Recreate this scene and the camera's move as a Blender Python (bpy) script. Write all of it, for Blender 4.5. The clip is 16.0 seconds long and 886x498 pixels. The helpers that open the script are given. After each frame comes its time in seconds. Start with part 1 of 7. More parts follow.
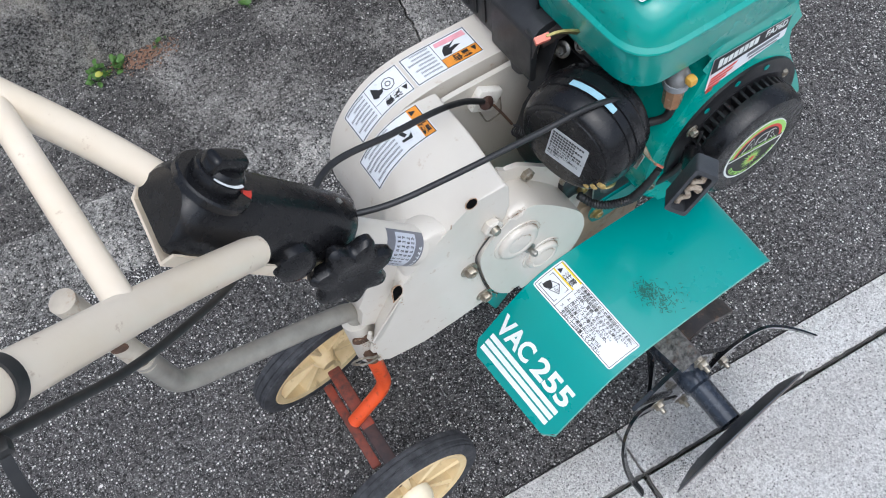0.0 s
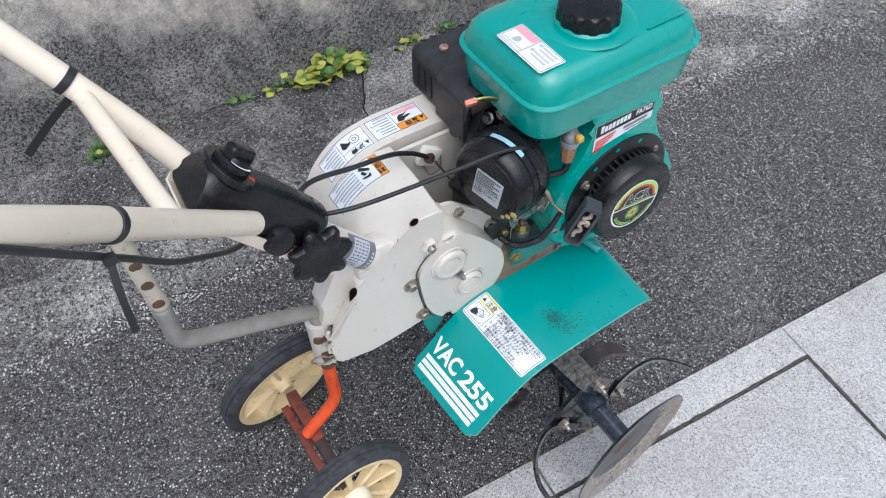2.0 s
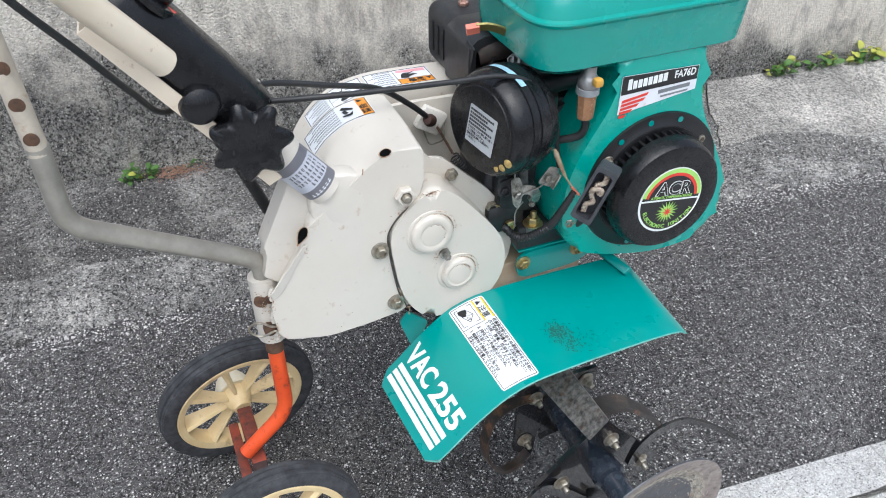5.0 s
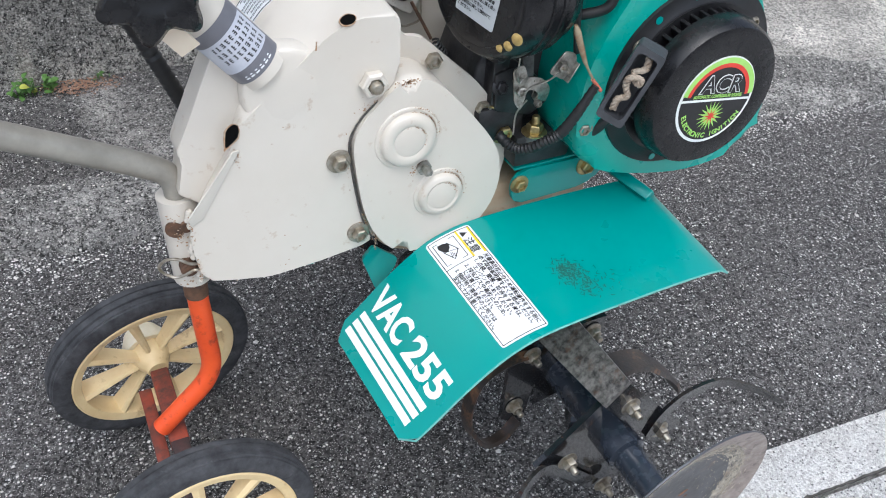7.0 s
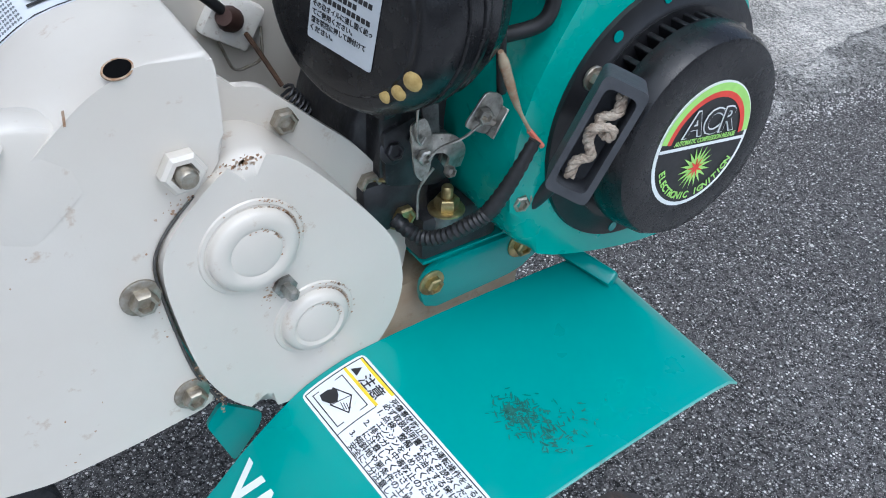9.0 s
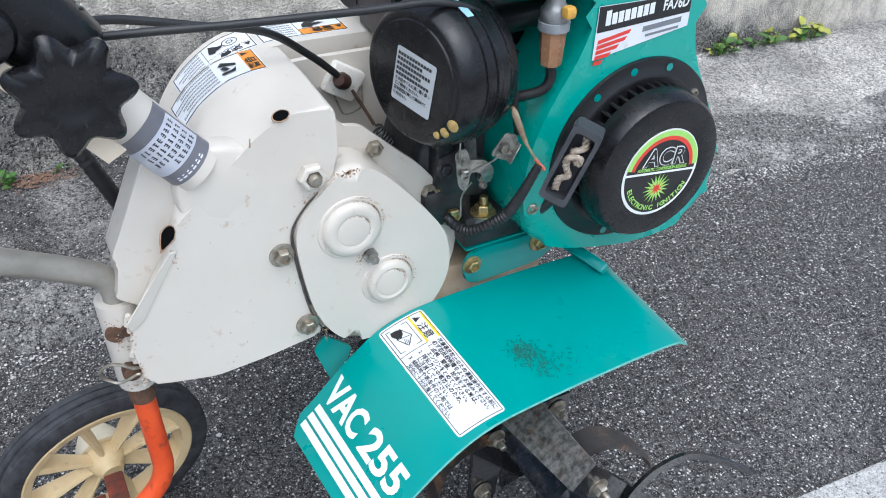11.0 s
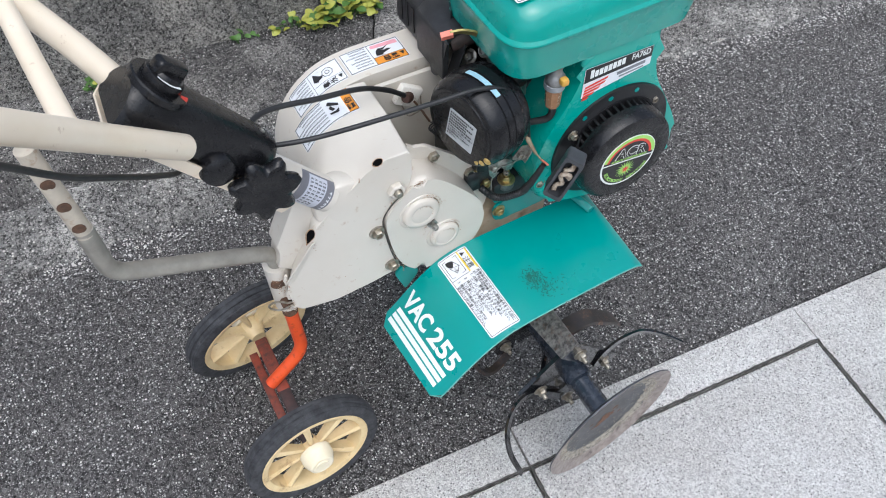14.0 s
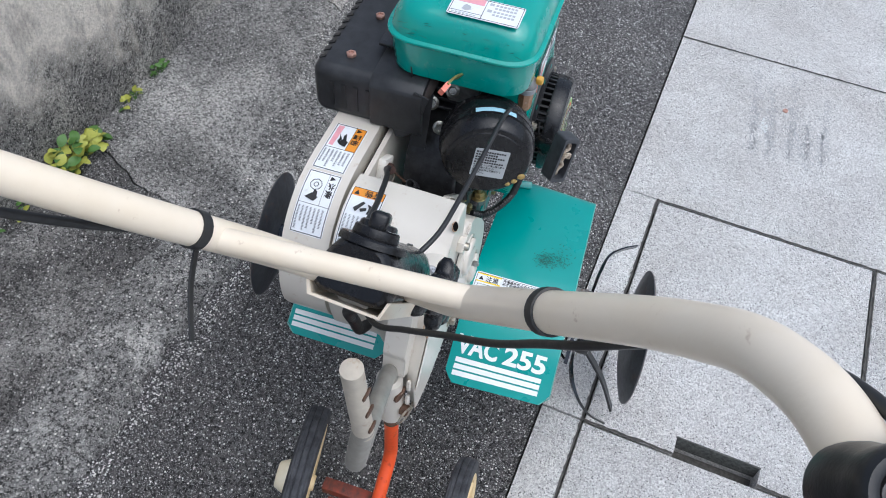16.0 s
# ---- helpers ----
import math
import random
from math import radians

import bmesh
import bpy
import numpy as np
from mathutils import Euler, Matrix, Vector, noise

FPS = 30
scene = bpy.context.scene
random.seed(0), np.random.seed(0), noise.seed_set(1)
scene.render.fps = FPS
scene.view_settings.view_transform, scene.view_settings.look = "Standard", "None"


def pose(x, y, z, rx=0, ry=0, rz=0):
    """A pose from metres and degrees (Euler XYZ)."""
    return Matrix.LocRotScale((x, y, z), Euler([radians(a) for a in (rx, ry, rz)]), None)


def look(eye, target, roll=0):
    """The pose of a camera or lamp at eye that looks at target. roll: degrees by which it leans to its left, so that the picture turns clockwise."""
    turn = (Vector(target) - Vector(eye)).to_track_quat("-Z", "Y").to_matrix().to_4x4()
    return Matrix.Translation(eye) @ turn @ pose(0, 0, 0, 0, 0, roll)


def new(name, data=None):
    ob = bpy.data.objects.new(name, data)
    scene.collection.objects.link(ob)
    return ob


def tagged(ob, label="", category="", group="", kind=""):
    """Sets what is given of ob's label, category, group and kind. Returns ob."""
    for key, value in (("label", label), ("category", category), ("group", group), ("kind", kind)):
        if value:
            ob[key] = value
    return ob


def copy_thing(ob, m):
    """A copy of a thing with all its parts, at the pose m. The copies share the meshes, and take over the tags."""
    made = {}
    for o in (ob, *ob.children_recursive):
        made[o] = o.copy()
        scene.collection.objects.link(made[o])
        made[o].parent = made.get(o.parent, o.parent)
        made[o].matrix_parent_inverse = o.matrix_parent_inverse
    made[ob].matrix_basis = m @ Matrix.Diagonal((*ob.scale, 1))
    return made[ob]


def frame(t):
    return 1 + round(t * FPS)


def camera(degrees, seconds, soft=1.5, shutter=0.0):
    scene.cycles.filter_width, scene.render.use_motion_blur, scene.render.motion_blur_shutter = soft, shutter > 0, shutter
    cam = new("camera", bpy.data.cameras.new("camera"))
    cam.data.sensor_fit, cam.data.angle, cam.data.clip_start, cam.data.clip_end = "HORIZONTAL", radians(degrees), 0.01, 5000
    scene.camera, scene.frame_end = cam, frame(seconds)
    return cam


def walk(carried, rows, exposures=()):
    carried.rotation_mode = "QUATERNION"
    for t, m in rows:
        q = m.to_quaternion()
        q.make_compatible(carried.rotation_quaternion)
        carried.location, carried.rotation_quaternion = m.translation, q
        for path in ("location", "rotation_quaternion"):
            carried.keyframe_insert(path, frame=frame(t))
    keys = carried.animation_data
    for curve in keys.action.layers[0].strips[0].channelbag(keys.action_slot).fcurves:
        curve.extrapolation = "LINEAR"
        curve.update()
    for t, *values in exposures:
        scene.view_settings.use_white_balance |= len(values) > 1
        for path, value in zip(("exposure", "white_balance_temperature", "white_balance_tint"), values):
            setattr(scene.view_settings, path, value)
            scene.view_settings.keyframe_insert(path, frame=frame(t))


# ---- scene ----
cam = camera(55.6, 16.0, soft=1.0, shutter=0.0)
PATH = [
    (0, (-0.426, -0.397, 1.239), (-0.02, 0.482, -0.511), -9.5),
    (0.5, (-0.481, -0.486, 1.295), (-0.014, 0.395, -0.438), -7.3),
    (1, (-0.504, -0.556, 1.348), (0.098, 0.415, -0.293), -3.4),
    (1.5, (-0.524, -0.601, 1.381), (0.15, 0.436, -0.19), -1.6),
    (2, (-0.555, -0.624, 1.353), (0.117, 0.432, -0.207), -0.7),
    (2.5, (-0.576, -0.602, 1.36), (0.09, 0.422, -0.223), -0.2),
    (3, (-0.594, -0.639, 1.358), (0.104, 0.414, -0.192), 0.0),
    (3.2, (-0.592, -0.646, 1.369), (0.101, 0.412, -0.181), 0.3),
    (5.3, (-0.447, -0.76, 0.961), (0.169, 0.764, -0.178), -0.3),
    (5.5, (-0.459, -0.764, 0.951), (0.17, 0.769, -0.169), -0.9),
    (6, (-0.444, -0.774, 0.919), (0.192, 0.742, -0.219), -1.7),
    (6.5, (-0.437, -0.73, 0.934), (0.241, 0.74, -0.241), -0.5),
    (7, (-0.423, -0.579, 0.831), (0.303, 0.766, -0.459), 3.8),
    (7.5, (-0.353, -0.39, 0.779), (0.51, 0.8, -0.578), 6.6),
    (8, (-0.283, -0.318, 0.696), (0.645, 0.923, -0.568), 4.4),
    (8.5, (-0.286, -0.34, 0.695), (0.673, 0.902, -0.545), 4.1),
    (9, (-0.298, -0.373, 0.721), (0.649, 0.891, -0.505), 3.6),
    (9.2, (-0.3, -0.381, 0.735), (0.633, 0.897, -0.489), 3.4),
    (11.3, (-0.392, -0.608, 0.844), (0.387, 0.821, -0.319), 1.1),
    (11.5, (-0.395, -0.63, 0.837), (0.372, 0.807, -0.323), 0.9),
    (12, (-0.428, -0.695, 0.835), (0.295, 0.746, -0.349), 0.5),
    (12.5, (-0.418, -0.722, 0.866), (0.282, 0.712, -0.34), 0.2),
    (13, (-0.43, -0.719, 0.912), (0.223, 0.715, -0.32), 1.8),
    (13.5, (-0.468, -0.675, 1.115), (0.036, 0.446, -0.463), 1.9),
    (14, (-0.458, -0.646, 1.275), (0.093, 0.408, -0.332), -1.0),
    (14.5, (-0.542, -0.613, 1.309), (0.175, 0.403, -0.257), -0.7),
    (15, (-0.736, -0.532, 1.317), (0.274, 0.227, -0.234), 3.8),
    (15.5, (-0.768, -0.399, 1.317), (0.379, 0.147, -0.227), 2.6),
    (15.8, (-0.810, -0.286, 1.311), (0.387, 0.127, -0.238), 2.5),
    (16, (-0.837, -0.181, 1.311), (0.367, 0.141, -0.253), 4.2),
]
walk(cam, [(t, look(eye, target, roll)) for t, eye, target, roll in PATH], exposures=[(0, 0.24, 5850, 9), (3, 0.26, 5830, 9), (5.5, 0.48, 5980, 8), (7.5, 0.37, 5850, 9), (8, 0.28, 5600, 8), (8.5, 0.28, 5500, 8), (9.2, 0.29, 5500, 8), (11.5, 0.46, 5780, 8), (13, 0.46, 5930, 9), (14, 0.30, 5950, 9), (15, 0.15, 5900, 9), (16, 0.16, 5800, 9)])

# ---- light: a bright overcast sky with a wide, weak sun ----
STREET = -4.3  # degrees by which the street runs off the machine's long axis
world = bpy.data.worlds.new("sky")
scene.world = world
world.use_nodes = True
wn = world.node_tree
sky = wn.nodes.new("ShaderNodeTexSky")
sky.sky_type = "NISHITA"
sky.sun_disc = False
sky.sun_elevation, sky.sun_rotation = radians(66), radians(193)
sky.air_density, sky.dust_density, sky.ozone_density = 1.0, 4.0, 1.0
haze = wn.nodes.new("ShaderNodeHueSaturation")
haze.inputs["Saturation"].default_value = 0.6
wn.links.new(sky.outputs[0], haze.inputs["Color"])
wn.links.new(haze.outputs[0], wn.nodes["Background"].inputs[0])
wn.nodes["Background"].inputs[1].default_value = 0.15
sun = new("sun", bpy.data.lights.new("sun", "SUN"))
sun.data.energy, sun.data.angle, sun.data.color = 1.45, radians(80), (1.0, 0.985, 0.96)
sun.matrix_world = look((-0.4, -1.7, 4.0), (0, 0, 0))


# ---- materials ----
def surf(name, base, other=None, scale=30.0, rough=0.5, metal=0.0, bump=0.0, bump_scale=300.0,
         stain=None, stain_amount=0.0, stain_scale=14.0, coat=0.0, spec=0.5, detail=4.0, rough_var=0.12, stretch=(1, 1, 1)):
    """A painted, plastic, metal or mineral surface: two tones at one scale, stains at another, fine relief."""
    m = bpy.data.materials.new(name)
    m.use_nodes = True
    n, l = m.node_tree.nodes, m.node_tree.links
    b = n["Principled BSDF"]
    b.inputs["Metallic"].default_value = metal
    b.inputs["Coat Weight"].default_value = coat
    b.inputs["Specular IOR Level"].default_value = spec
    co = n.new("ShaderNodeTexCoord")
    mp = n.new("ShaderNodeMapping")
    mp.inputs["Scale"].default_value = stretch
    l.new(co.outputs["Object"], mp.inputs[0])

    def noise_tex(s, d=detail, r=0.6):
        t = n.new("ShaderNodeTexNoise")
        t.inputs["Scale"].default_value, t.inputs["Detail"].default_value, t.inputs["Roughness"].default_value = s, d, r
        l.new(mp.outputs[0], t.inputs["Vector"])
        return t

    def ramp(sock, lo, hi):
        r = n.new("ShaderNodeMapRange")
        r.inputs["From Min"].default_value, r.inputs["From Max"].default_value = lo, hi
        l.new(sock, r.inputs["Value"])
        return r.outputs[0]

    def mix(fac, a, c):
        x = n.new("ShaderNodeMix")
        x.data_type = "RGBA"
        l.new(fac, x.inputs[0])
        for k, v in ((6, a), (7, c)):
            if isinstance(v, tuple):
                x.inputs[k].default_value = (*v, 1)
            else:
                l.new(v, x.inputs[k])
        return x.outputs[2]

    big = noise_tex(scale)
    col = mix(ramp(big.outputs[0], 0.35, 0.68), base, other or tuple(c * 0.86 for c in base))
    if stain:
        st = noise_tex(stain_scale, 8.0, 0.68)
        fac = ramp(st.outputs[0], 0.62 - stain_amount * 0.3, 0.78 - stain_amount * 0.2)
        col = mix(fac, col, stain)
    l.new(col, b.inputs["Base Color"])
    rr = n.new("ShaderNodeMapRange")
    rr.inputs["To Min"].default_value, rr.inputs["To Max"].default_value = max(rough - rough_var, 0.03), min(rough + rough_var, 1)
    l.new(noise_tex(scale * 2.3).outputs[0], rr.inputs["Value"])
    l.new(rr.outputs[0], b.inputs["Roughness"])
    if bump:
        bp = n.new("ShaderNodeBump")
        bp.inputs["Strength"].default_value, bp.inputs["Distance"].default_value = bump, 0.002
        l.new(noise_tex(bump_scale, 3.0).outputs[0], bp.inputs["Height"])
        l.new(bp.outputs[0], b.inputs["Normal"])
    return m


def aggregate(name, binder, chips, chip_scale, chip_amount, rough=0.9, bump=0.6, patches=None, patch_scale=2.0, fine=0.5, edge=(0.5, 0.72)):
    """Asphalt or concrete: a binder with stones of several tones set in it, worn in patches."""
    m = bpy.data.materials.new(name)
    m.use_nodes = True
    n, l = m.node_tree.nodes, m.node_tree.links
    b = n["Principled BSDF"]
    co = n.new("ShaderNodeTexCoord")

    def tex(kind, s, **kw):
        t = n.new(kind)
        t.inputs["Scale"].default_value = s
        l.new(co.outputs["Object"], t.inputs["Vector"])
        for k, v in kw.items():
            t.inputs[k].default_value = v
        return t

    def ramp(sock, lo, hi, a=0.0, c=1.0):
        r = n.new("ShaderNodeMapRange")
        for k, v in zip(("From Min", "From Max", "To Min", "To Max"), (lo, hi, a, c)):
            r.inputs[k].default_value = v
        l.new(sock, r.inputs["Value"])
        return r.outputs[0]

    def maths(op, p, q):
        x = n.new("ShaderNodeMath")
        x.operation = op
        for k, v in ((0, p), (1, q)):
            if isinstance(v, float):
                x.inputs[k].default_value = v
            else:
                l.new(v, x.inputs[k])
        return x.outputs[0]

    def mix(fac, p, q):
        x = n.new("ShaderNodeMix")
        x.data_type = "RGBA"
        l.new(fac, x.inputs[0])
        for k, v in ((6, p), (7, q)):
            if isinstance(v, tuple):
                x.inputs[k].default_value = (*v, 1)
            else:
                l.new(v, x.inputs[k])
        return x.outputs[2]

    stones = tex("ShaderNodeTexVoronoi", chip_scale)
    grit = tex("ShaderNodeTexVoronoi", chip_scale * 2.7)
    fog = tex("ShaderNodeTexNoise", chip_scale * 1.7, Detail=6.0, Roughness=0.7)
    sep = n.new("ShaderNodeSeparateColor")
    l.new(stones.outputs["Color"], sep.inputs[0])
    sep2 = n.new("ShaderNodeSeparateColor")
    l.new(grit.outputs["Color"], sep2.inputs[0])
    shape = ramp(stones.outputs["Distance"], 0.32, 0.40, 1.0, 0.0)
    pick = ramp(sep.outputs[0], 1.0 - chip_amount, 1.0 - chip_amount + 0.04)
    shape2 = ramp(grit.outputs["Distance"], 0.25, 0.4, 1.0, 0.0)
    pick2 = ramp(sep2.outputs[0], 1.0 - chip_amount * 1.3, 1.0 - chip_amount * 1.3 + 0.05)
    var = maths("ADD", maths("MULTIPLY", fog.outputs[0], 0.35), maths("ADD", maths("MULTIPLY", sep2.outputs[2], 0.35), maths("MULTIPLY", sep.outputs[2], 0.30)))
    base = mix(ramp(var, 0.3, 0.7), tuple(c * (1 - fine) for c in binder), tuple(min(c * (1 + fine), 1) for c in binder))
    if patches:
        worn = tex("ShaderNodeTexNoise", patch_scale, Detail=7.0, Roughness=0.62)
        base = mix(ramp(worn.outputs[0], *edge), base, mix(ramp(var, 0.28, 0.72), tuple(c * (1 - fine) for c in patches), tuple(min(c * (1 + fine), 1) for c in patches)))
    tone = mix(sep.outputs[1], tuple(c * 0.28 for c in chips), chips)
    tone2 = mix(sep2.outputs[1], tuple(c * 0.5 for c in chips), chips)
    col = mix(maths("MULTIPLY", shape2, pick2), base, tone2)
    col = mix(maths("MULTIPLY", shape, pick), col, tone)
    l.new(col, b.inputs["Base Color"])
    b.inputs["Roughness"].default_value = rough
    high = maths("ADD", maths("MULTIPLY", ramp(stones.outputs["Distance"], 0.0, 0.6, 1.0, 0.0), 0.6), maths("MULTIPLY", fog.outputs[0], 0.9))
    bp = n.new("ShaderNodeBump")
    bp.inputs["Strength"].default_value, bp.inputs["Distance"].default_value = bump, 0.006
    l.new(high, bp.inputs["Height"])
    l.new(bp.outputs[0], b.inputs["Normal"])
    return m


ASPHALT = aggregate("asphalt", (0.078, 0.074, 0.072), (1.0, 0.98, 0.94), 225, 0.29, 0.85, 1.0, patches=(0.122, 0.117, 0.113), patch_scale=3.0, fine=0.98)
SLAB = aggregate("cast concrete", (0.575, 0.553, 0.525), (0.15, 0.15, 0.148), 330, 0.15, 0.92, 0.8, patches=(0.785, 0.760, 0.722), patch_scale=5.0, fine=0.35, edge=(0.28, 0.74))
APRON_MID = aggregate("pale weathered concrete", (0.150, 0.145, 0.136), (0.78, 0.75, 0.71), 210, 0.2, 0.95, 1.0, patches=(0.37, 0.355, 0.33), patch_scale=4.4, fine=0.85, edge=(0.44, 0.64))
APRON_PALE = aggregate("beige bare concrete", (0.31, 0.295, 0.27), (0.8, 0.77, 0.72), 210, 0.2, 0.95, 1.0, patches=(0.56, 0.535, 0.49), patch_scale=4.4, fine=0.75, edge=(0.42, 0.62))
APRON = aggregate("weathered concrete", (0.080, 0.076, 0.072), (0.78, 0.75, 0.71), 210, 0.22, 0.95, 1.0, patches=(0.31, 0.297, 0.275), patch_scale=4.4, fine=0.9, edge=(0.5, 0.68))
EDGE = aggregate("exposed aggregate", (0.150, 0.146, 0.138), (0.80, 0.77, 0.72), 170, 0.30, 0.95, 1.0, patches=(0.48, 0.463, 0.43), patch_scale=7.0, fine=0.9)
WALLM = aggregate("stained concrete wall", (0.150, 0.144, 0.132), (0.66, 0.63, 0.58), 200, 0.20, 0.95, 1.0, patches=(0.42, 0.395, 0.35), patch_scale=6.5, fine=0.95, edge=(0.46, 0.72))
JOINT = surf("joint dirt and gap shade", (0.045, 0.042, 0.038), (0.10, 0.095, 0.085), 130, 0.95)
CREAM = surf("cream white paint", (0.635, 0.592, 0.520), (0.60, 0.552, 0.476), 9, 0.33, bump=0.03, bump_scale=500, stain=(0.38, 0.24, 0.13), stain_amount=0.0, stain_scale=55, coat=0.25)
CREAM_BAR = surf("cream handlebar paint", (0.80, 0.70, 0.56), (0.75, 0.635, 0.475), 12, 0.36, bump=0.05, bump_scale=400, stain=(0.35, 0.2, 0.1), stain_amount=0.0, stain_scale=60, coat=0.2)
RUSTLINE = surf("rusty seam", (0.30, 0.15, 0.06), (0.5, 0.42, 0.33), 300, 0.8)
GREEN = surf("green paint", (0.002, 0.275, 0.248), (0.002, 0.253, 0.227), 7, 0.3, bump=0.03, bump_scale=450, coat=0.35)
HOUSEGREEN = surf("blower housing green paint", (0.006, 0.350, 0.285), (0.006, 0.325, 0.262), 8, 0.28, bump=0.04, bump_scale=300, coat=0.4)
TANKM = surf("green tank paint", (0.005, 0.30, 0.25), (0.005, 0.277, 0.23), 8, 0.26, bump=0.06, bump_scale=60, coat=0.4)
PLASTIC = surf("black plastic", (0.009, 0.009, 0.010), (0.015, 0.015, 0.016), 60, 0.33, spec=0.38, bump=0.08, bump_scale=700)
GLOSSBLACK = surf("satin black plastic", (0.006, 0.006, 0.007), (0.011, 0.011, 0.012), 40, 0.26, spec=0.36, bump=0.04, bump_scale=700)
GREYBLACK = surf("faded black plastic", (0.019, 0.0195, 0.021), (0.034, 0.035, 0.037), 50, 0.40, spec=0.36, bump=0.1, bump_scale=600)
RUBBER = surf("dusty tyre rubber", (0.022, 0.023, 0.026), (0.062, 0.063, 0.068), 60, 0.8, bump=0.3, bump_scale=260, stain=(0.10, 0.10, 0.10), stain_amount=0.1, stain_scale=70)
RIMM = surf("yellowed cream plastic", (0.76, 0.60, 0.34), (0.66, 0.49, 0.25), 25, 0.5, bump=0.05, bump_scale=400, stain=(0.28, 0.16, 0.07), stain_amount=0.15, stain_scale=40)
HUBM = surf("pale hub plastic", (0.82, 0.75, 0.58), (0.74, 0.65, 0.45), 40, 0.45)
ORANGE = surf("chipped orange paint", (0.78, 0.098, 0.022), (0.68, 0.075, 0.017), 30, 0.38, stain=(0.06, 0.026, 0.02), stain_amount=0.18, stain_scale=60, bump=0.1)
AXLEM = surf("rusted red paint", (0.28, 0.045, 0.02), (0.13, 0.035, 0.022), 45, 0.6, stain=(0.045, 0.025, 0.02), stain_amount=0.5, stain_scale=50, bump=0.2)
RUSTPIPE = surf("rusted steel", (0.16, 0.085, 0.05), (0.08, 0.05, 0.035), 120, 0.75, metal=0.3, bump=0.3)
ZINC = surf("dull zinc plate", (0.44, 0.41, 0.35), (0.26, 0.22, 0.16), 160, 0.38, metal=0.85)
YELLOWZINC = surf("yellow zinc plate", (0.55, 0.45, 0.22), (0.33, 0.25, 0.11), 170, 0.35, metal=0.85)
STEELTUBE = surf("grey galvanised tube", (0.36, 0.34, 0.295), (0.27, 0.255, 0.22), 45, 0.42, metal=0.35, bump=0.06, stain=(0.24, 0.23, 0.20), stain_amount=0.2, stain_scale=22)
BLADE = surf("black painted steel, worn", (0.010, 0.011, 0.013), (0.022, 0.023, 0.026), 70, 0.20, metal=0.1, coat=0.9, bump=0.05, stain=(0.20, 0.09, 0.04), stain_amount=0.08, stain_scale=75)
SCUFF = surf("dried mud and bare steel", (0.62, 0.57, 0.46), (0.34, 0.29, 0.22), 60, 0.7, metal=0.2, stain=(0.16, 0.09, 0.06), stain_amount=0.3, stain_scale=45, bump=0.2)
ALLOY = surf("oily cast alloy", (0.27, 0.27, 0.265), (0.11, 0.11, 0.11), 55, 0.42, metal=0.5, bump=0.2, stain=(0.04, 0.037, 0.033), stain_amount=0.3, stain_scale=24)
DARKALLOY = surf("sooty cast alloy", (0.055, 0.055, 0.058), (0.022, 0.022, 0.023), 60, 0.35, metal=0.4, bump=0.15, stain=(0.16, 0.16, 0.155), stain_amount=0.1, stain_scale=70)
STEELBIT = surf("stamped steel", (0.46, 0.45, 0.41), (0.22, 0.21, 0.185), 140, 0.33, metal=0.9, stain=(0.08, 0.06, 0.045), stain_amount=0.25, stain_scale=90)
CABLE = surf("black cable sheath", (0.012, 0.012, 0.013), (0.02, 0.02, 0.02), 100, 0.45)
FOAM = surf("yellow foam", (0.50, 0.36, 0.13), (0.34, 0.23, 0.07), 260, 0.95, bump=0.5, bump_scale=900)
ROPE = surf("soiled cotton rope", (0.50, 0.43, 0.34), (0.24, 0.18, 0.13), 130, 0.95, bump=0.6, bump_scale=900)
PINK = surf("salmon plastic cap", (0.80, 0.22, 0.15), None, 90, 0.5)
CHROMATE = surf("chromate lever", (0.36, 0.32, 0.12), (0.24, 0.2, 0.07), 110, 0.4, metal=0.6)
BRASSY = surf("yellow cock lever", (0.65, 0.36, 0.06), None, 90, 0.45)
AMBER = surf("amber filter bowl", (0.40, 0.22, 0.12), (0.3, 0.15, 0.08), 80, 0.25)
CLEARGREY = surf("grey translucent plastic", (0.30, 0.32, 0.33), (0.2, 0.21, 0.22), 60, 0.3)
PAPER = surf("white label film", (0.76, 0.78, 0.80), (0.70, 0.72, 0.74), 45, 0.62, spec=0.3, stain=(0.5, 0.46, 0.38), stain_amount=0.05, stain_scale=60)
GREYFILM = surf("grey label band", (0.17, 0.17, 0.19), None, 60, 0.35)
SILVERFILM = surf("silver blue label film", (0.55, 0.57, 0.62), (0.48, 0.5, 0.56), 60, 0.35)
# Near black without gloss: stands for the shade inside holes and gaps.
HOLE = surf("black for shaded hollows", (0.004, 0.004, 0.004), None, 90, 1.0)
HOLE.node_tree.nodes["Principled BSDF"].inputs["Specular IOR Level"].default_value = 0.05
INK = surf("black ink", (0.015, 0.015, 0.016), None, 90, 0.5)
GREYINK = surf("faded grey ink", (0.20, 0.215, 0.23), None, 90, 0.5)
PALEINK = surf("bleached grey ink", (0.42, 0.44, 0.46), None, 90, 0.5)
YELLOWINK = surf("yellow ink", (0.85, 0.62, 0.02), None, 90, 0.4)
ORANGEINK = surf("orange ink", (0.80, 0.30, 0.03), None, 90, 0.4)
REDINK = surf("red ink", (0.72, 0.05, 0.03), None, 90, 0.4)
PINKINK = surf("faded pink ink", (0.78, 0.36, 0.40), None, 90, 0.4)
LIME = surf("lime green ink", (0.40, 0.74, 0.16), None, 90, 0.4)
WHITEPRINT = surf("white print", (0.80, 0.82, 0.80), (0.74, 0.77, 0.75), 80, 0.4)
LIGHTBLUE = surf("light blue sticker", (0.34, 0.56, 0.66), None, 90, 0.4)
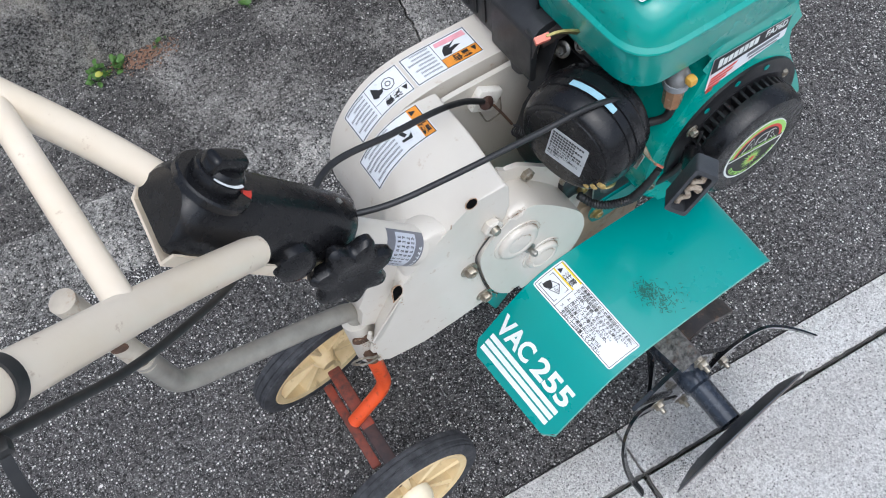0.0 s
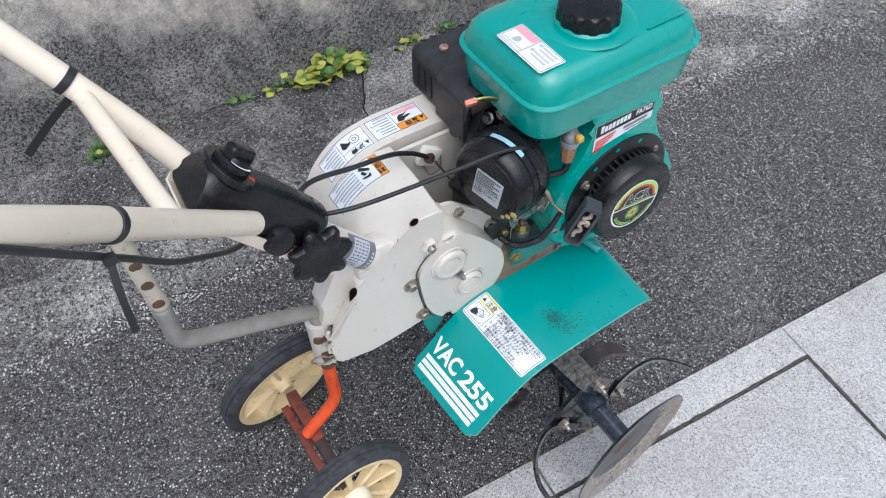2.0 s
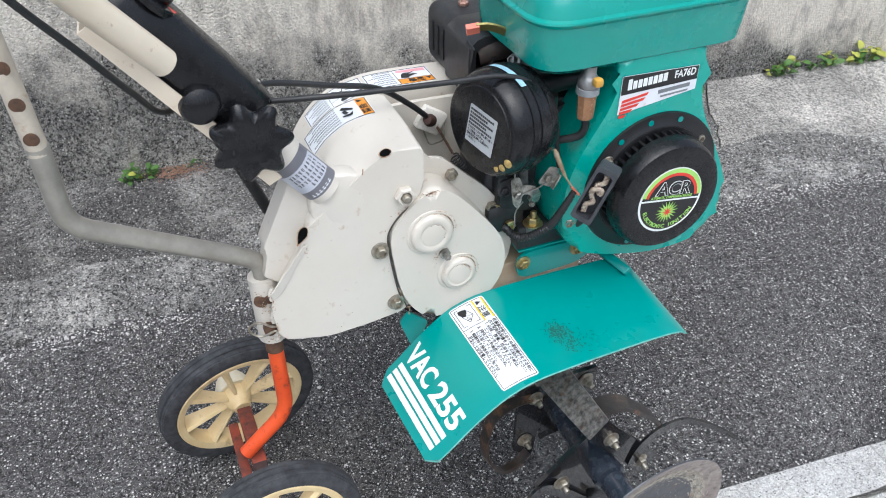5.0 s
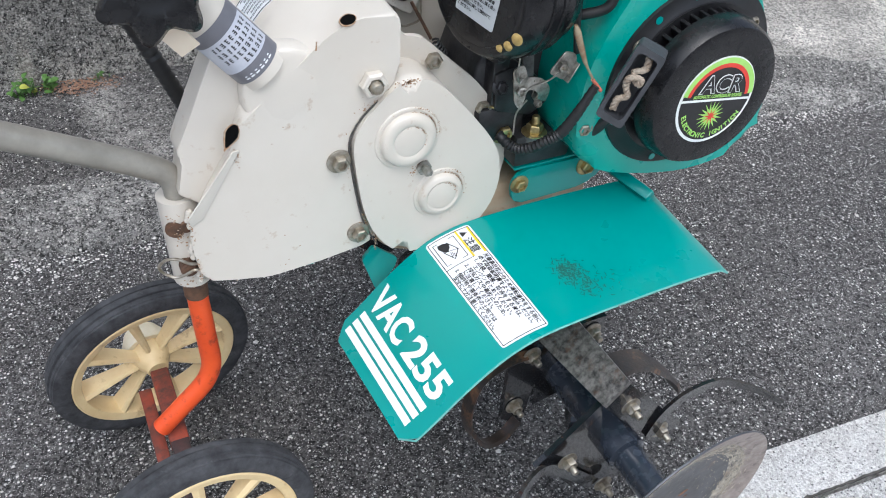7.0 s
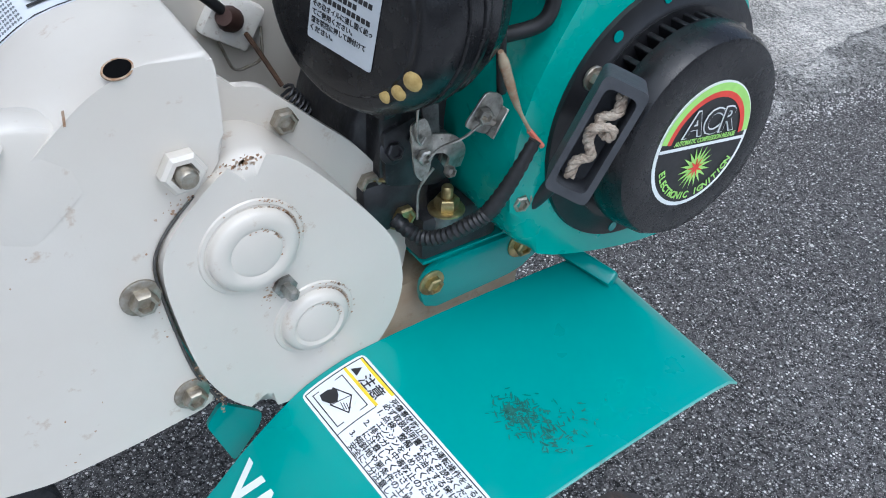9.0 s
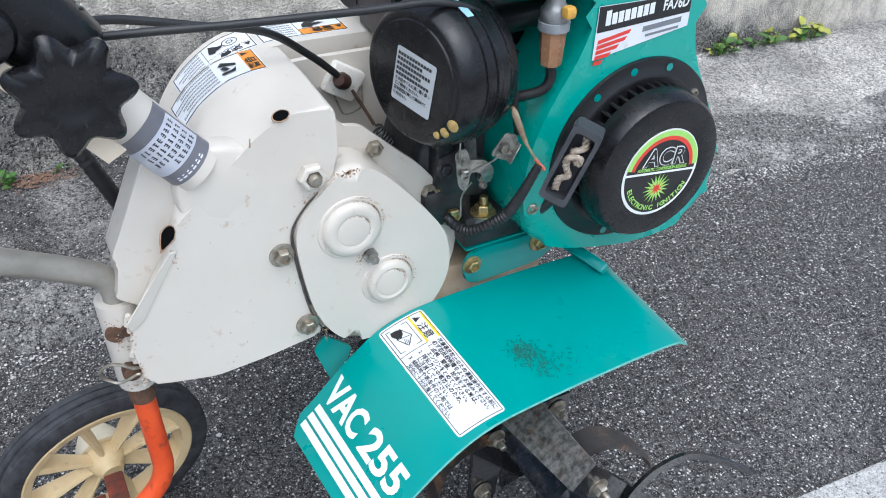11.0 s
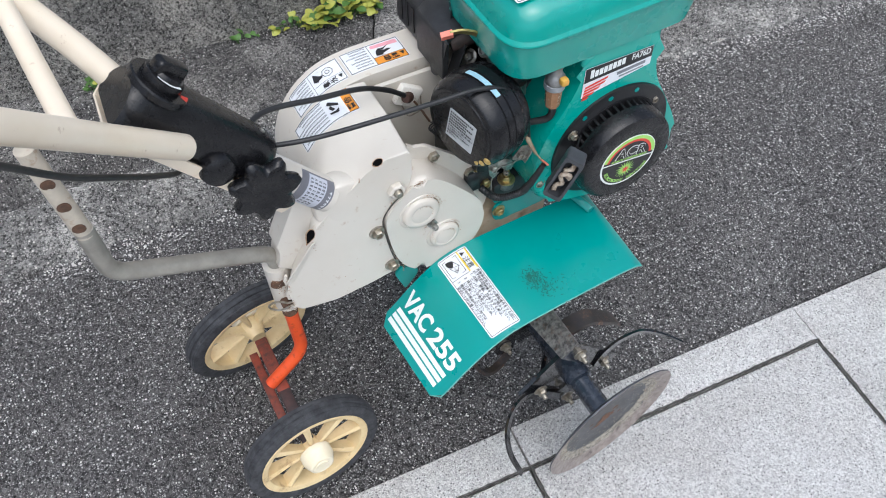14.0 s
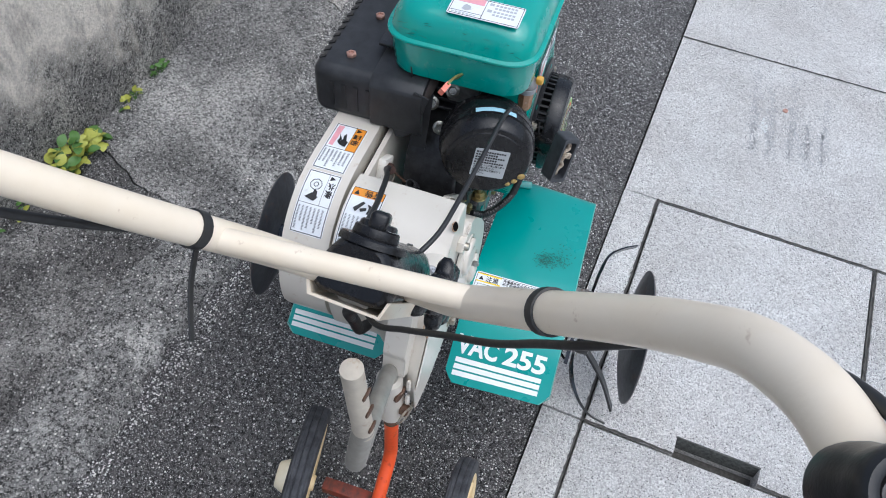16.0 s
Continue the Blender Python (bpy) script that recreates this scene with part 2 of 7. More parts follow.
SOIL = surf("dark smear", (0.010, 0.10, 0.080), (0.012, 0.15, 0.12), 300, 0.6)
LEAF = surf("yellow green leaf", (0.29, 0.33, 0.05), (0.40, 0.38, 0.07), 25, 0.55)
LEAF_DARK = surf("green leaf", (0.05, 0.13, 0.025), (0.09, 0.18, 0.035), 25, 0.55)


# ---- mesh helpers ----
def finish(bm, name, material, parent=None, label="", sharp=38.0):
    bmesh.ops.recalc_face_normals(bm, faces=bm.faces)
    lim = radians(sharp)
    for f in bm.faces:
        f.smooth = True
    for e in bm.edges:
        e.smooth = len(e.link_faces) == 2 and e.calc_face_angle(3.2) < lim
    me = bpy.data.meshes.new(name)
    bm.to_mesh(me)
    bm.free()
    me.materials.append(material)
    ob = new(name, me)
    if parent:
        ob.parent = parent
    if label:
        ob["label"] = label
    return ob


def part(name, bm, material, parent, label=""):
    return finish(bm, name, material, parent, label)


def catmull(pts, n=8):
    p = [Vector(q) for q in pts]
    if len(p) < 3:
        return p
    p = [p[0] * 2 - p[1], *p, p[-1] * 2 - p[-2]]
    out = []
    for i in range(1, len(p) - 2):
        a, b, c, d = p[i - 1:i + 3]
        for k in range(n):
            t = k / n
            out.append(0.5 * (2 * b + (c - a) * t + (2 * a - 5 * b + 4 * c - d) * t * t + (3 * b - a - 3 * c + d) * t ** 3))
    return out + [p[-2]]


def rounded(pts, r, n=6):
    """A path with its corners rounded to radius about r."""
    p = [Vector(q) for q in pts]
    out = [p[0]]
    for a, b, c in zip(p, p[1:], p[2:]):
        u, v = (a - b), (c - b)
        k = min(r, u.length * 0.45, v.length * 0.45)
        s, e = b + u.normalized() * k, b + v.normalized() * k
        for i in range(n + 1):
            t = i / n
            out.append((1 - t) ** 2 * s + 2 * t * (1 - t) * b + t * t * e)
    return out + [p[-1]]


def sweep(pts, section, bm=None, up=(0, 0, 1), scale=None):
    """A section of (a, b) offsets carried along a path, with closed ends."""
    bm = bm or bmesh.new()
    p = [Vector(q) for q in pts]
    rings, ref = [], None
    for i, q in enumerate(p):
        t = (p[min(i + 1, len(p) - 1)] - p[max(i - 1, 0)]).normalized()
        if ref is None:
            ref = Vector(up) - t * t.dot(Vector(up))
            if ref.length < 0.05:
                ref = Vector((1, 0, 0)) - t * t.x
        ref = (ref - t * t.dot(ref)).normalized()
        side = t.cross(ref)
        k = scale[i] if scale else 1.0
        rings.append([bm.verts.new(q + (ref * a + side * b) * k) for a, b in section])
    m = len(section)
    for r0, r1 in zip(rings, rings[1:]):
        for j in range(m):
            bm.faces.new((r0[j], r0[(j + 1) % m], r1[(j + 1) % m], r1[j]))
    bm.faces.new(rings[0][::-1])
    bm.faces.new(rings[-1])
    return bm


def ring(r, n=14):
    return [(r * math.cos(2 * math.pi * i / n), r * math.sin(2 * math.pi * i / n)) for i in range(n)]


def rect(w, h):
    return [(-w / 2, -h / 2), (w / 2, -h / 2), (w / 2, h / 2), (-w / 2, h / 2)]


def tube(pts, r, n=14, bm=None, scale=None):
    return sweep(pts, ring(r, n), bm, scale=scale)


def basis(origin, axis, side=(0, 0, 1)):
    """A frame at origin whose z runs along axis and whose y leans to side."""
    z = Vector(axis).normalized()
    y = Vector(side) - z * z.dot(Vector(side))
    if y.length < 1e-3:
        y = Vector((1, 0, 0)) - z * z.x
    y.normalize()
    x = y.cross(z)
    return Matrix.Translation(origin) @ Matrix((x, y, z)).transposed().to_4x4()


def lathe(profile, origin, axis, n=32, bm=None, side=(0, 0, 1)):
    """(radius, height) pairs turned round an axis."""
    bm = bm or bmesh.new()
    m = basis(origin, axis, side)
    rows = []
    for r, h in profile:
        if r < 1e-6:
            rows.append([bm.verts.new(m @ Vector((0, 0, h)))])
        else:
            rows.append([bm.verts.new(m @ Vector((r * math.cos(2 * math.pi * i / n), r * math.sin(2 * math.pi * i / n), h))) for i in range(n)])
    for a, b in zip(rows, rows[1:]):
        for i in range(n):
            j = (i + 1) % n
            if len(a) == 1 and len(b) > 1:
                bm.faces.new((a[0], b[i], b[j]))
            elif len(b) == 1 and len(a) > 1:
                bm.faces.new((a[i], a[j], b[0]))
            elif len(a) > 1:
                bm.faces.new((a[i], a[j], b[j], b[i]))
    for row in (rows[0], rows[-1]):
        if len(row) > 1 and profile[0] != profile[-1]:
            bm.faces.new(row)
    return bm


def bevel(bm, r, n=2, test=None):
    es = [e for e in bm.edges if len(e.link_faces) == 2 and e.calc_face_angle(0) > 0.5 and (test is None or test(e))]
    bmesh.ops.bevel(bm, geom=es, offset=r, segments=n, profile=0.5, affect="EDGES", clamp_overlap=True)
    return bm


def block(x0, x1, y0, y1, z0, z1, r=0.0, n=2, m=None):
    bm = bmesh.new()
    bmesh.ops.create_cube(bm, size=1)
    for v in bm.verts:
        v.co = Vector(((x0 + x1) / 2 + v.co.x * (x1 - x0), (y0 + y1) / 2 + v.co.y * (y1 - y0), (z0 + z1) / 2 + v.co.z * (z1 - z0)))
    if r:
        bevel(bm, r, n)
    if m:
        bmesh.ops.transform(bm, matrix=m, verts=bm.verts)
    return bm


def prism(outline, y0, y1, r=0.0, n=2, both=False):
    """An outline of (x, z) drawn out from y0 to y1; the rim at y0 is rounded."""
    bm = bmesh.new()
    a = [bm.verts.new((x, y0, z)) for x, z in outline]
    b = [bm.verts.new((x, y1, z)) for x, z in outline]
    k = len(a)
    bm.faces.new(a)
    bm.faces.new(b[::-1])
    for i in range(k):
        bm.faces.new((a[i], b[i], b[(i + 1) % k], a[(i + 1) % k]))
    if r:
        es = [e for e in bm.edges if all(abs(v.co.y - y0) < 1e-6 for v in e.verts) or (both and all(abs(v.co.y - y1) < 1e-6 for v in e.verts))]
        bmesh.ops.bevel(bm, geom=es, offset=r, segments=n, profile=0.5, affect="EDGES", clamp_overlap=True)
    return bm


def smooth2(pts, n=5, closed=True):
    """A closed (x, z) outline passed through its points as a curve."""
    p = [Vector((x, z)) for x, z in pts]
    out = []
    k = len(p)
    for i in range(k):
        a, b, c, d = p[i - 1], p[i], p[(i + 1) % k], p[(i + 2) % k]
        for s in range(n):
            t = s / n
            q = 0.5 * (2 * b + (c - a) * t + (2 * a - 5 * b + 4 * c - d) * t * t + (3 * b - a - 3 * c + d) * t ** 3)
            out.append((q.x, q.y))
    return out


def round2(pts, r, n=4):
    """A closed (x, z) outline with its corners rounded."""
    p = [Vector(q) for q in pts]
    out = []
    for i in range(len(p)):
        a, b, c = p[i - 1], p[i], p[(i + 1) % len(p)]
        u, v = a - b, c - b
        k = min(r, u.length * 0.45, v.length * 0.45)
        s, e = b + u.normalized() * k, b + v.normalized() * k
        for j in range(n + 1):
            t = j / n
            q = (1 - t) ** 2 * s + 2 * t * (1 - t) * b + t * t * e
            out.append((q.x, q.y))
    return out


def shift(bm, f):
    """Moves every point of a flat mesh on to a surface: f(a, b, h) gives the place."""
    for v in bm.verts:
        v.co = f(v.co.x, v.co.y, v.co.z)
    return bm


def card(w, h, r=0.003, thick=0.0003, n=3, cuts=0):
    """A thin sticker in the xy plane, corners rounded, its lower left at the origin."""
    out = round2([(0, 0), (w, 0), (w, h), (0, h)], r, n)
    bm = bmesh.new()
    a = [bm.verts.new((x, y, 0)) for x, y in out]
    b = [bm.verts.new((x, y, thick)) for x, y in out]
    bm.faces.new(a[::-1])
    bm.faces.new(b)
    for i in range(len(a)):
        bm.faces.new((a[i], a[(i + 1) % len(a)], b[(i + 1) % len(a)], b[i]))
    for k in range(1, cuts + 1):
        bmesh.ops.bisect_plane(bm, geom=bm.verts[:] + bm.edges[:] + bm.faces[:], plane_co=(0, h * k / (cuts + 1), 0), plane_no=(0, 1, 0))
        bmesh.ops.bisect_plane(bm, geom=bm.verts[:] + bm.edges[:] + bm.faces[:], plane_co=(w * k / (cuts + 1), 0, 0), plane_no=(1, 0, 0))
    return bm


def bars(rects, thick=0.00045, bm=None, z=0.0003):
    """Flat printed bars, each (x, y, w, h)."""
    bm = bm or bmesh.new()
    for x, y, w, h in rects:
        v = [bm.verts.new((x + a * w, y + b * h, c)) for c in (z, thick) for a, b in ((0, 0), (1, 0), (1, 1), (0, 1))]
        for f in ((4, 5, 6, 7), (0, 1, 5, 4), (1, 2, 6, 5), (2, 3, 7, 6), (3, 0, 4, 7)):
            bm.faces.new([v[i] for i in f])
    return bm


def poly(points, z=0.00045, bm=None):
    bm = bm or bmesh.new()
    bm.faces.new([bm.verts.new((x, y, z)) for x, y in points])
    return bm


def letters(text, size, align="LEFT", width=None, z=0.0005, fat=0.0, thick=0.0001):
    """Writing in the built-in font as a flat mesh in the xy plane; width squeezes it to that length."""
    cu = bpy.data.curves.new("writing", "FONT")
    cu.body, cu.size, cu.align_x, cu.extrude, cu.offset = text, size, align, thick, fat
    cu.resolution_u = 3
    ob = bpy.data.objects.new("writing", cu)
    scene.collection.objects.link(ob)
    dg = bpy.context.evaluated_depsgraph_get()
    me = ob.evaluated_get(dg).to_mesh()
    bm = bmesh.new()
    bm.from_mesh(me)
    bpy.data.objects.remove(ob)
    bpy.data.curves.remove(cu)
    xs = [v.co.x for v in bm.verts] or [0, 1]
    k = (width / max(max(xs) - min(xs), 1e-6)) if width else 1.0
    x0 = min(xs) if width else 0.0
    for v in bm.verts:
        v.co.x = (v.co.x - x0) * k if width else v.co.x
        v.co.z += z
    return bm


def hex_bolt(name, p, axis, r, parent, washer=True, material=None, h=0.006, stud=False, label=""):
    """A flanged hexagon head with its washer, and a stud through it where it is a nut."""
    bm = bmesh.new()
    z = 0.0
    if washer:
        lathe([(r * 0.4, 0), (r * 1.6, 0), (r * 1.6, 0.0012), (r * 1.45, 0.0018), (r * 0.4, 0.0018)], p, axis, 20, bm)
        z = 0.0018
    lathe([(r * 1.02, z), (r * 1.08, z + h * 0.15), (r * 1.08, z + h * 0.8), (r * 0.9, z + h), (r * 0.66, z + h), (r * 0.56, z + h * 0.55), (0, z + h * 0.5)], p, axis, 6, bm)
    if stud:
        lathe([(r * 0.52, z + h), (r * 0.52, z + h * 1.9), (r * 0.4, z + h * 2.05), (0, z + h * 2.05)], p, axis, 12, bm)
    return part(name, bm, material or ZINC, parent, label)


def thing(name, label, category, group="", kind="", at=(0, 0, 0)):
    ob = new(name)
    ob.location = at
    return tagged(ob, label, category, group, kind)


def flat(points, thick, r=0.0):
    """A flat plate with its outline given in space, drawn out by its thickness along its normal."""
    p = [Vector(q) for q in points]
    nrm = (p[1] - p[0]).cross(p[-1] - p[0]).normalized()
    bm = bmesh.new()
    a = [bm.verts.new(q - nrm * thick / 2) for q in p]
    b = [bm.verts.new(q + nrm * thick / 2) for q in p]
    bm.faces.new(a[::-1])
    bm.faces.new(b)
    for i in range(len(a)):
        bm.faces.new((a[i], a[(i + 1) % len(a)], b[(i + 1) % len(a)], b[i]))
    if r:
        bevel(bm, r, 1)
    return bm


def strokes(points, w=0.0007, z=0.0006, closed=True, bm=None):
    """A drawn line of width w along (x, y) points."""
    bm = bm or bmesh.new()
    p = [Vector(q) for q in points]
    for a, b in zip(p, p[1:] + (p[:1] if closed else [])):
        d = (b - a).normalized()
        o = Vector((-d.y, d.x)) * w / 2
        a, b = a - d * w * 0.4, b + d * w * 0.4
        bm.faces.new([bm.verts.new((q.x, q.y, z)) for q in (a - o, b - o, b + o, a + o)])
    return bm


# ---- the street: asphalt, concrete apron, wall, pavement ----
street = pose(0, 0, 0, 0, 0, STREET)


def on_street(bm):
    bmesh.ops.transform(bm, matrix=street, verts=bm.verts)
    return bm


# street coordinates: u along the kerb, w towards the wall
KERB_W, APRON_W, WALL_W, WALL_Z = -0.188, 0.47, 0.875, 0.055


def ground_sheet():
    bm = bmesh.new()
    xs = [-60, -12, -4, -2] + [-1.6 + 0.1 * i for i in range(43)] + [4, 12, 60]
    ys = [-60, -12, -3, -1.2, -0.8, -0.4, KERB_W - 0.0005, KERB_W + 0.001] + [-0.1 + 0.1 * i for i in range(8)] + [1.2, 3, 12, 60]
    low = lambda y: -0.09 if y < KERB_W and y > -2.7 else 0.0
    grid = [[bm.verts.new((x, y, -0.0015 + 0.0022 * noise.noise((x * 3, y * 3, 0)) + low(y) if abs(x) < 3 and abs(y) < 1.2 else -0.002 + low(y))) for y in ys] for x in xs]
    for i in range(len(xs) - 1):
        for j in range(len(ys) - 1):
            bm.faces.new((grid[i][j], grid[i + 1][j], grid[i + 1][j + 1], grid[i][j + 1]))
    return bm


tagged(finish(on_street(ground_sheet()), "ground", ASPHALT), "dark worn asphalt with pale stone chips", "asphalt", kind="structure")


def apron_z(w):
    return 0.006 + (WALL_Z - 0.006) * max(0.0, min(1.0, (w - APRON_W) / (WALL_W - APRON_W))) ** 0.8


def jag(w, k):
    return 0.012 * noise.noise((w * 9, k * 7.3, 1.0)) + 0.008 * noise.noise((w * 34, k * 3.1, 5.0)) + 0.005 * noise.noise((w * 95, k * 5.7, 2.0))


def apron_slab(u0, u1, k0, k1):
    """One slab of the strip under the wall, its ends broken along a crack, its front edge ragged."""
    bm = bmesh.new()
    n, m = max(int((u1 - u0) / 0.03), 4), 56
    top = []
    for i in range(n + 1):
        row = []
        for j in range(m + 1):
            f = j / m
            s = i / n
            w = APRON_W + (WALL_W + 0.01 - APRON_W) * f
            lean0, lean1 = 0.13 * (f - 0.5) * (k0 == 1) - 0.10 * (f - 0.5) * (k0 == 2), 0.13 * (f - 0.5) * (k1 == 1) + 0.2 * (f - 0.5) * (k1 == 2)
            if k0 == 2:
                lean0 = 0.2 * (f - 0.5)
            a = u0 + 0.0022 + 0.0016 * noise.noise((w * 60, 4.0, k0)) + jag(w, k0) + lean0
            b = u1 - 0.0022 - 0.0016 * noise.noise((w * 60, 9.0, k1)) + jag(w, k1) + lean1
            u = a + (b - a) * s
            if j == 0:
                w += 0.022 * noise.noise((u * 6, 3.3, 0)) + 0.010 * noise.noise((u * 31, 9.3, 0)) - 0.01
            row.append(bm.verts.new((u, w, apron_z(w) + 0.003 * noise.noise((u * 8, w * 8, 2)))))
        top.append(row)
    for i in range(n):
        for j in range(m):
            bm.faces.new((top[i][j], top[i + 1][j], top[i + 1][j + 1], top[i][j + 1]))
    edge = [e for e in bm.edges if len(e.link_faces) == 1]
    g = bmesh.ops.extrude_edge_only(bm, edges=edge)["geom"]
    for v in g:
        if isinstance(v, bmesh.types.BMVert):
            v.co.z = -0.03
    return on_street(bm)


apron = thing("concrete_apron", "dark weathered concrete strip sloping up to the wall, cracked across", "concrete", kind="structure")
for u0, u1, k0, k1, mat in ((-7.0, 0.03, 0, 1, APRON), (0.03, 0.76, 1, 2, APRON_MID), (0.76, 7.0, 2, 3, APRON_PALE)):
    part("slab", apron_slab(u0, u1, k0, k1), mat, apron)


def ragged_strip():
    """The lighter, coarse lip where the apron meets the asphalt."""
    bm = bmesh.new()
    rows = []
    for i in range(420):
        u = -3.0 + i * 0.0145
        a = APRON_W - 0.018 + 0.02 * noise.noise((u * 6, 3.3, 0)) + 0.012 * noise.noise((u * 37, 1.3, 0))
        b = APRON_W + 0.125 + 0.06 * noise.noise((u * 3, 8.3, 0)) + 0.012 * noise.noise((u * 29, 5.3, 0))
        rows.append([bm.verts.new((u, a, -0.004)), bm.verts.new((u, a + 0.006, 0.008)), bm.verts.new((u, (a + b) / 2, apron_z((a + b) / 2) + 0.005)), bm.verts.new((u, b, apron_z(b) + 0.0012)), bm.verts.new((u, b + 0.004, apron_z(b) - 0.004))])
    for p, q in zip(rows, rows[1:]):
        for j in range(4):
            bm.faces.new((p[j], q[j], q[j + 1], p[j + 1]))
    return on_street(bm)


tagged(finish(ragged_strip(), "trim", EDGE), "pale coarse concrete edge crumbling on to the asphalt", "concrete edge", kind="structure")


def wall_mesh():
    bm = bmesh.new()
    us = [-7 + 0.5 * i for i in range(11)] + [-1.9 + 0.1 * i for i in range(45)] + [2.7 + 0.5 * i for i in range(10)]
    zs = [-0.05, 0.0, 0.06] + [0.1 + 0.1 * i for i in range(11)]
    g = [[bm.verts.new((u, WALL_W + 0.0035 * noise.noise((u * 4, z * 4, 0)) + 0.02 * z, z)) for z in zs] for u in us]
    for i in range(len(us) - 1):
        for j in range(len(zs) - 1):
            bm.faces.new((g[i][j], g[i + 1][j], g[i + 1][j + 1], g[i][j + 1]))
    edge = [e for e in bm.edges if len(e.link_faces) == 1]
    for v in bmesh.ops.extrude_edge_only(bm, edges=edge)["geom"]:
        if isinstance(v, bmesh.types.BMVert):
            v.co.y = WALL_W + 0.25
    return on_street(bm)


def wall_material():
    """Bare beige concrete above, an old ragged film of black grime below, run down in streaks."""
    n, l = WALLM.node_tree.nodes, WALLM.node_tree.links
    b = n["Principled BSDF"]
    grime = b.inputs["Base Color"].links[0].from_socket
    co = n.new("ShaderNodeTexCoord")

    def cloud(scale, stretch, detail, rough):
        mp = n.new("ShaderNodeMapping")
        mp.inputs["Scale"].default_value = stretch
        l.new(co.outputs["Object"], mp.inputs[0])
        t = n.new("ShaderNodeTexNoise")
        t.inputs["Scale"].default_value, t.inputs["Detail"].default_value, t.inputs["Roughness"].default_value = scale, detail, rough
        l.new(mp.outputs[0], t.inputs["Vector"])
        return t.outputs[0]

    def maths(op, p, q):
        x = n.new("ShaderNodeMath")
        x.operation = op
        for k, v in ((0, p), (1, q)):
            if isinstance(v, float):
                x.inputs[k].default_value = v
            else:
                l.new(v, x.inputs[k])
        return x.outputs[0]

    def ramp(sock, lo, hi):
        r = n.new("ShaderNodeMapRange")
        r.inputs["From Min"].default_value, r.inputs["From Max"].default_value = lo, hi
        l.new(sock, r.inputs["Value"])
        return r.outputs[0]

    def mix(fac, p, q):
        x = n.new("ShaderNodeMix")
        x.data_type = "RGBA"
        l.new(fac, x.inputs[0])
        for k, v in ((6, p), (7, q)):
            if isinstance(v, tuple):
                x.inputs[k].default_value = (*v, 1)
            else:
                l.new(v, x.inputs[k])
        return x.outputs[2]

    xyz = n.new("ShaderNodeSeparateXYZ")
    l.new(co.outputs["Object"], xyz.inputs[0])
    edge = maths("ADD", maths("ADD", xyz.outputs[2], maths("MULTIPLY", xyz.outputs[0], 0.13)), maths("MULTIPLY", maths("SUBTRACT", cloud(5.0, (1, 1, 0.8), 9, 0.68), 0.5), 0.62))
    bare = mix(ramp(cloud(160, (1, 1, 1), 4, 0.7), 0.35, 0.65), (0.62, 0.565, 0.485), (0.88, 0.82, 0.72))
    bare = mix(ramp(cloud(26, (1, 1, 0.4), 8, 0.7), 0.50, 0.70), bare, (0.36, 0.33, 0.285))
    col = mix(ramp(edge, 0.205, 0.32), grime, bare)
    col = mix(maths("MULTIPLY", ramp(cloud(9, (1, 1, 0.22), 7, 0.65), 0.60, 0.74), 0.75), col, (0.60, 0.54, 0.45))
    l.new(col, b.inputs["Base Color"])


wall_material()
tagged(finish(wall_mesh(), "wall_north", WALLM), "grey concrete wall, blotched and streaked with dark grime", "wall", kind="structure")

pavement = thing("pavement", "pale grey concrete gutter blocks and lids with dirty open joints", "pavement", kind="structure")
bed = block(-7, 7, -2.6, KERB_W - 0.003, -0.12, -0.045)
part("bed", on_street(bed), JOINT, pavement, "dark dirt in the joints")


def paver(u0, u1, w0, w1, gap=0.0035, z=0.004, notch=None):
    """A cast slab with eased edges; notch: (u0, u1, w0, w1) cut from one edge as a lifting slot."""
    bm = block(u0 + gap, u1 - gap, w0 + gap, w1 - gap, -0.05, z)
    bmesh.ops.bevel(bm, geom=[e for e in bm.edges if all(v.co.z > 0 for v in e.verts)], offset=0.0022, segments=2, profile=0.5, affect="EDGES")
    for v in bm.verts:
        if v.co.z < z - 0.001:
            v.co.x += 0.0012 * noise.noise((v.co.x * 50, v.co.y * 50, 3))
            v.co.y += 0.0012 * noise.noise((v.co.x * 50, v.co.y * 50, 8))
    return bm


LINE_W, LID_W = -0.262, -0.712
for u in range(-6, 6):
    a, b = 1.055 + 1.14 * (u - 1), 1.055 + 1.14 * u
    if b < 0.4:
        part("slab", on_street(paver(a, b, LINE_W, KERB_W, gap=0.0015)), SLAB, pavement)
part("slab", on_street(paver(1.055 - 1.14, 0.478, LINE_W, KERB_W, gap=0.0015)), SLAB, pavement)
LIDS = [-0.092 + 0.567 * k for k in range(-12, 1)]
for k, u in enumerate(LIDS):
    if u < -0.7:  # the nearer lids follow below
        part("lid", on_street(paver(u, u + 0.567, LID_W, LINE_W, 0.0036)), SLAB, pavement)
for a, b in ((0.475, 1.055), (1.055, 2.2), (2.2, 3.35), (3.35, 4.5), (4.5, 7)):
    part("slab", on_street(paver(a, b, -2.6, KERB_W, 0.0025)), SLAB, pavement)
for a, b in ((-7, -3.5), (-3.5, -2.3), (-2.3, -1.15), (-1.15, 0.475)):
    part("slab", on_street(paver(a, b, -2.6, LID_W, 0.0036)), SLAB, pavement)
part("lid", on_street(paver(-0.659, -0.086, LID_W, LINE_W, 0.0036)), SLAB, pavement)
slot_a, slot_b = -0.564, -0.423
notched = [(-0.082, LID_W + 0.005), (0.471, LID_W + 0.005), (0.471, LINE_W - 0.005), (-0.082, LINE_W - 0.005), (-0.082, slot_b), (-0.050, slot_b), (-0.050, slot_a), (-0.082, slot_a)]
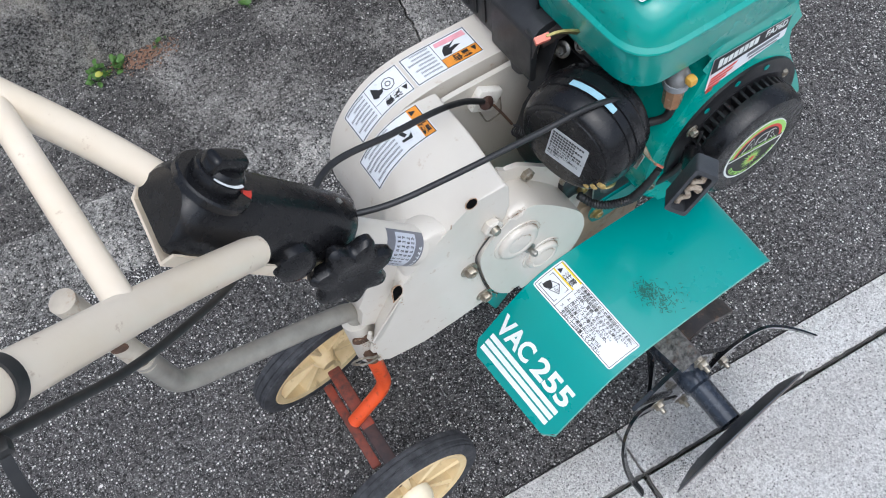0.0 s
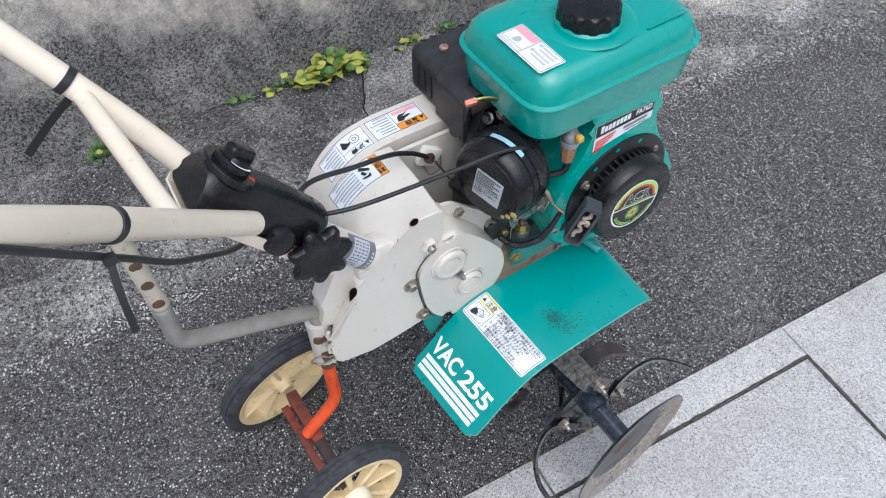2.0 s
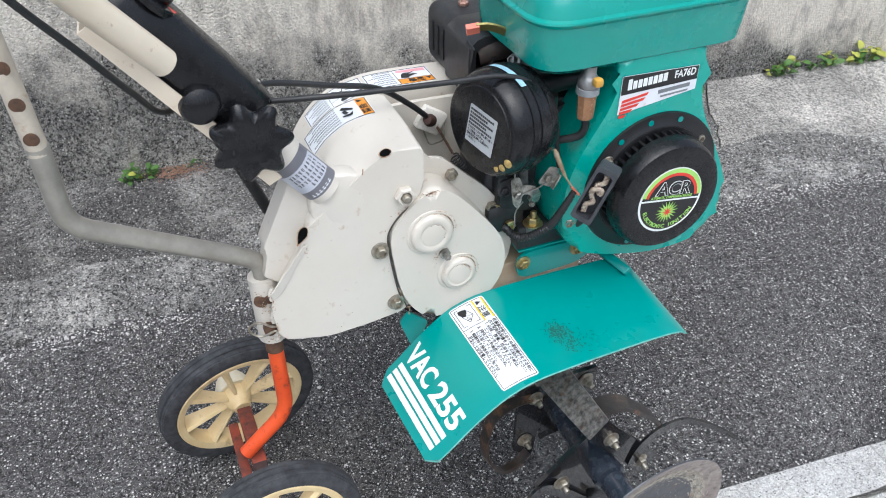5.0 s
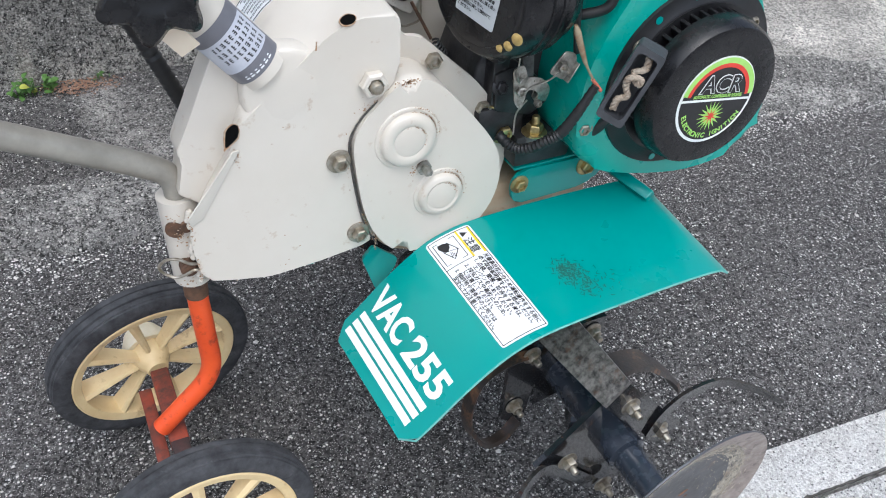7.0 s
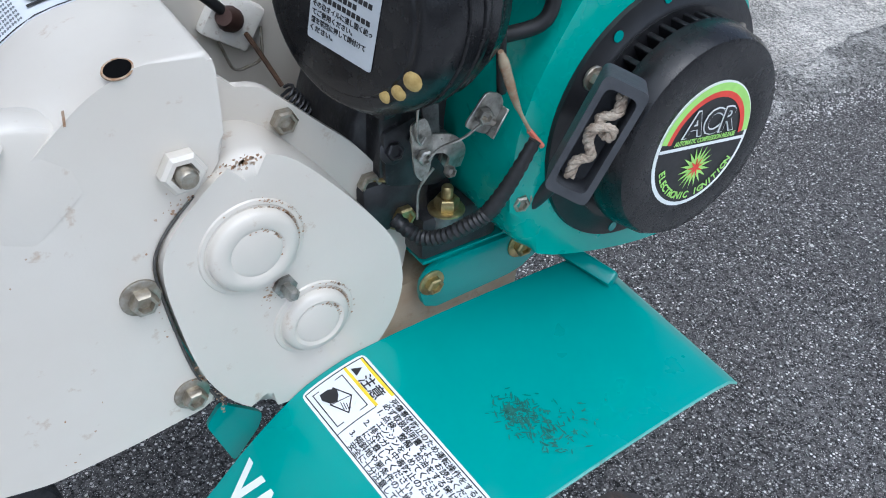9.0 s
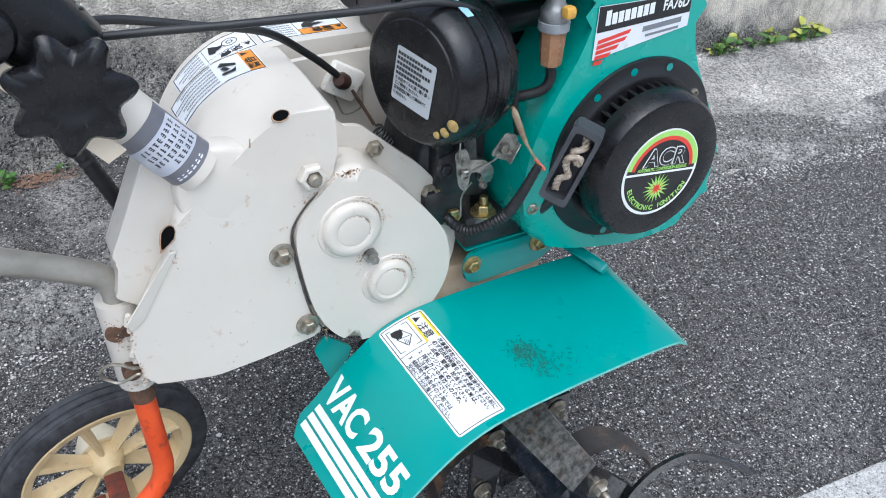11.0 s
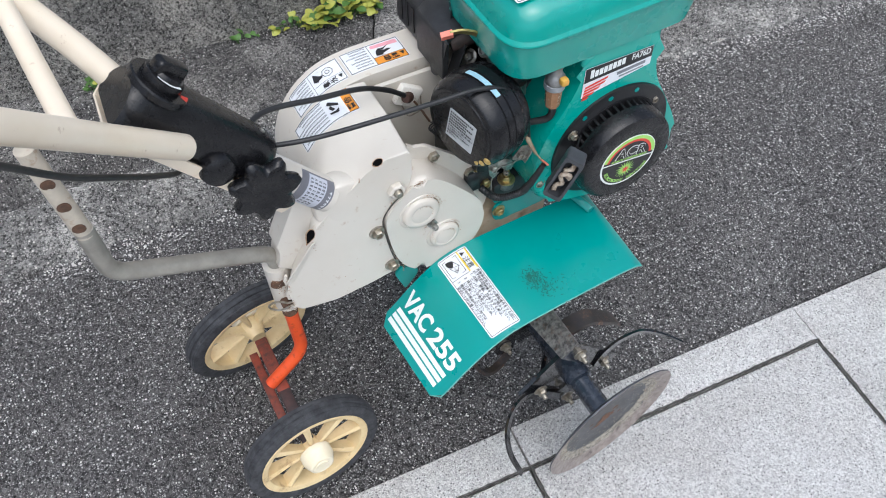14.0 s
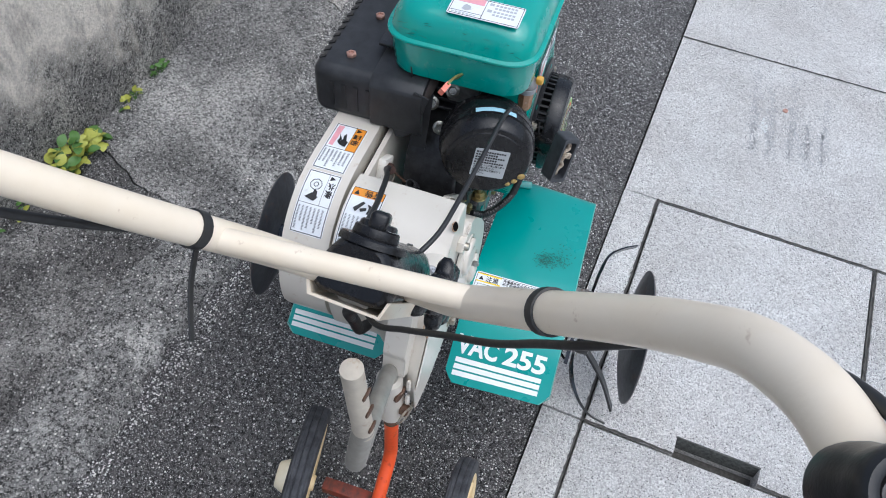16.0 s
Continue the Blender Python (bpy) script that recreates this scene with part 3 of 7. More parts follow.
bm = prism(notched, 0.004, -0.05)
bmesh.ops.transform(bm, matrix=Matrix(((1, 0, 0, 0), (0, 0, 1, 0), (0, 1, 0, 0), (0, 0, 0, 1))), verts=bm.verts)
bmesh.ops.bevel(bm, geom=[e for e in bm.edges if all(v.co.z > 0 for v in e.verts)], offset=0.0025, segments=2, profile=0.5, affect="EDGES")
part("lid", on_street(bm), SLAB, pavement, "lid with a lifting slot in its edge")
# Far face of the slot, with the slot's shade put into its colour.
bm = block(-0.0520, -0.0490, slot_a - 0.002, slot_b + 0.002, -0.03, 0.0056, 0.0008, 1)
part("slot_lining", on_street(bm), surf("shade-toned slot concrete", (0.055, 0.056, 0.05), (0.14, 0.14, 0.125), 160, 0.95, bump=0.4), pavement, "lining coloured dark for the shade inside the lifting slot")


def joint_dirt(ends, half, seed):
    """A ragged line of soil and grit pressed into an open joint."""
    (ua, wa), (ub, wb) = ends
    bm = bmesh.new()
    n = max(int(math.hypot(ub - ua, wb - wa) / 0.007), 2)
    along_u = abs(ub - ua) > abs(wb - wa)
    rows = []
    for i in range(n + 1):
        u, w = ua + (ub - ua) * i / n, wa + (wb - wa) * i / n
        side = [half * (0.62 + 0.75 * max(noise.noise((i * 0.61, seed, k * 9.7)), -0.5)) for k in (0, 1)]
        pts = ((u, w - side[0]), (u, w + side[1])) if along_u else ((u - side[0], w), (u + side[1], w))
        rows.append([bm.verts.new((*pts[0], 0.0044)), bm.verts.new((u, w, 0.0030)), bm.verts.new((*pts[1], 0.0044))])
    for p, q in zip(rows, rows[1:]):
        for j in (0, 1):
            bm.faces.new((p[j], q[j], q[j + 1], p[j + 1]))
    bmesh.ops.recalc_face_normals(bm, faces=bm.faces)
    if sum(f.normal.z for f in bm.faces) < 0:
        bmesh.ops.reverse_faces(bm, faces=bm.faces)
    return on_street(bm)


for seed, (ends, half) in enumerate((
        (((-2.4, LINE_W), (0.478, LINE_W)), 0.0034), (((-2.4, LID_W), (0.475, LID_W)), 0.0042),
        (((-0.084, LID_W), (-0.084, slot_a)), 0.0042), (((-0.084, slot_b), (-0.084, LINE_W)), 0.0042), (((0.475, LID_W), (0.475, LINE_W)), 0.0038), (((-0.659, LID_W), (-0.659, LINE_W)), 0.005),
        (((1.055, -2.6), (1.055, KERB_W)), 0.0030), (((2.2, -2.6), (2.2, KERB_W)), 0.0030), (((0.475, -2.6), (0.475, LID_W)), 0.0030))):
    part("joint_dirt", joint_dirt(ends, half, seed * 3.1), JOINT, pavement, "soil pressed into a joint")

SCUFFS = surf("rubbed grey mark", (0.40, 0.40, 0.40), (0.54, 0.54, 0.53), 60, 0.9)
rnd = random.Random(17)
bm = bmesh.new()
for (xa, ya), (xb, yb), n in (((1.02, -0.464), (0.679, -0.474), 420), ((0.97, -0.501), (0.675, -0.513), 330), ((1.0, -0.552), (0.675, -0.560), 380), ((0.838, -0.593), (0.671, -0.596), 240), ((0.913, -0.634), (0.691, -0.627), 300)):
    for _ in range(n):
        f = rnd.random() ** 0.6
        x, y, s = xa + (xb - xa) * f + rnd.gauss(0, 0.010), ya + (yb - ya) * f + rnd.gauss(0, 0.0075), rnd.uniform(0.0006, 0.0026)
        bm.faces.new([bm.verts.new((x + 1.6 * s * math.cos(t) * rnd.uniform(0.5, 1.3), y + s * math.sin(t) * rnd.uniform(0.5, 1.3), 0.0044)) for t in (0, 1.2, 2.6, 4, 5.2)])
part("scuff_mark", bm, SCUFFS, pavement, "grey rubbed marks on a slab")["kind"] = "stuff"
bm = bmesh.new()
for _ in range(70):
    x, y, s = 0.765 + rnd.gauss(0, 0.011), -0.494 + rnd.gauss(0, 0.005), rnd.uniform(0.0006, 0.0028)
    bm.faces.new([bm.verts.new((x + s * math.cos(t) * rnd.uniform(0.5, 1.3), y + s * math.sin(t) * rnd.uniform(0.5, 1.3), 0.0047)) for t in (0, 1.2, 2.6, 4, 5.2)])
part("white_splash", bm, WHITEPRINT, pavement, "dried white splash on a slab")["kind"] = "stuff"
bm = bmesh.new()
for _ in range(500):
    u, w, s = -0.455 + rnd.gauss(0, 0.030), 0.852 + rnd.gauss(0, 0.013), rnd.uniform(0.0006, 0.0030)
    if w < WALL_W - 0.004:
        bm.faces.new([bm.verts.new((u + s * math.cos(t) * rnd.uniform(0.5, 1.3), w + s * math.sin(t) * rnd.uniform(0.5, 1.3), apron_z(w) + 0.0042)) for t in (0, 1.2, 2.6, 4, 5.2)])
part("rust_stain", on_street(bm), surf("rusty earth", (0.20, 0.10, 0.06), (0.30, 0.19, 0.13), 200, 0.95), apron, "rusty brown stain by the wall")["kind"] = "stuff"
part("anchor", lathe([(0.005, 0), (0.0062, 0.0005), (0.0058, 0.0034), (0.0030, 0.0042), (0.0028, 0.0026), (0, 0.0022)], (0.842, -0.538, 0.0041), (0, 0, 1), 14), surf("salmon anchor plug", (0.62, 0.35, 0.27), None, 90, 0.6), pavement, "small salmon plug in a slab")


# ---- loose chips and grit along the edges ----
def grit_mesh():
    rnd = random.Random(4)
    bm = bmesh.new()
    for _ in range(5200):
        u = rnd.uniform(-1.3, 2.2)
        w = rnd.choice((rnd.gauss(APRON_W - 0.03, 0.02), rnd.uniform(KERB_W + 0.01, APRON_W - 0.05), rnd.gauss(APRON_W - 0.035, 0.012)))
        if w < KERB_W + 0.01:
            continue
        s = rnd.uniform(0.0007, 0.0022) * (1.9 if rnd.random() < 0.05 else 1)
        p = Vector((u, w, max(apron_z(w), 0.0) if w > APRON_W - 0.01 else 0.0005))
        vs = [bm.verts.new(p + Vector((s * math.cos(a) * rnd.uniform(0.6, 1.3), s * math.sin(a) * rnd.uniform(0.6, 1.3), 0))) for a in (0, 1.3, 2.5, 3.8, 5.1)]
        t = bm.verts.new(p + Vector((rnd.uniform(-0.3, 0.3) * s, rnd.uniform(-0.3, 0.3) * s, s * rnd.uniform(0.5, 1.0))))
        for i in range(5):
            bm.faces.new((vs[i], vs[(i + 1) % 5], t))
    return on_street(bm)


GRIT = surf("stone grit", (0.55, 0.535, 0.505), (0.9, 0.88, 0.84), 30, 0.9)
tagged(finish(grit_mesh(), "grit", GRIT), "loose pale grit lying on the asphalt", "grit", kind="stuff")


# ---- weeds at the foot of the wall ----
def leaf_mesh(name, material, wide=0.8):
    bm = bmesh.new()
    n = 8
    rows = []
    for i in range(n + 1):
        t = i / n
        w = wide * 0.5 * math.sin(math.pi * min(1, t * 0.93 + 0.05)) ** 0.7
        rows.append([bm.verts.new((s * w, t, 0.10 * math.sin(t * 3) + 0.16 * abs(s) * w - 0.12 * t * t)) for s in (-1, -0.5, 0, 0.5, 1)])
    for a, b in zip(rows, rows[1:]):
        for j in range(4):
            bm.faces.new((a[j], a[j + 1], b[j + 1], b[j]))
    for f in bm.faces:
        f.smooth = True
    me = bpy.data.meshes.new(name)
    bm.to_mesh(me)
    bm.free()
    me.materials.append(material)
    return me


LEAF_A, LEAF_B = leaf_mesh("leaf", LEAF), leaf_mesh("leaf", LEAF_DARK, 0.7)


def weed(u, w, spread, depth, count, size, yellow, label, seed, height=0.04):
    rnd = random.Random(seed)
    base = street @ Vector((u, w, apron_z(w)))
    ob = thing("weed", label, "weed", group="weeds at the foot of the wall", at=base)
    stem = bmesh.new()
    for _ in range(count):
        a = rnd.uniform(-spread, spread)
        d = rnd.uniform(-depth, 0.3 * depth)
        h = height * rnd.uniform(0.15, 1.0) * (1 - 0.6 * abs(a) / spread)
        p = Vector((a, d, h))
        tube([(a * 0.9, d * 0.8 + 0.004, -0.004), p], 0.0008, 5, stem)
        lf = new("leaf", LEAF_A if rnd.random() < yellow else LEAF_B)
        lf.parent = ob
        s = size * rnd.uniform(0.55, 1.2)
        lf.matrix_basis = Matrix.Translation(p) @ Euler((rnd.uniform(-0.2, 0.75), rnd.uniform(-0.5, 0.5), rnd.uniform(0, 6.3))).to_matrix().to_4x4() @ Matrix.Scale(s, 4)
    part("stem", stem, LEAF_DARK, ob)
    return ob


Y_WEED, G_WEED = "clump of broad yellow-green leaves growing at the wall's foot", "small green weed growing at the wall's foot"
weed(0.01, WALL_W - 0.022, 0.085, 0.03, 150, 0.025, 0.70, Y_WEED, 1, 0.06)
weed(-0.105, WALL_W - 0.014, 0.05, 0.016, 22, 0.020, 0.35, G_WEED, 2, 0.03)
weed(-0.22, WALL_W - 0.010, 0.03, 0.014, 9, 0.016, 0.2, G_WEED, 3, 0.02)
weed(-0.53, WALL_W - 0.02, 0.035, 0.02, 46, 0.014, 0.05, G_WEED, 4, 0.035)
weed(0.22, WALL_W - 0.012, 0.028, 0.012, 15, 0.017, 0.8, Y_WEED, 5, 0.025)
weed(0.33, WALL_W - 0.012, 0.03, 0.014, 16, 0.017, 0.2, G_WEED, 6, 0.03)
weed(1.08, WALL_W - 0.014, 0.05, 0.018, 30, 0.022, 0.15, G_WEED, 7, 0.045)
weed(1.2, WALL_W - 0.014, 0.05, 0.018, 26, 0.022, 0.3, G_WEED, 8, 0.04)
weed(1.33, WALL_W - 0.014, 0.06, 0.02, 36, 0.024, 0.85, Y_WEED, 9, 0.05)
weed(0.80, WALL_W - 0.03, 0.025, 0.018, 14, 0.018, 0.2, G_WEED, 10, 0.03)
weed(-0.42, WALL_W - 0.008, 0.02, 0.008, 5, 0.012, 0.2, G_WEED, 11, 0.015)


# ---- the tiller ----
tiller = thing("tiller", "cream and green garden tiller with a petrol engine on asphalt", "tiller")

# -- gear side cover, middle cover, belt cover --
COVER = [(-0.170, 0.549), (-0.1705, 0.540), (-0.172, 0.500), (-0.184, 0.490), (-0.200, 0.4785), (-0.213, 0.463), (-0.2205, 0.445), (-0.2195, 0.41), (-0.211, 0.37), (-0.203, 0.347), (-0.201, 0.338), (-0.216, 0.337),
         (-0.245, 0.337), (-0.262, 0.346), (-0.276, 0.366), (-0.283, 0.385), (-0.289, 0.410), (-0.292, 0.435), (-0.291, 0.455), (-0.286, 0.482), (-0.279, 0.503), (-0.258, 0.530), (-0.232, 0.547), (-0.202, 0.553)]
NEAR = [(-0.1790, 0.5560), (-0.1762, 0.548), (-0.1762, 0.505), (-0.186, 0.4905), (-0.203, 0.4785), (-0.216, 0.464), (-0.2222, 0.446), (-0.2185, 0.41), (-0.212, 0.371), (-0.2035, 0.348), (-0.2000, 0.338), (-0.2185, 0.3355),
        (-0.25, 0.331), (-0.297, 0.328), (-0.334, 0.3365), (-0.3535, 0.3425), (-0.3570, 0.372), (-0.3585, 0.400), (-0.352, 0.412), (-0.3205, 0.459), (-0.310, 0.483), (-0.272, 0.515), (-0.236, 0.545), (-0.214, 0.5555)]


def folded_cover():
    """A pressed cover: the flat near side folds over into a shoulder that climbs to the rounded drum behind it."""
    bm = bmesh.new()
    a, b = round2(NEAR, 0.008, 3), round2(COVER, 0.010, 3)
    loops = []
    for y, k, swell in ((-0.030, 0.0, 0.0), (-0.018, 0.15, 0.008), (-0.004, 0.35, 0.014), (0.010, 0.52, 0.015), (0.030, 0.80, 0.010), (0.046, 0.97, 0.003), (0.056, 1.0, 0.0), (0.1095, 1.0, 0.0)):
        row = []
        for p, q in zip(a, b):
            x, z = p[0] + (q[0] - p[0]) * k, p[1] + (q[1] - p[1]) * k
            s = swell * math.exp(-((x + 0.284) ** 2 + (z - 0.508) ** 2) / 0.034 ** 2)
            row.append(bm.verts.new((x - 0.64 * s, y, z + 0.77 * s)))
        loops.append(row)
    bm.faces.new(loops[0])
    bm.faces.new(loops[-1][::-1])
    n = len(a)
    for va, vb in zip(loops, loops[1:]):
        for i in range(n):
            bm.faces.new((va[i], vb[i], vb[(i + 1) % n], va[(i + 1) % n]))
    bmesh.ops.bevel(bm, geom=[e for e in bm.edges if all(v.co.y < -0.029 for v in e.verts)], offset=0.005, segments=3, profile=0.5, affect="EDGES", clamp_overlap=True)
    return bm


side_cover = part("side_cover", folded_cover(), CREAM, tiller, "cream sheet-steel cover with small rust spots")
HUMP = [COVER[0], *COVER[:12:-1]]
BELT = [(-0.02, 0.543), (-0.09, 0.546), (-0.17, 0.548), (-0.212, 0.541), (-0.246, 0.519), (-0.271, 0.486), (-0.284, 0.446), (-0.285, 0.40), (-0.262, 0.35), (-0.20, 0.315), (0.0, 0.315), (0.045, 0.35), (0.05, 0.5), (0.02, 0.535)]
belt_cover = part("belt_cover", prism(round2(BELT, 0.035, 5), 0.1180, 0.180, 0.006, 3, True), CREAM, tiller, "cream belt cover with a rounded rear")
# Solid black filler: the open gap's shade is put into its colour.
part("belt_gap", prism([(x, z) for x, z in round2([(x * 0.94, z - 0.028 if z > 0.4 else z + 0.006) for x, z in BELT], 0.03, 4)], 0.1105, 0.1185), HOLE, tiller, "black filler for the shaded gap behind the belt cover")
BACK = [(x + 0.004 * (1 if x < -0.1 else 0), z - 0.012 if z > 0.4 else z) for x, z in BELT]
part("back_plate", prism([(x, z) for x, z in round2(BACK, 0.03, 4)], 0.104, 0.1105, 0.002, 1, True), CREAM, tiller)

# rear flange that carries the column, and the folded lip of the side cover
part("rear_flange", prism(round2([(-0.265, 0.525), (-0.298, 0.541), (-0.318, 0.540), (-0.3455, 0.482), (-0.3555, 0.462), (-0.351, 0.452), (-0.360, 0.425), (-0.330, 0.400), (-0.270, 0.45)], 0.004, 2), -0.016, 0.012, 0.001, 1, True), CREAM, tiller, "cream rear wall of the cover, rust at its welds")
part("folded_lip", flat([(-0.3110, -0.0308, 0.4640), (-0.3160, -0.0326, 0.4650), (-0.3575, -0.0326, 0.4110), (-0.3560, -0.0308, 0.4030), (-0.3460, -0.0308, 0.4080)], 0.0014, 0.0006), CREAM, tiller)


def dark_hole(p, axis, a, b, turn, parent, name="slot_hole", taper=0.0):
    """A black disc standing for the shade inside a punched hole; taper draws its lower end to a point."""
    m = basis(p, axis) @ pose(0, 0, 0, 0, 0, turn)
    bm = bmesh.new()
    n = 20
    outline = [(a * math.cos(t) * (1 - taper * max(0.0, -math.sin(t))), b * math.sin(t) * (1 + 0.5 * taper * (math.sin(t) < 0))) for t in (2 * math.pi * i / n for i in range(n))]
    outer = [bm.verts.new(m @ Vector((x, y, 0.0004))) for x, y in outline]
    bm.faces.new(outer)
    low = [bm.verts.new(m @ Vector((x, y, -0.001))) for x, y in outline]
    for i in range(n):
        bm.faces.new((outer[i], low[i], low[(i + 1) % n], outer[(i + 1) % n]))
    return part(name, bm, HOLE, parent, "black disc for the shade in a punched hole")


rim = dark_hole((-0.2185, -0.0284, 0.5554), (0, -0.72, 0.7), 0.0072, 0.0047, 8, side_cover, "hole_edge")
rim.data.materials[0] = RUSTLINE
rim["label"] = "rusty edge of a punched hole"
dark_hole((-0.2185, -0.0288, 0.5559), (0, -0.72, 0.7), 0.0062, 0.0038, 8, side_cover)
rim = dark_hole((-0.3150, -0.0294, 0.4775), (-0.35, -0.8, 0.4), 0.0060, 0.0098, -25, side_cover, "hole_edge", 0.75)
rim.data.materials[0] = RUSTLINE
rim["label"] = "rusty edge of a punched hole"
dark_hole((-0.3146, -0.0300, 0.4785), (-0.35, -0.8, 0.4), 0.0047, 0.0084, -25, side_cover, taper=0.6)
for p, r, st in (((-0.2300, -0.0302, 0.4335), 0.0068, False), ((-0.2142, -0.0302, 0.3535), 0.0066, False)):
    hex_bolt("bolt", p, (0, -1, 0), r, side_cover, True, ZINC, 0.007)
hex_bolt("nut", (-0.2000, -0.0302, 0.5012), (0, -1, 0), 0.0108, side_cover, False, CREAM, 0.0085, label="painted hexagon nut")
part("stud", lathe([(0.0052, 0), (0.0052, 0.0125), (0.0042, 0.0138), (0, 0.0138)], (-0.2000, -0.0302, 0.5012), (0, -1, 0), 14), ZINC, side_cover)

# -- chain case --
CASE = [(-0.1735, 0.4985), (-0.158, 0.4985), (-0.142, 0.490), (-0.121, 0.468), (-0.096, 0.437), (-0.0815, 0.414), (-0.0765, 0.395), (-0.0755, 0.376), (-0.082, 0.353), (-0.096, 0.334), (-0.119, 0.3215), (-0.149, 0.318),
        (-0.172, 0.3205), (-0.187, 0.332), (-0.199, 0.349), (-0.2085, 0.373), (-0.2150, 0.408), (-0.2185, 0.442), (-0.2145, 0.461), (-0.2035, 0.4755), (-0.1880, 0.4900)]
chain_case = part("chain_case", prism(smooth2(CASE, 3), -0.0355, 0.004, 0.0120, 6), CREAM, tiller, "cream pressed-steel chain case with rust along its seams")
# Thin dark tube stands in for the shadow gap between cover and case.
part("seam", tube(catmull([(-0.1960, -0.0312, 0.3340), (-0.2030, -0.0312, 0.348), (-0.2112, -0.0312, 0.371), (-0.2175, -0.0312, 0.41), (-0.2210, -0.0312, 0.446), (-0.2162, -0.0312, 0.462), (-0.2050, -0.0312, 0.4755), (-0.1950, -0.0312, 0.4830)], 6), 0.0008, 8), JOINT, chain_case, "dark line for the shaded gap along the case")
PLATE = [(-0.172, 0.513), (-0.156, 0.516), (-0.1425, 0.5145), (-0.128, 0.502), (-0.109, 0.484), (-0.0845, 0.4605), (-0.063, 0.431), (-0.0515, 0.405), (-0.0465, 0.386), (-0.048, 0.363), (-0.056, 0.338), (-0.085, 0.320), (-0.15, 0.317), (-0.2, 0.33)]
plate = part("flange_plate", prism(smooth2(PLATE, 3), 0.004, 0.010, 0.001, 1, True), CREAM, tiller)
for c, r0, r1 in (((-0.1705, 0.4450), 0.0262, 0.0145), ((-0.1375, 0.3800), 0.0222, 0.0140)):
    o = (c[0], -0.0350, c[1])
    part("boss", lathe([(r0 + 0.0042, 0), (r0 + 0.0032, 0.0016), (r0 + 0.0012, 0.0021), (r0 + 0.0004, 0.0016), (r0 - 0.0006, 0.0018), (r0 - 0.0012, 0.0050), (r0 - 0.0028, 0.0068), (r0 - 0.006, 0.0074), (r1 + 0.0022, 0.0076), (r1 + 0.0010, 0.0070), (r1, 0.0066), (r1 - 0.0010, 0.0070), (r1 - 0.0022, 0.0073), (0, 0.0074)], o, (0, -1, 0), 40), CREAM, chain_case)
    rnd = random.Random(int(r0 * 1e5))
    bm = bmesh.new()
    for k in range(130):
        a = rnd.gauss(2.4, 0.45)
        rr = rnd.choice((r0 - 0.0002, r0 - 0.0002, r0 + 0.0034, r1)) + rnd.gauss(0, 0.0005)
        s = rnd.uniform(0.0002, 0.0007)
        q = basis((c[0], -0.0371 if rr > r1 + 0.005 else -0.0419, c[1]), (0, -1, 0)) @ Vector((-rr * math.cos(a), rr * math.sin(a), 0))
        bm.faces.new([bm.verts.new(q + Vector((s * math.cos(t) * 1.3, -0.0004, s * math.sin(t)))) for t in (0, 1.2, 2.6, 4, 5.2)])
    part("rust_stain", bm, RUSTLINE, chain_case, "flecks of rust")["kind"] = "stuff"
part("grease_nipple", lathe([(0.0072, 0), (0.0072, 0.0035), (0.0042, 0.004), (0.0036, 0.0075), (0.0046, 0.0085), (0.0046, 0.0115), (0.0026, 0.0145), (0, 0.015)], (-0.1548, -0.0352, 0.4122), (0, -1, 0.1), 6), STEELBIT, chain_case, "steel grease nipple")
bm = bmesh.new()
rnd = random.Random(9)
for k in range(90):
    a = rnd.uniform(0, 1)
    x, z = (-0.184 + 0.032 * a, 0.4925 + 0.003 * math.sin(a * 3.1)) if k < 45 else (-0.1720 + rnd.uniform(-0.004, 0.004), 0.4075 + rnd.gauss(0, 0.006))
    if k >= 45:
        x, z = -0.1632 + rnd.gauss(0, 0.0025), 0.4110 + rnd.gauss(0, 0.004)
    s = rnd.uniform(0.0002, 0.0008)
    y = -0.0300 if k < 45 else -0.0358
    q = Vector((x + rnd.gauss(0, 0.002), y - (0.0022 if k < 45 else 0), z + rnd.gauss(0, 0.0018)))
    bm.faces.new([bm.verts.new(q + Vector((s * 1.4 * math.cos(t), 0, s * math.sin(t)))) for t in (0, 1.2, 2.6, 4, 5.2)])
part("rust_stain", bm, RUSTLINE, chain_case, "flecks of rust")["kind"] = "stuff"
for p in ((-0.1308, 0.0038, 0.4915), (-0.0776, 0.0038, 0.4332)):
    hex_bolt("bolt", p, (0, -1, 0), 0.0072, plate, False, ZINC, 0.0065)

# -- socket, wheel leg and hitch tube --
part("socket", tube([(-0.3590, 0.002, 0.414), (-0.3575, 0.000, 0.326)], 0.0165, 20), CREAM, tiller, "cream steel socket")
part("cotter_hole", lathe([(0.0078, -0.002), (0.0078, 0.0012), (0.0050, 0.0010), (0.0044, 0.0004), (0, 0.0004)], (-0.3668, -0.0130, 0.3895), (-0.35, -1, 0), 14), RUSTPIPE, tiller, "rusty hole edge")
part("cotter_hole", lathe([(0.0052, -0.002), (0.0052, 0.0014), (0, 0.0010)], (-0.3575, -0.0165, 0.3925), (0.1, -1, 0), 14), RUSTPIPE, tiller, "rusty hole edge")
part("pin", lathe([(0.0074, -0.002), (0.0074, 0.007), (0.0058, 0.0088), (0, 0.0088)], (-0.3622, -0.0160, 0.3525), (0, -1, 0), 14), RUSTPIPE, tiller, "rusted clevis pin")
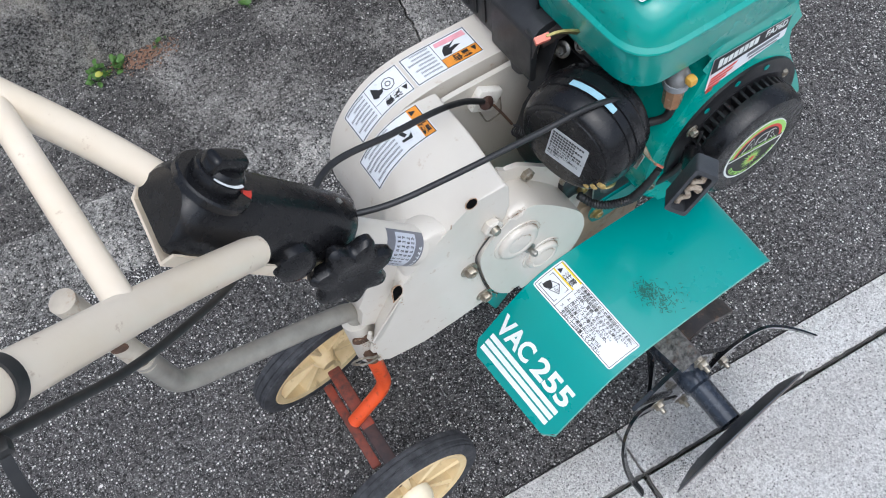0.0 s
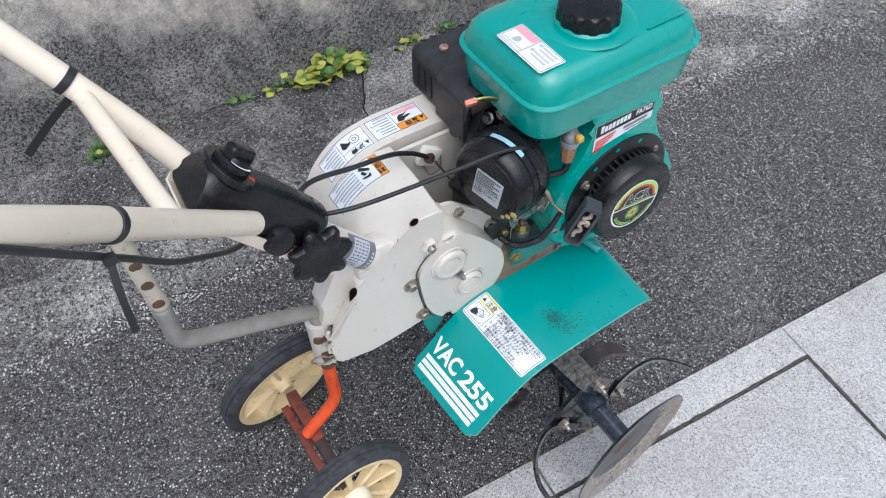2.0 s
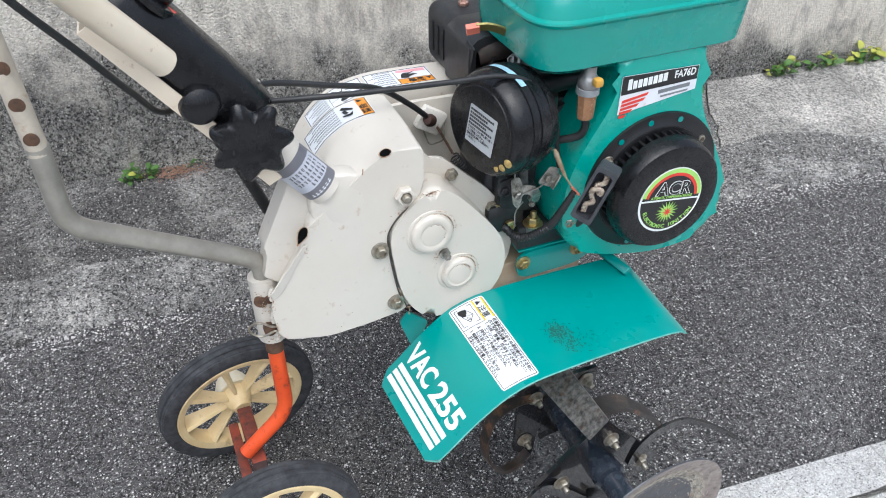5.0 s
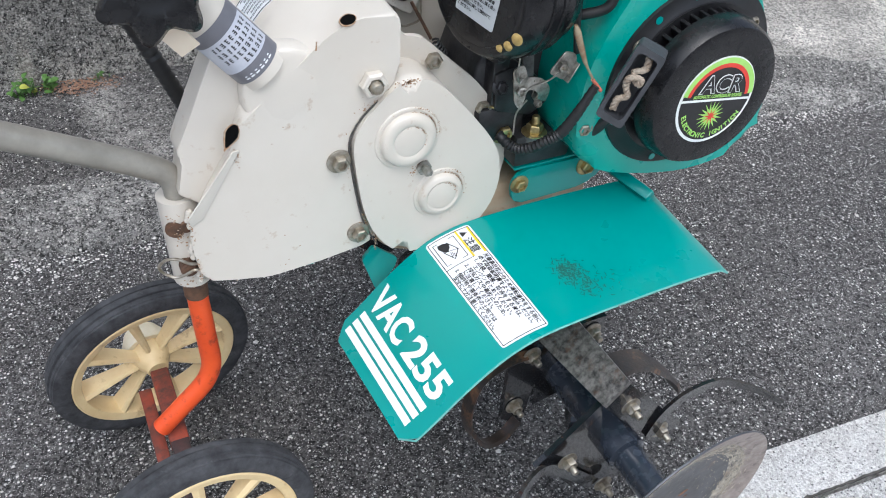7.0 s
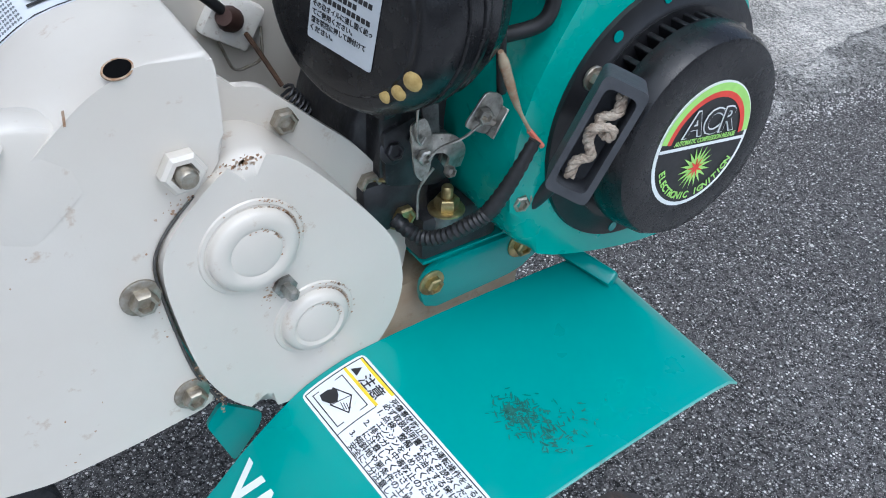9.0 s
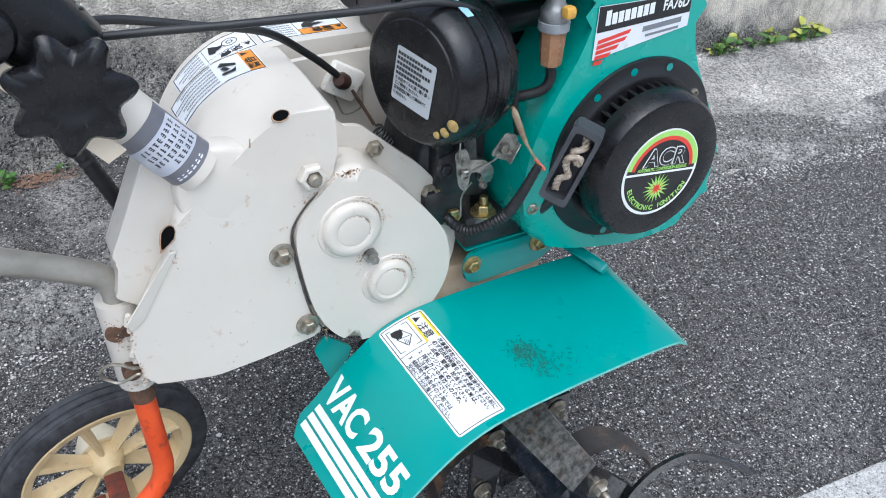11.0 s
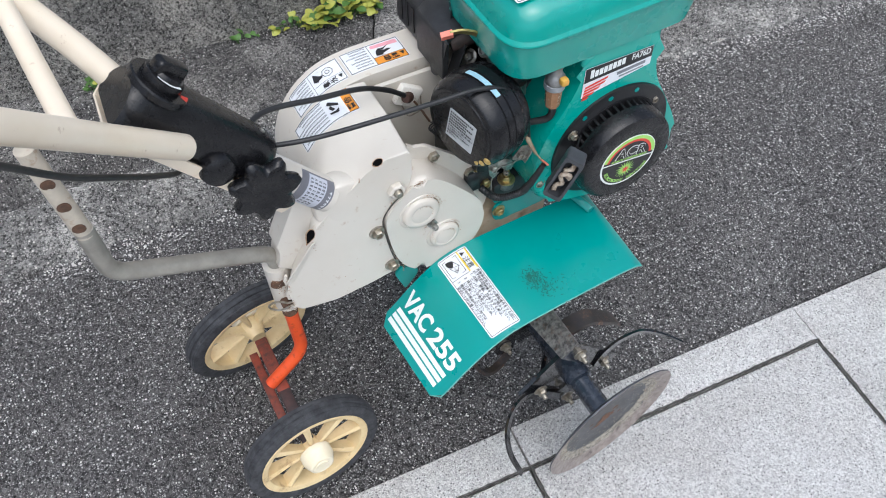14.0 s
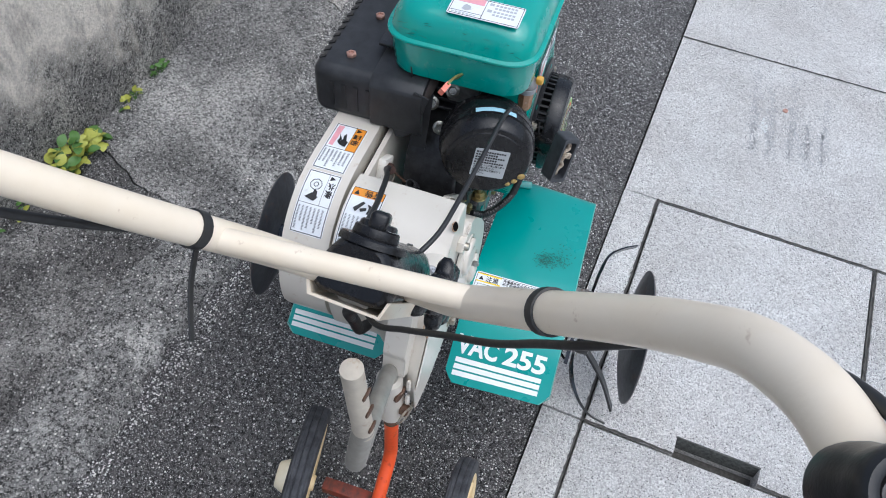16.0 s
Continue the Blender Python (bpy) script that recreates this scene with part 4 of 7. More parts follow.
part("pin_clip", tube(catmull([(-0.343, -0.0265, 0.3600), (-0.354, -0.0265, 0.3600), (-0.362, -0.0270, 0.3625), (-0.370, -0.0250, 0.3680), (-0.379, -0.0220, 0.3680), (-0.3855, -0.0190, 0.3605), (-0.383, -0.0180, 0.3520), (-0.375, -0.0215, 0.3470), (-0.367, -0.0250, 0.3500), (-0.359, -0.0270, 0.3545), (-0.352, -0.0270, 0.3520), (-0.344, -0.0265, 0.3530)], 6), 0.0014, 8), ZINC, tiller, "bent wire clip")
for p, n in (((-0.3556, -0.0300, 0.405), 5), ((-0.3572, -0.0290, 0.372), 5), ((-0.3545, -0.0300, 0.345), 4)):
    bm = bmesh.new()
    for k in range(n):
        lathe([(0, -0.003), (0.0026, -0.002), (0.0030, 0.0), (0.0020, 0.0022), (0, 0.0028)], (p[0] + 0.0012 * math.sin(k * 2.1), p[1] + 0.008, p[2] + 0.0034 * (k - n / 2)), (-0.5, -1, 0.1), 10, bm)
    part("weld_bead", bm, CREAM, tiller, "lumpy painted weld")
part("wheel_leg", tube(rounded([(-0.3575, 0.0, 0.330), (-0.3578, 0.0, 0.304)], 0.01), 0.0108, 18), RUSTPIPE, tiller, "bare rusted upper end of the leg")
part("wheel_leg", tube(rounded([(-0.3577, 0.0, 0.306), (-0.3550, 0.002, 0.194), (-0.4150, 0.003, 0.137)], 0.026, 8), 0.0096, 18), ORANGE, tiller, "orange bent steel leg with chipped paint")
part("hitch_tube", tube(rounded([(-0.358, 0.002, 0.390), (-0.3585, 0.002, 0.434), (-0.388, -0.003, 0.455), (-0.532, -0.027, 0.547), (-0.533, -0.040, 0.640)], 0.024, 8), 0.0102, 20), STEELTUBE, tiller, "bent grey galvanised tube")
part("hitch_tube", tube([(-0.5330, -0.0400, 0.632), (-0.5420, -0.0375, 0.753)], 0.0096, 20), surf("scuffed cream tube paint", (0.56, 0.50, 0.40), (0.42, 0.37, 0.30), 40, 0.5, stain=(0.30, 0.17, 0.09), stain_amount=0.15, stain_scale=50), tiller, "cream upper tube with rusty drilled holes")
for p in ((-0.5390, -0.0476, 0.714), (-0.5366, -0.0484, 0.682), (-0.5344, -0.0492, 0.650)):
    part("drilled_hole", lathe([(0.0062, -0.001), (0.0066, 0.0004), (0.0056, 0.0008), (0, 0.0006)], p, (-0.12, -1, -0.1), 16), RUSTPIPE, tiller, "rusty drilled hole")

# -- wheels --
AXLE_X, AXLE_Z = -0.405, 0.121


def make_wheel():
    w = bpy.data.objects.new("wheel", None)
    scene.collection.objects.link(w)
    w.parent = tiller
    n = 56
    out = []
    for a, b in ((0.0965, -0.014), (0.0985, -0.0165), (0.106, -0.0180), (0.1145, -0.0155), (0.117, -0.0145), (0.117, -0.0120), (0.1185, -0.0110), (0.1185, -0.0068), (0.1172, -0.0060), (0.1172, -0.0046), (0.1197, -0.0036), (0.1197, 0.0036), (0.1172, 0.0046), (0.1172, 0.0060), (0.1185, 0.0068), (0.1185, 0.0110), (0.117, 0.0120), (0.117, 0.0145), (0.1145, 0.0155), (0.106, 0.0180), (0.0985, 0.0165), (0.0965, 0.014), (0.0965, -0.014)):
        out.append((a, b))
    part("tyre", lathe(out, (0, 0, 0), (0, -1, 0), n), RUBBER, w, "grey-black ribbed rubber tyre")
    part("rim", lathe([(0.0972, -0.0155), (0.0972, 0.0155), (0.0955, 0.0165), (0.0862, 0.0140), (0.0852, 0.0120), (0.0852, -0.0120), (0.0862, -0.0140), (0.0955, -0.0165), (0.0972, -0.0155)], (0, 0, 0), (0, -1, 0), n), RIMM, w, "yellowed cream plastic rim")
    for k in range(8):
        a = 2 * math.pi * k / 8 + 0.2
        d = Vector((math.cos(a), 0, math.sin(a)))
        bm = sweep([d * 0.010, d * 0.030, d * 0.087], [(-0.0052, -0.0085), (0, -0.0108), (0.0052, -0.0085), (0.004, 0.0085), (0, 0.0108), (-0.004, 0.0085)], up=d.cross(Vector((0, 1, 0))), scale=[0.72, 0.80, 1.30])
        part("spoke", bm, RIMM, w)
    part("hub", lathe([(0, -0.022), (0.012, -0.022), (0.0135, -0.018), (0.0215, -0.004), (0.0225, 0.006), (0.021, 0.013), (0.019, 0.016), (0, 0.016)], (0, 0, 0), (0, 1, 0), 28), RIMM, w)
    return w


wheel_far = make_wheel()
wheel_far.matrix_basis = pose(-0.404, 0.126, 0.1140, 9, 0, 8) @ Matrix.Scale(0.935, 4)
wheel_far["label"] = "wheel on the wall side"
wheel_near = copy_thing(wheel_far, Matrix.Translation((-0.3995, -0.110, 0.1125)) @ pose(0, 0, 0, 3, 0, 183) @ pose(0, 0, 0, 0, 13, 0) @ Matrix.Scale(0.925, 4))
wheel_near["label"] = "wheel with a pale hub cap"
part("hub_cap", lathe([(0.0275, -0.004), (0.0272, 0.010), (0.0205, 0.0240), (0.0180, 0.0252), (0.0168, 0.0240), (0.0125, 0.0240), (0.0115, 0.0262), (0, 0.0268)], (0, 0.014, 0), (0, 1, 0), 32), HUBM, wheel_near, "pale domed hub cap")
part("hub_cap", lathe([(0.0275, -0.004), (0.0272, 0.010), (0.0205, 0.0240), (0.0180, 0.0252), (0, 0.0262)], (0, 0.014, 0), (0, 1, 0), 32), HUBM, wheel_far, "pale domed hub cap")
axle = part("axle", block(AXLE_X - 0.006, AXLE_X + 0.013, -0.012, 0.090, AXLE_Z - 0.009, AXLE_Z + 0.009, 0.002), AXLEM, tiller, "rusted red square axle")
part("bare_end", block(AXLE_X - 0.0055, AXLE_X + 0.0125, -0.105, -0.010, AXLE_Z - 0.0085, AXLE_Z + 0.0085, 0.002), surf("dark rusted bar", (0.075, 0.040, 0.036), (0.035, 0.027, 0.028), 60, 0.6, bump=0.2, stain=(0.22, 0.05, 0.025), stain_amount=0.15, stain_scale=40), axle, "dark rusted end of the axle")
part("axle_rib", block(AXLE_X - 0.022, AXLE_X - 0.009, -0.060, 0.078, AXLE_Z - 0.012, AXLE_Z - 0.004, 0.001), AXLEM, tiller)

# -- fenders --
FPROF = [Vector(q) for q in catmull([(-0.2445, 0, 0.2425), (-0.217, 0, 0.2635), (-0.190, 0, 0.2865), (-0.158, 0, 0.3085), (-0.130, 0, 0.3205), (-0.098, 0, 0.3260), (-0.03, 0, 0.3280), (0.05, 0, 0.3270), (0.088, 0, 0.3235), (0.100, 0, 0.3165)], 6)]
FLEN = [0.0]
for a, b in zip(FPROF, FPROF[1:]):
    FLEN.append(FLEN[-1] + (b - a).length)


def fender_at(u, y, h=0.0):
    """A point of the fender's skin: u metres forward of its rear edge along the skin, h above it."""
    u = max(0.0, min(u, FLEN[-1] - 1e-6))
    i = next(k for k in range(len(FLEN) - 1) if FLEN[k + 1] >= u)
    a, b = FPROF[i], FPROF[i + 1]
    t = (b - a).normalized()
    q = a + (b - a) * ((u - FLEN[i]) / (FLEN[i + 1] - FLEN[i]))
    side = abs(y)
    q.x += 0.055 * max(0.0, -y - 0.04) * (1 - u / FLEN[-1])
    return Vector((q.x, y, q.z + 0.075 * (0.185 - side) * min(1.0, u / 0.12))) + Vector((-t.z, 0, t.x)) * h


def u_of_x(x):
    return next(FLEN[k] + (x - FPROF[k].x) / max(FPROF[k + 1].x - FPROF[k].x, 1e-9) * (FLEN[k + 1] - FLEN[k]) for k in range(len(FPROF) - 1) if FPROF[k + 1].x >= x)


def fender(y0, y1, name, label):
    """A bent steel sheet with clipped rear corners and a turned-down front lip."""
    bm = bmesh.new()
    us = sorted(set([FLEN[-1] * i / 46 for i in range(47)] + [0.008, 0.016]))
    n = 12
    layers = []
    for h in (0.0, -0.0016):
        g = []
        for u in us:
            cut = max(0.0, 0.015 - u) * 0.9
            a, b = y0 + cut * (1 if y1 > y0 else -1), y1 - cut * (1 if y1 > y0 else -1)
            b *= 1 - 0.07 * u / FLEN[-1]
            g.append([bm.verts.new(fender_at(u, a + (b - a) * j / n, h)) for j in range(n + 1)])
        layers.append(g)
    for k, g in enumerate(layers):
        for i in range(len(us) - 1):
            for j in range(n):
                q = (g[i][j], g[i + 1][j], g[i + 1][j + 1], g[i][j + 1])
                bm.faces.new(q if k == 0 else q[::-1])
    t, s = layers
    m = len(us) - 1
    loop = [(0, j) for j in range(n)] + [(i, n) for i in range(m)] + [(m, n - j) for j in range(n)] + [(m - i, 0) for i in range(m)]
    for (i, j), (p, q) in zip(loop, loop[1:] + loop[:1]):
        bm.faces.new((t[i][j], s[i][j], s[p][q], t[p][q]))
    return part(name, bm, GREEN, tiller, label)


fender_near = fender(-0.036, -0.190, "fender", "green bent sheet-steel fender with white lettering, scuffed")
fender_far = fender(0.055, 0.212, "fender", "green bent sheet-steel fender on the wall side")


# Pale edge tubes: mostly the bend's highlight put into colour, plus some chips.
SHEENGREEN = surf("pale green edge sheen and chips", (0.16, 0.40, 0.35), (0.08, 0.33, 0.29), 150, 0.5, stain=(0.20, 0.12, 0.08), stain_amount=0.1, stain_scale=120)
for ob, ya, yb in ((fender_near, -0.036, -0.190), (fender_far, 0.055, 0.212)):
    side = [fender_at(FLEN[-1] * i / 30, yb * (1 - 0.07 * i / 30) - (0.015 * 0.9 * (i == 0)) * (1 if yb > 0 else -1), -0.0006) for i in range(31)]
    part("worn_edge", tube(side, 0.0010, 8), SHEENGREEN, ob, "edge of the sheet, its sheen and chips painted pale")
    front = [fender_at(FLEN[-1] - 0.001, ya + (yb * 0.93 - ya) * j / 12, -0.0006) for j in range(13)]
    part("worn_edge", tube(front, 0.0010, 8), SHEENGREEN, ob, "edge of the sheet, its sheen and chips painted pale")


def on_fender(u0, y0):
    """Sheet coordinates: x runs outwards from y0, y runs forward from u0."""
    return lambda a, b, h: fender_at(u0 + b, y0 - a, h + 0.0002)


def stripes(y0, length, parent, sign=1):
    for k in range(3):
        bm = bars([(length * i / 6, 0.0112 + 0.0095 * k, length / 6, 0.0070) for i in range(6)])
        part("stripe", shift(bm, lambda a, b, h: fender_at(b, y0 - sign * a, h + 0.0002)), WHITEPRINT, parent, "white printed stripe")


stripes(-0.046, 0.126, fender_near)
stripes(0.075, 0.130, fender_far, -1)
bm = letters("VAC", 0.036, width=0.060, fat=0.0012)
part("lettering", shift(bm, on_fender(0.0440, -0.043)), WHITEPRINT, fender_near, "bold white letters")
bm = letters("255", 0.036, width=0.062, fat=0.0012)
part("lettering", shift(bm, on_fender(0.0440, -0.1115)), WHITEPRINT, fender_near, "bold white numerals")

# warning label of the fender
LU, LY, LW, LH = u_of_x(-0.1515), -0.0400, 0.137, 0.0470
put = lambda a, b, h: fender_at(LU + b + 0.030 * a, LY - a, h + 0.0002)
label = part("warning_label", shift(card(LW, LH, 0.004, cuts=6), put), PAPER, tiller, "white warning label with a yellow corner")
line = [(0.002, 0.0018, LW - 0.004, 0.0007), (0.002, LH - 0.0025, LW - 0.004, 0.0007), (0.0018, 0.002, 0.0007, LH - 0.004), (LW - 0.0025, 0.002, 0.0007, LH - 0.004), (0.038, 0.002, 0.0006, LH - 0.018)]
part("border", shift(bars(sum([[(x + w * i / 8, y, w / 8, h) for i in range(8)] if w > 0.01 else [(x, y + h * i / 6, w, h / 6) for i in range(6)] for x, y, w, h in line], [])), put), INK, label)
part("yellow_field", shift(bars([(0.0025 + 0.0355 * i / 4, LH - 0.0165, 0.0355 / 4, 0.0142) for i in range(4)], 0.0004), put), YELLOWINK, label)
part("lettering", shift(letters("注意", 0.0100, width=0.0190, z=0.0006, fat=0.0001), lambda a, b, h: put(a + 0.0155, b + LH - 0.0137, h)), INK, label)
part("triangle", shift(poly([(0.0055, LH - 0.0130), (0.0125, LH - 0.0130), (0.0090, LH - 0.0065)], 0.0006), put), INK, label)
part("pictogram", shift(strokes([(0.0060, 0.0055), (0.0340, 0.0055), (0.0340, 0.0275), (0.0060, 0.0275)], 0.0007), put), INK, label)["kind"] = "stuff"
part("pictogram", shift(strokes([(0.0100, 0.0180), (0.0190, 0.0105), (0.0310, 0.0160), (0.0220, 0.0240)], 0.0008), put), INK, label)["kind"] = "stuff"
part("pictogram", shift(strokes([(0.0190, 0.0105), (0.0205, 0.0170), (0.0220, 0.0240)], 0.0006, closed=False), put), INK, label)["kind"] = "stuff"
for k in range(4):
    part("pictogram", shift(strokes([(0.0220 + 0.0014 * k, 0.0160 + 0.0012 * k), (0.0275 + 0.0006 * k, 0.0150 + 0.0012 * k)], 0.0005, closed=False), put), INK, label)["kind"] = "stuff"
part("pictogram", shift(poly([(0.0085, 0.0090), (0.0130, 0.0080), (0.0185, 0.0110), (0.0200, 0.0150), (0.0165, 0.0180), (0.0120, 0.0195), (0.0090, 0.0150)], 0.0007), put), INK, label)
TEXT = [("死傷事故防止のため運転操作をする前に", 0.0, 0.088), ("必ず取扱説明書をよくお読みください。", 0.0, 0.086), ("1. 点検、整備、給油をする時は、", 0.002, 0.074), ("エンジンをとめてください。", 0.008, 0.062), ("2. 排気ガス中毒防止のため、", 0.002, 0.066), ("に注意してください。", 0.008, 0.048), ("3. 傾斜地や悪条件の土地では", 0.002, 0.066), ("安全に十分注意してください。", 0.008, 0.066)]
for k, (s, dx, wd) in enumerate(TEXT):
    part("lettering", shift(letters(s, 0.0051, width=wd * 1.03, z=0.0006, fat=0.00008), lambda a, b, h, k=k, dx=dx: put(a + 0.0405 + dx, b + LH - 0.0078 - 0.00515 * k, h)), INK, label)

# smears on the paint
rnd = random.Random(21)
bm = bmesh.new()
for k in range(300):
    g = rnd.random()
    cy, cx = (-0.128 + rnd.gauss(0, 0.008), -0.054 + rnd.gauss(0, 0.006)) if g < 0.45 else (-0.143 + rnd.gauss(0, 0.012), -0.047 + rnd.gauss(0, 0.007)) if g < 0.85 else (-0.15 + rnd.gauss(0, 0.01), -0.032 + rnd.gauss(0, 0.01))
    ln, wd, tn = rnd.uniform(0.0006, 0.0034), rnd.uniform(0.0003, 0.0007), rnd.choice((0.4, 2.0)) + rnd.gauss(0, 0.35)
    u0 = u_of_x(cx)
    c, s = math.cos(tn), math.sin(tn)
    bm.faces.new([bm.verts.new(fender_at(u0 + (a * s + b * c), cy + (a * c - b * s), 0.00035)) for a, b in ((-ln, 0), (-ln * 0.3, -wd), (ln * 0.8, -wd * 0.6), (ln, wd * 0.2), (0, wd))])
part("smear", bm, SOIL, fender_near, "dark rubbed smear")
# bracket and tab that carry the fender
rail = [(-0.048, 0.336), (-0.039, 0.325), (0.031, 0.327), (0.050, 0.332), (0.062, 0.345), (0.058, 0.364), (0.026, 0.364), (-0.030, 0.365), (-0.047, 0.358)]
bracket = part("bracket", prism(round2(rail, 0.006, 3), -0.0165, -0.012, 0.0012, 1, True), GREEN, tiller, "green steel bracket")
part("bracket_flange", block(-0.045, 0.075, -0.014, 0.06, 0.3645, 0.3675, 0.001), GREEN, bracket)
part("front_tab", block(0.058, 0.070, -0.075, -0.012, 0.3405, 0.3525, 0.002, 2, Matrix.Translation((0.064, 0, 0.345)) @ pose(0, 0, 0, 8, -40, 10) @ Matrix.Translation((-0.064, 0, -0.345))), GREEN, fender_near)
part("inner_tab", prism(round2([(-0.207, 0.309), (-0.196, 0.323), (-0.170, 0.300), (-0.174, 0.288), (-0.193, 0.266)], 0.004, 2), -0.020, -0.017), GREEN, fender_near)
hex_bolt("bolt", (-0.0392, -0.0166, 0.3496), (0, -1, 0), 0.0062, bracket, True, YELLOWZINC, 0.005)
hex_bolt("bolt", (0.0385, -0.0166, 0.3530), (0, -1, 0), 0.0072, bracket, True, YELLOWZINC, 0.006)
part("lower_case", prism(round2([(-0.19, 0.335), (0.06, 0.345), (0.05, 0.26), (0.03, 0.135), (0.015, 0.10), (-0.03, 0.10), (-0.05, 0.135), (-0.10, 0.27), (-0.18, 0.30)], 0.015, 3), 0.000, 0.050, 0.004, 2, True), surf("mud-dusted cream paint", (0.50, 0.42, 0.31), (0.42, 0.31, 0.20), 22, 0.7, stain=(0.25, 0.13, 0.06), stain_amount=0.3, stain_scale=30), tiller, "mud-dusted lower chain case")


# -- rotor: shaft, hub plates, tines, side discs --
RX, RZ = -0.010, 0.152
part("rotor_shaft", lathe([(0.0, -0.2835), (0.0135, -0.2835), (0.0165, -0.2815), (0.0165, -0.225), (0.0205, -0.222), (0.0205, 0.222), (0.0165, 0.225), (0.0165, 0.365), (0, 0.365)], (RX, 0, RZ), (0, 1, 0), 24), surf("blue-black shaft paint", (0.026, 0.034, 0.050), (0.042, 0.052, 0.070), 50, 0.26, metal=0.2, coat=0.6, bump=0.06), tiller, "glossy blue-black steel rotor shaft")


def tine(path, width=0.024, name="tine", label="black curved steel tine with a rusty tip", up=(0, 1, 0), tip=0.35):
    pts = catmull(path, 7)
    n = len(pts)
    sc = [1.0 if i < n * 0.55 else 1.0 - (1 - tip) * ((i - n * 0.55) / (n * 0.45)) for i in range(n)]
    bm = sweep(pts, [(-width / 2, -0.0022), (width / 2, -0.0022), (width / 2 - 0.002, 0.0022), (-width / 2 + 0.002, 0.0022)], up=up, scale=sc)
    return part(name, bm, BLADE, tiller, label)


def tine_set(y, out, turn, flip=1):
    """Four bent tines round the shaft; each arm leaves the plate, then bends forward and outwards."""
    for k in range(4):
        a = radians(turn + 90 * k)
        d, e = Vector((math.cos(a), 0, math.sin(a))), Vector((-math.sin(a), 0, math.cos(a))) * flip
        o = out if k % 2 == 0 else -out
        c = Vector((RX, y + (0.006 if o > 0 else -0.006), RZ))
        path = [c + d * 0.020 + e * 0.02, c + d * 0.055 + e * 0.026, c + d * 0.092 + e * 0.020 + Vector((0, o * 0.12, 0)), c + d * 0.117 - e * 0.004 + Vector((0, o * 0.5, 0)), c + d * 0.119 - e * 0.036 + Vector((0, o, 0))]
        path = [Vector((p.x, p.y, max(p.z, 0.008))) for p in path]
        tine(path, up=e)


RUSTYTINE = surf("rusty worn tine", (0.05, 0.036, 0.03), (0.025, 0.024, 0.024), 45, 0.42, metal=0.3, coat=0.3, bump=0.2, stain=(0.26, 0.13, 0.065), stain_amount=0.35, stain_scale=35)


def at_y(pts, y):
    return [(x, y, z) for x, z in pts]


def hub_side(sgn, mat, label):
    """Plates welded round the shaft: one close to the case, one further out, and the wide bent arm between them."""
    s = 1 if sgn < 0 else -1.12
    part("tine_plate", flat(at_y([(-0.079, 0.227), (-0.050, 0.215), (-0.044, 0.150), (-0.054, 0.084), (-0.081, 0.104)], -0.1 * s), 0.006, 0.0012), BLADE, tiller, "black welded plate")
    part("tine_plate", flat(at_y([(-0.044, 0.185), (0.002, 0.218), (0.034, 0.218), (0.034, 0.188), (0.010, 0.120), (-0.042, 0.110)], -0.1 * s), 0.006, 0.0012), BLADE, tiller, "black welded plate")
    part("tine_plate", flat(at_y([(-0.040, 0.222), (-0.104, 0.158), (-0.086, 0.136), (-0.008, 0.070), (0.010, 0.092), (-0.028, 0.150)], -0.2000 * s), 0.006, 0.0012), BLADE, tiller, "black welded plate")
    bm = flat([(-0.054, -0.096 * s, 0.221), (-0.020, -0.096 * s, 0.249), (-0.0195, -0.2095 * s, 0.2505), (-0.0425, -0.2095 * s, 0.2255)], 0.006, 0.001)
    part("bent_arm", bm, mat, tiller, label)
    part("bent_arm", flat(at_y([(-0.0430, 0.2250), (-0.0205, 0.2490), (0.068, 0.147), (0.045, 0.122)], -0.2062 * s), 0.006, 0.001), BLADE, tiller, "black bolted arm")
    part("bent_arm", flat([(0.030, -0.098 * s, 0.120), (0.010, -0.098 * s, 0.088), (-0.050, -0.198 * s, 0.090), (-0.070, -0.198 * s, 0.118)], 0.006, 0.001), BLADE, tiller)


ARMM = surf("scraped bare steel arm", (0.32, 0.30, 0.28), (0.06, 0.058, 0.056), 170, 0.36, metal=0.5, bump=0.15, stain=(0.20, 0.095, 0.05), stain_amount=0.30, stain_scale=42)
hub_side(-1, ARMM, "wide flat steel arm, scraped bare and rusty")
hub_side(1, BLADE, "")
# tines on the street side
tine([(0.026, -0.2105, 0.150), (0.033, -0.2110, 0.172), (0.043, -0.2120, 0.189), (0.061, -0.2145, 0.205), (0.089, -0.2215, 0.2145), (0.113, -0.241, 0.214), (0.133, -0.263, 0.208)], 0.014, up=(1, 0, 0.3), tip=0.55)
tine([(-0.030, -0.2075, 0.098), (-0.062, -0.2075, 0.132), (-0.088, -0.2080, 0.155), (-0.103, -0.2090, 0.160), (-0.119, -0.2140, 0.154), (-0.133, -0.223, 0.142), (-0.144, -0.237, 0.126), (-0.149, -0.257, 0.107), (-0.145, -0.284, 0.088)], 0.015, up=(0.55, 0, 0.83), tip=0.75)
tine([(-0.030, -0.170, 0.206), (-0.005, -0.165, 0.218), (0.034, -0.160, 0.208), (0.066, -0.158, 0.182), (0.099, -0.153, 0.146), (0.113, -0.150, 0.119)], 0.030, up=(0, 1, 0.2), tip=0.75).data.materials[0] = RUSTYTINE
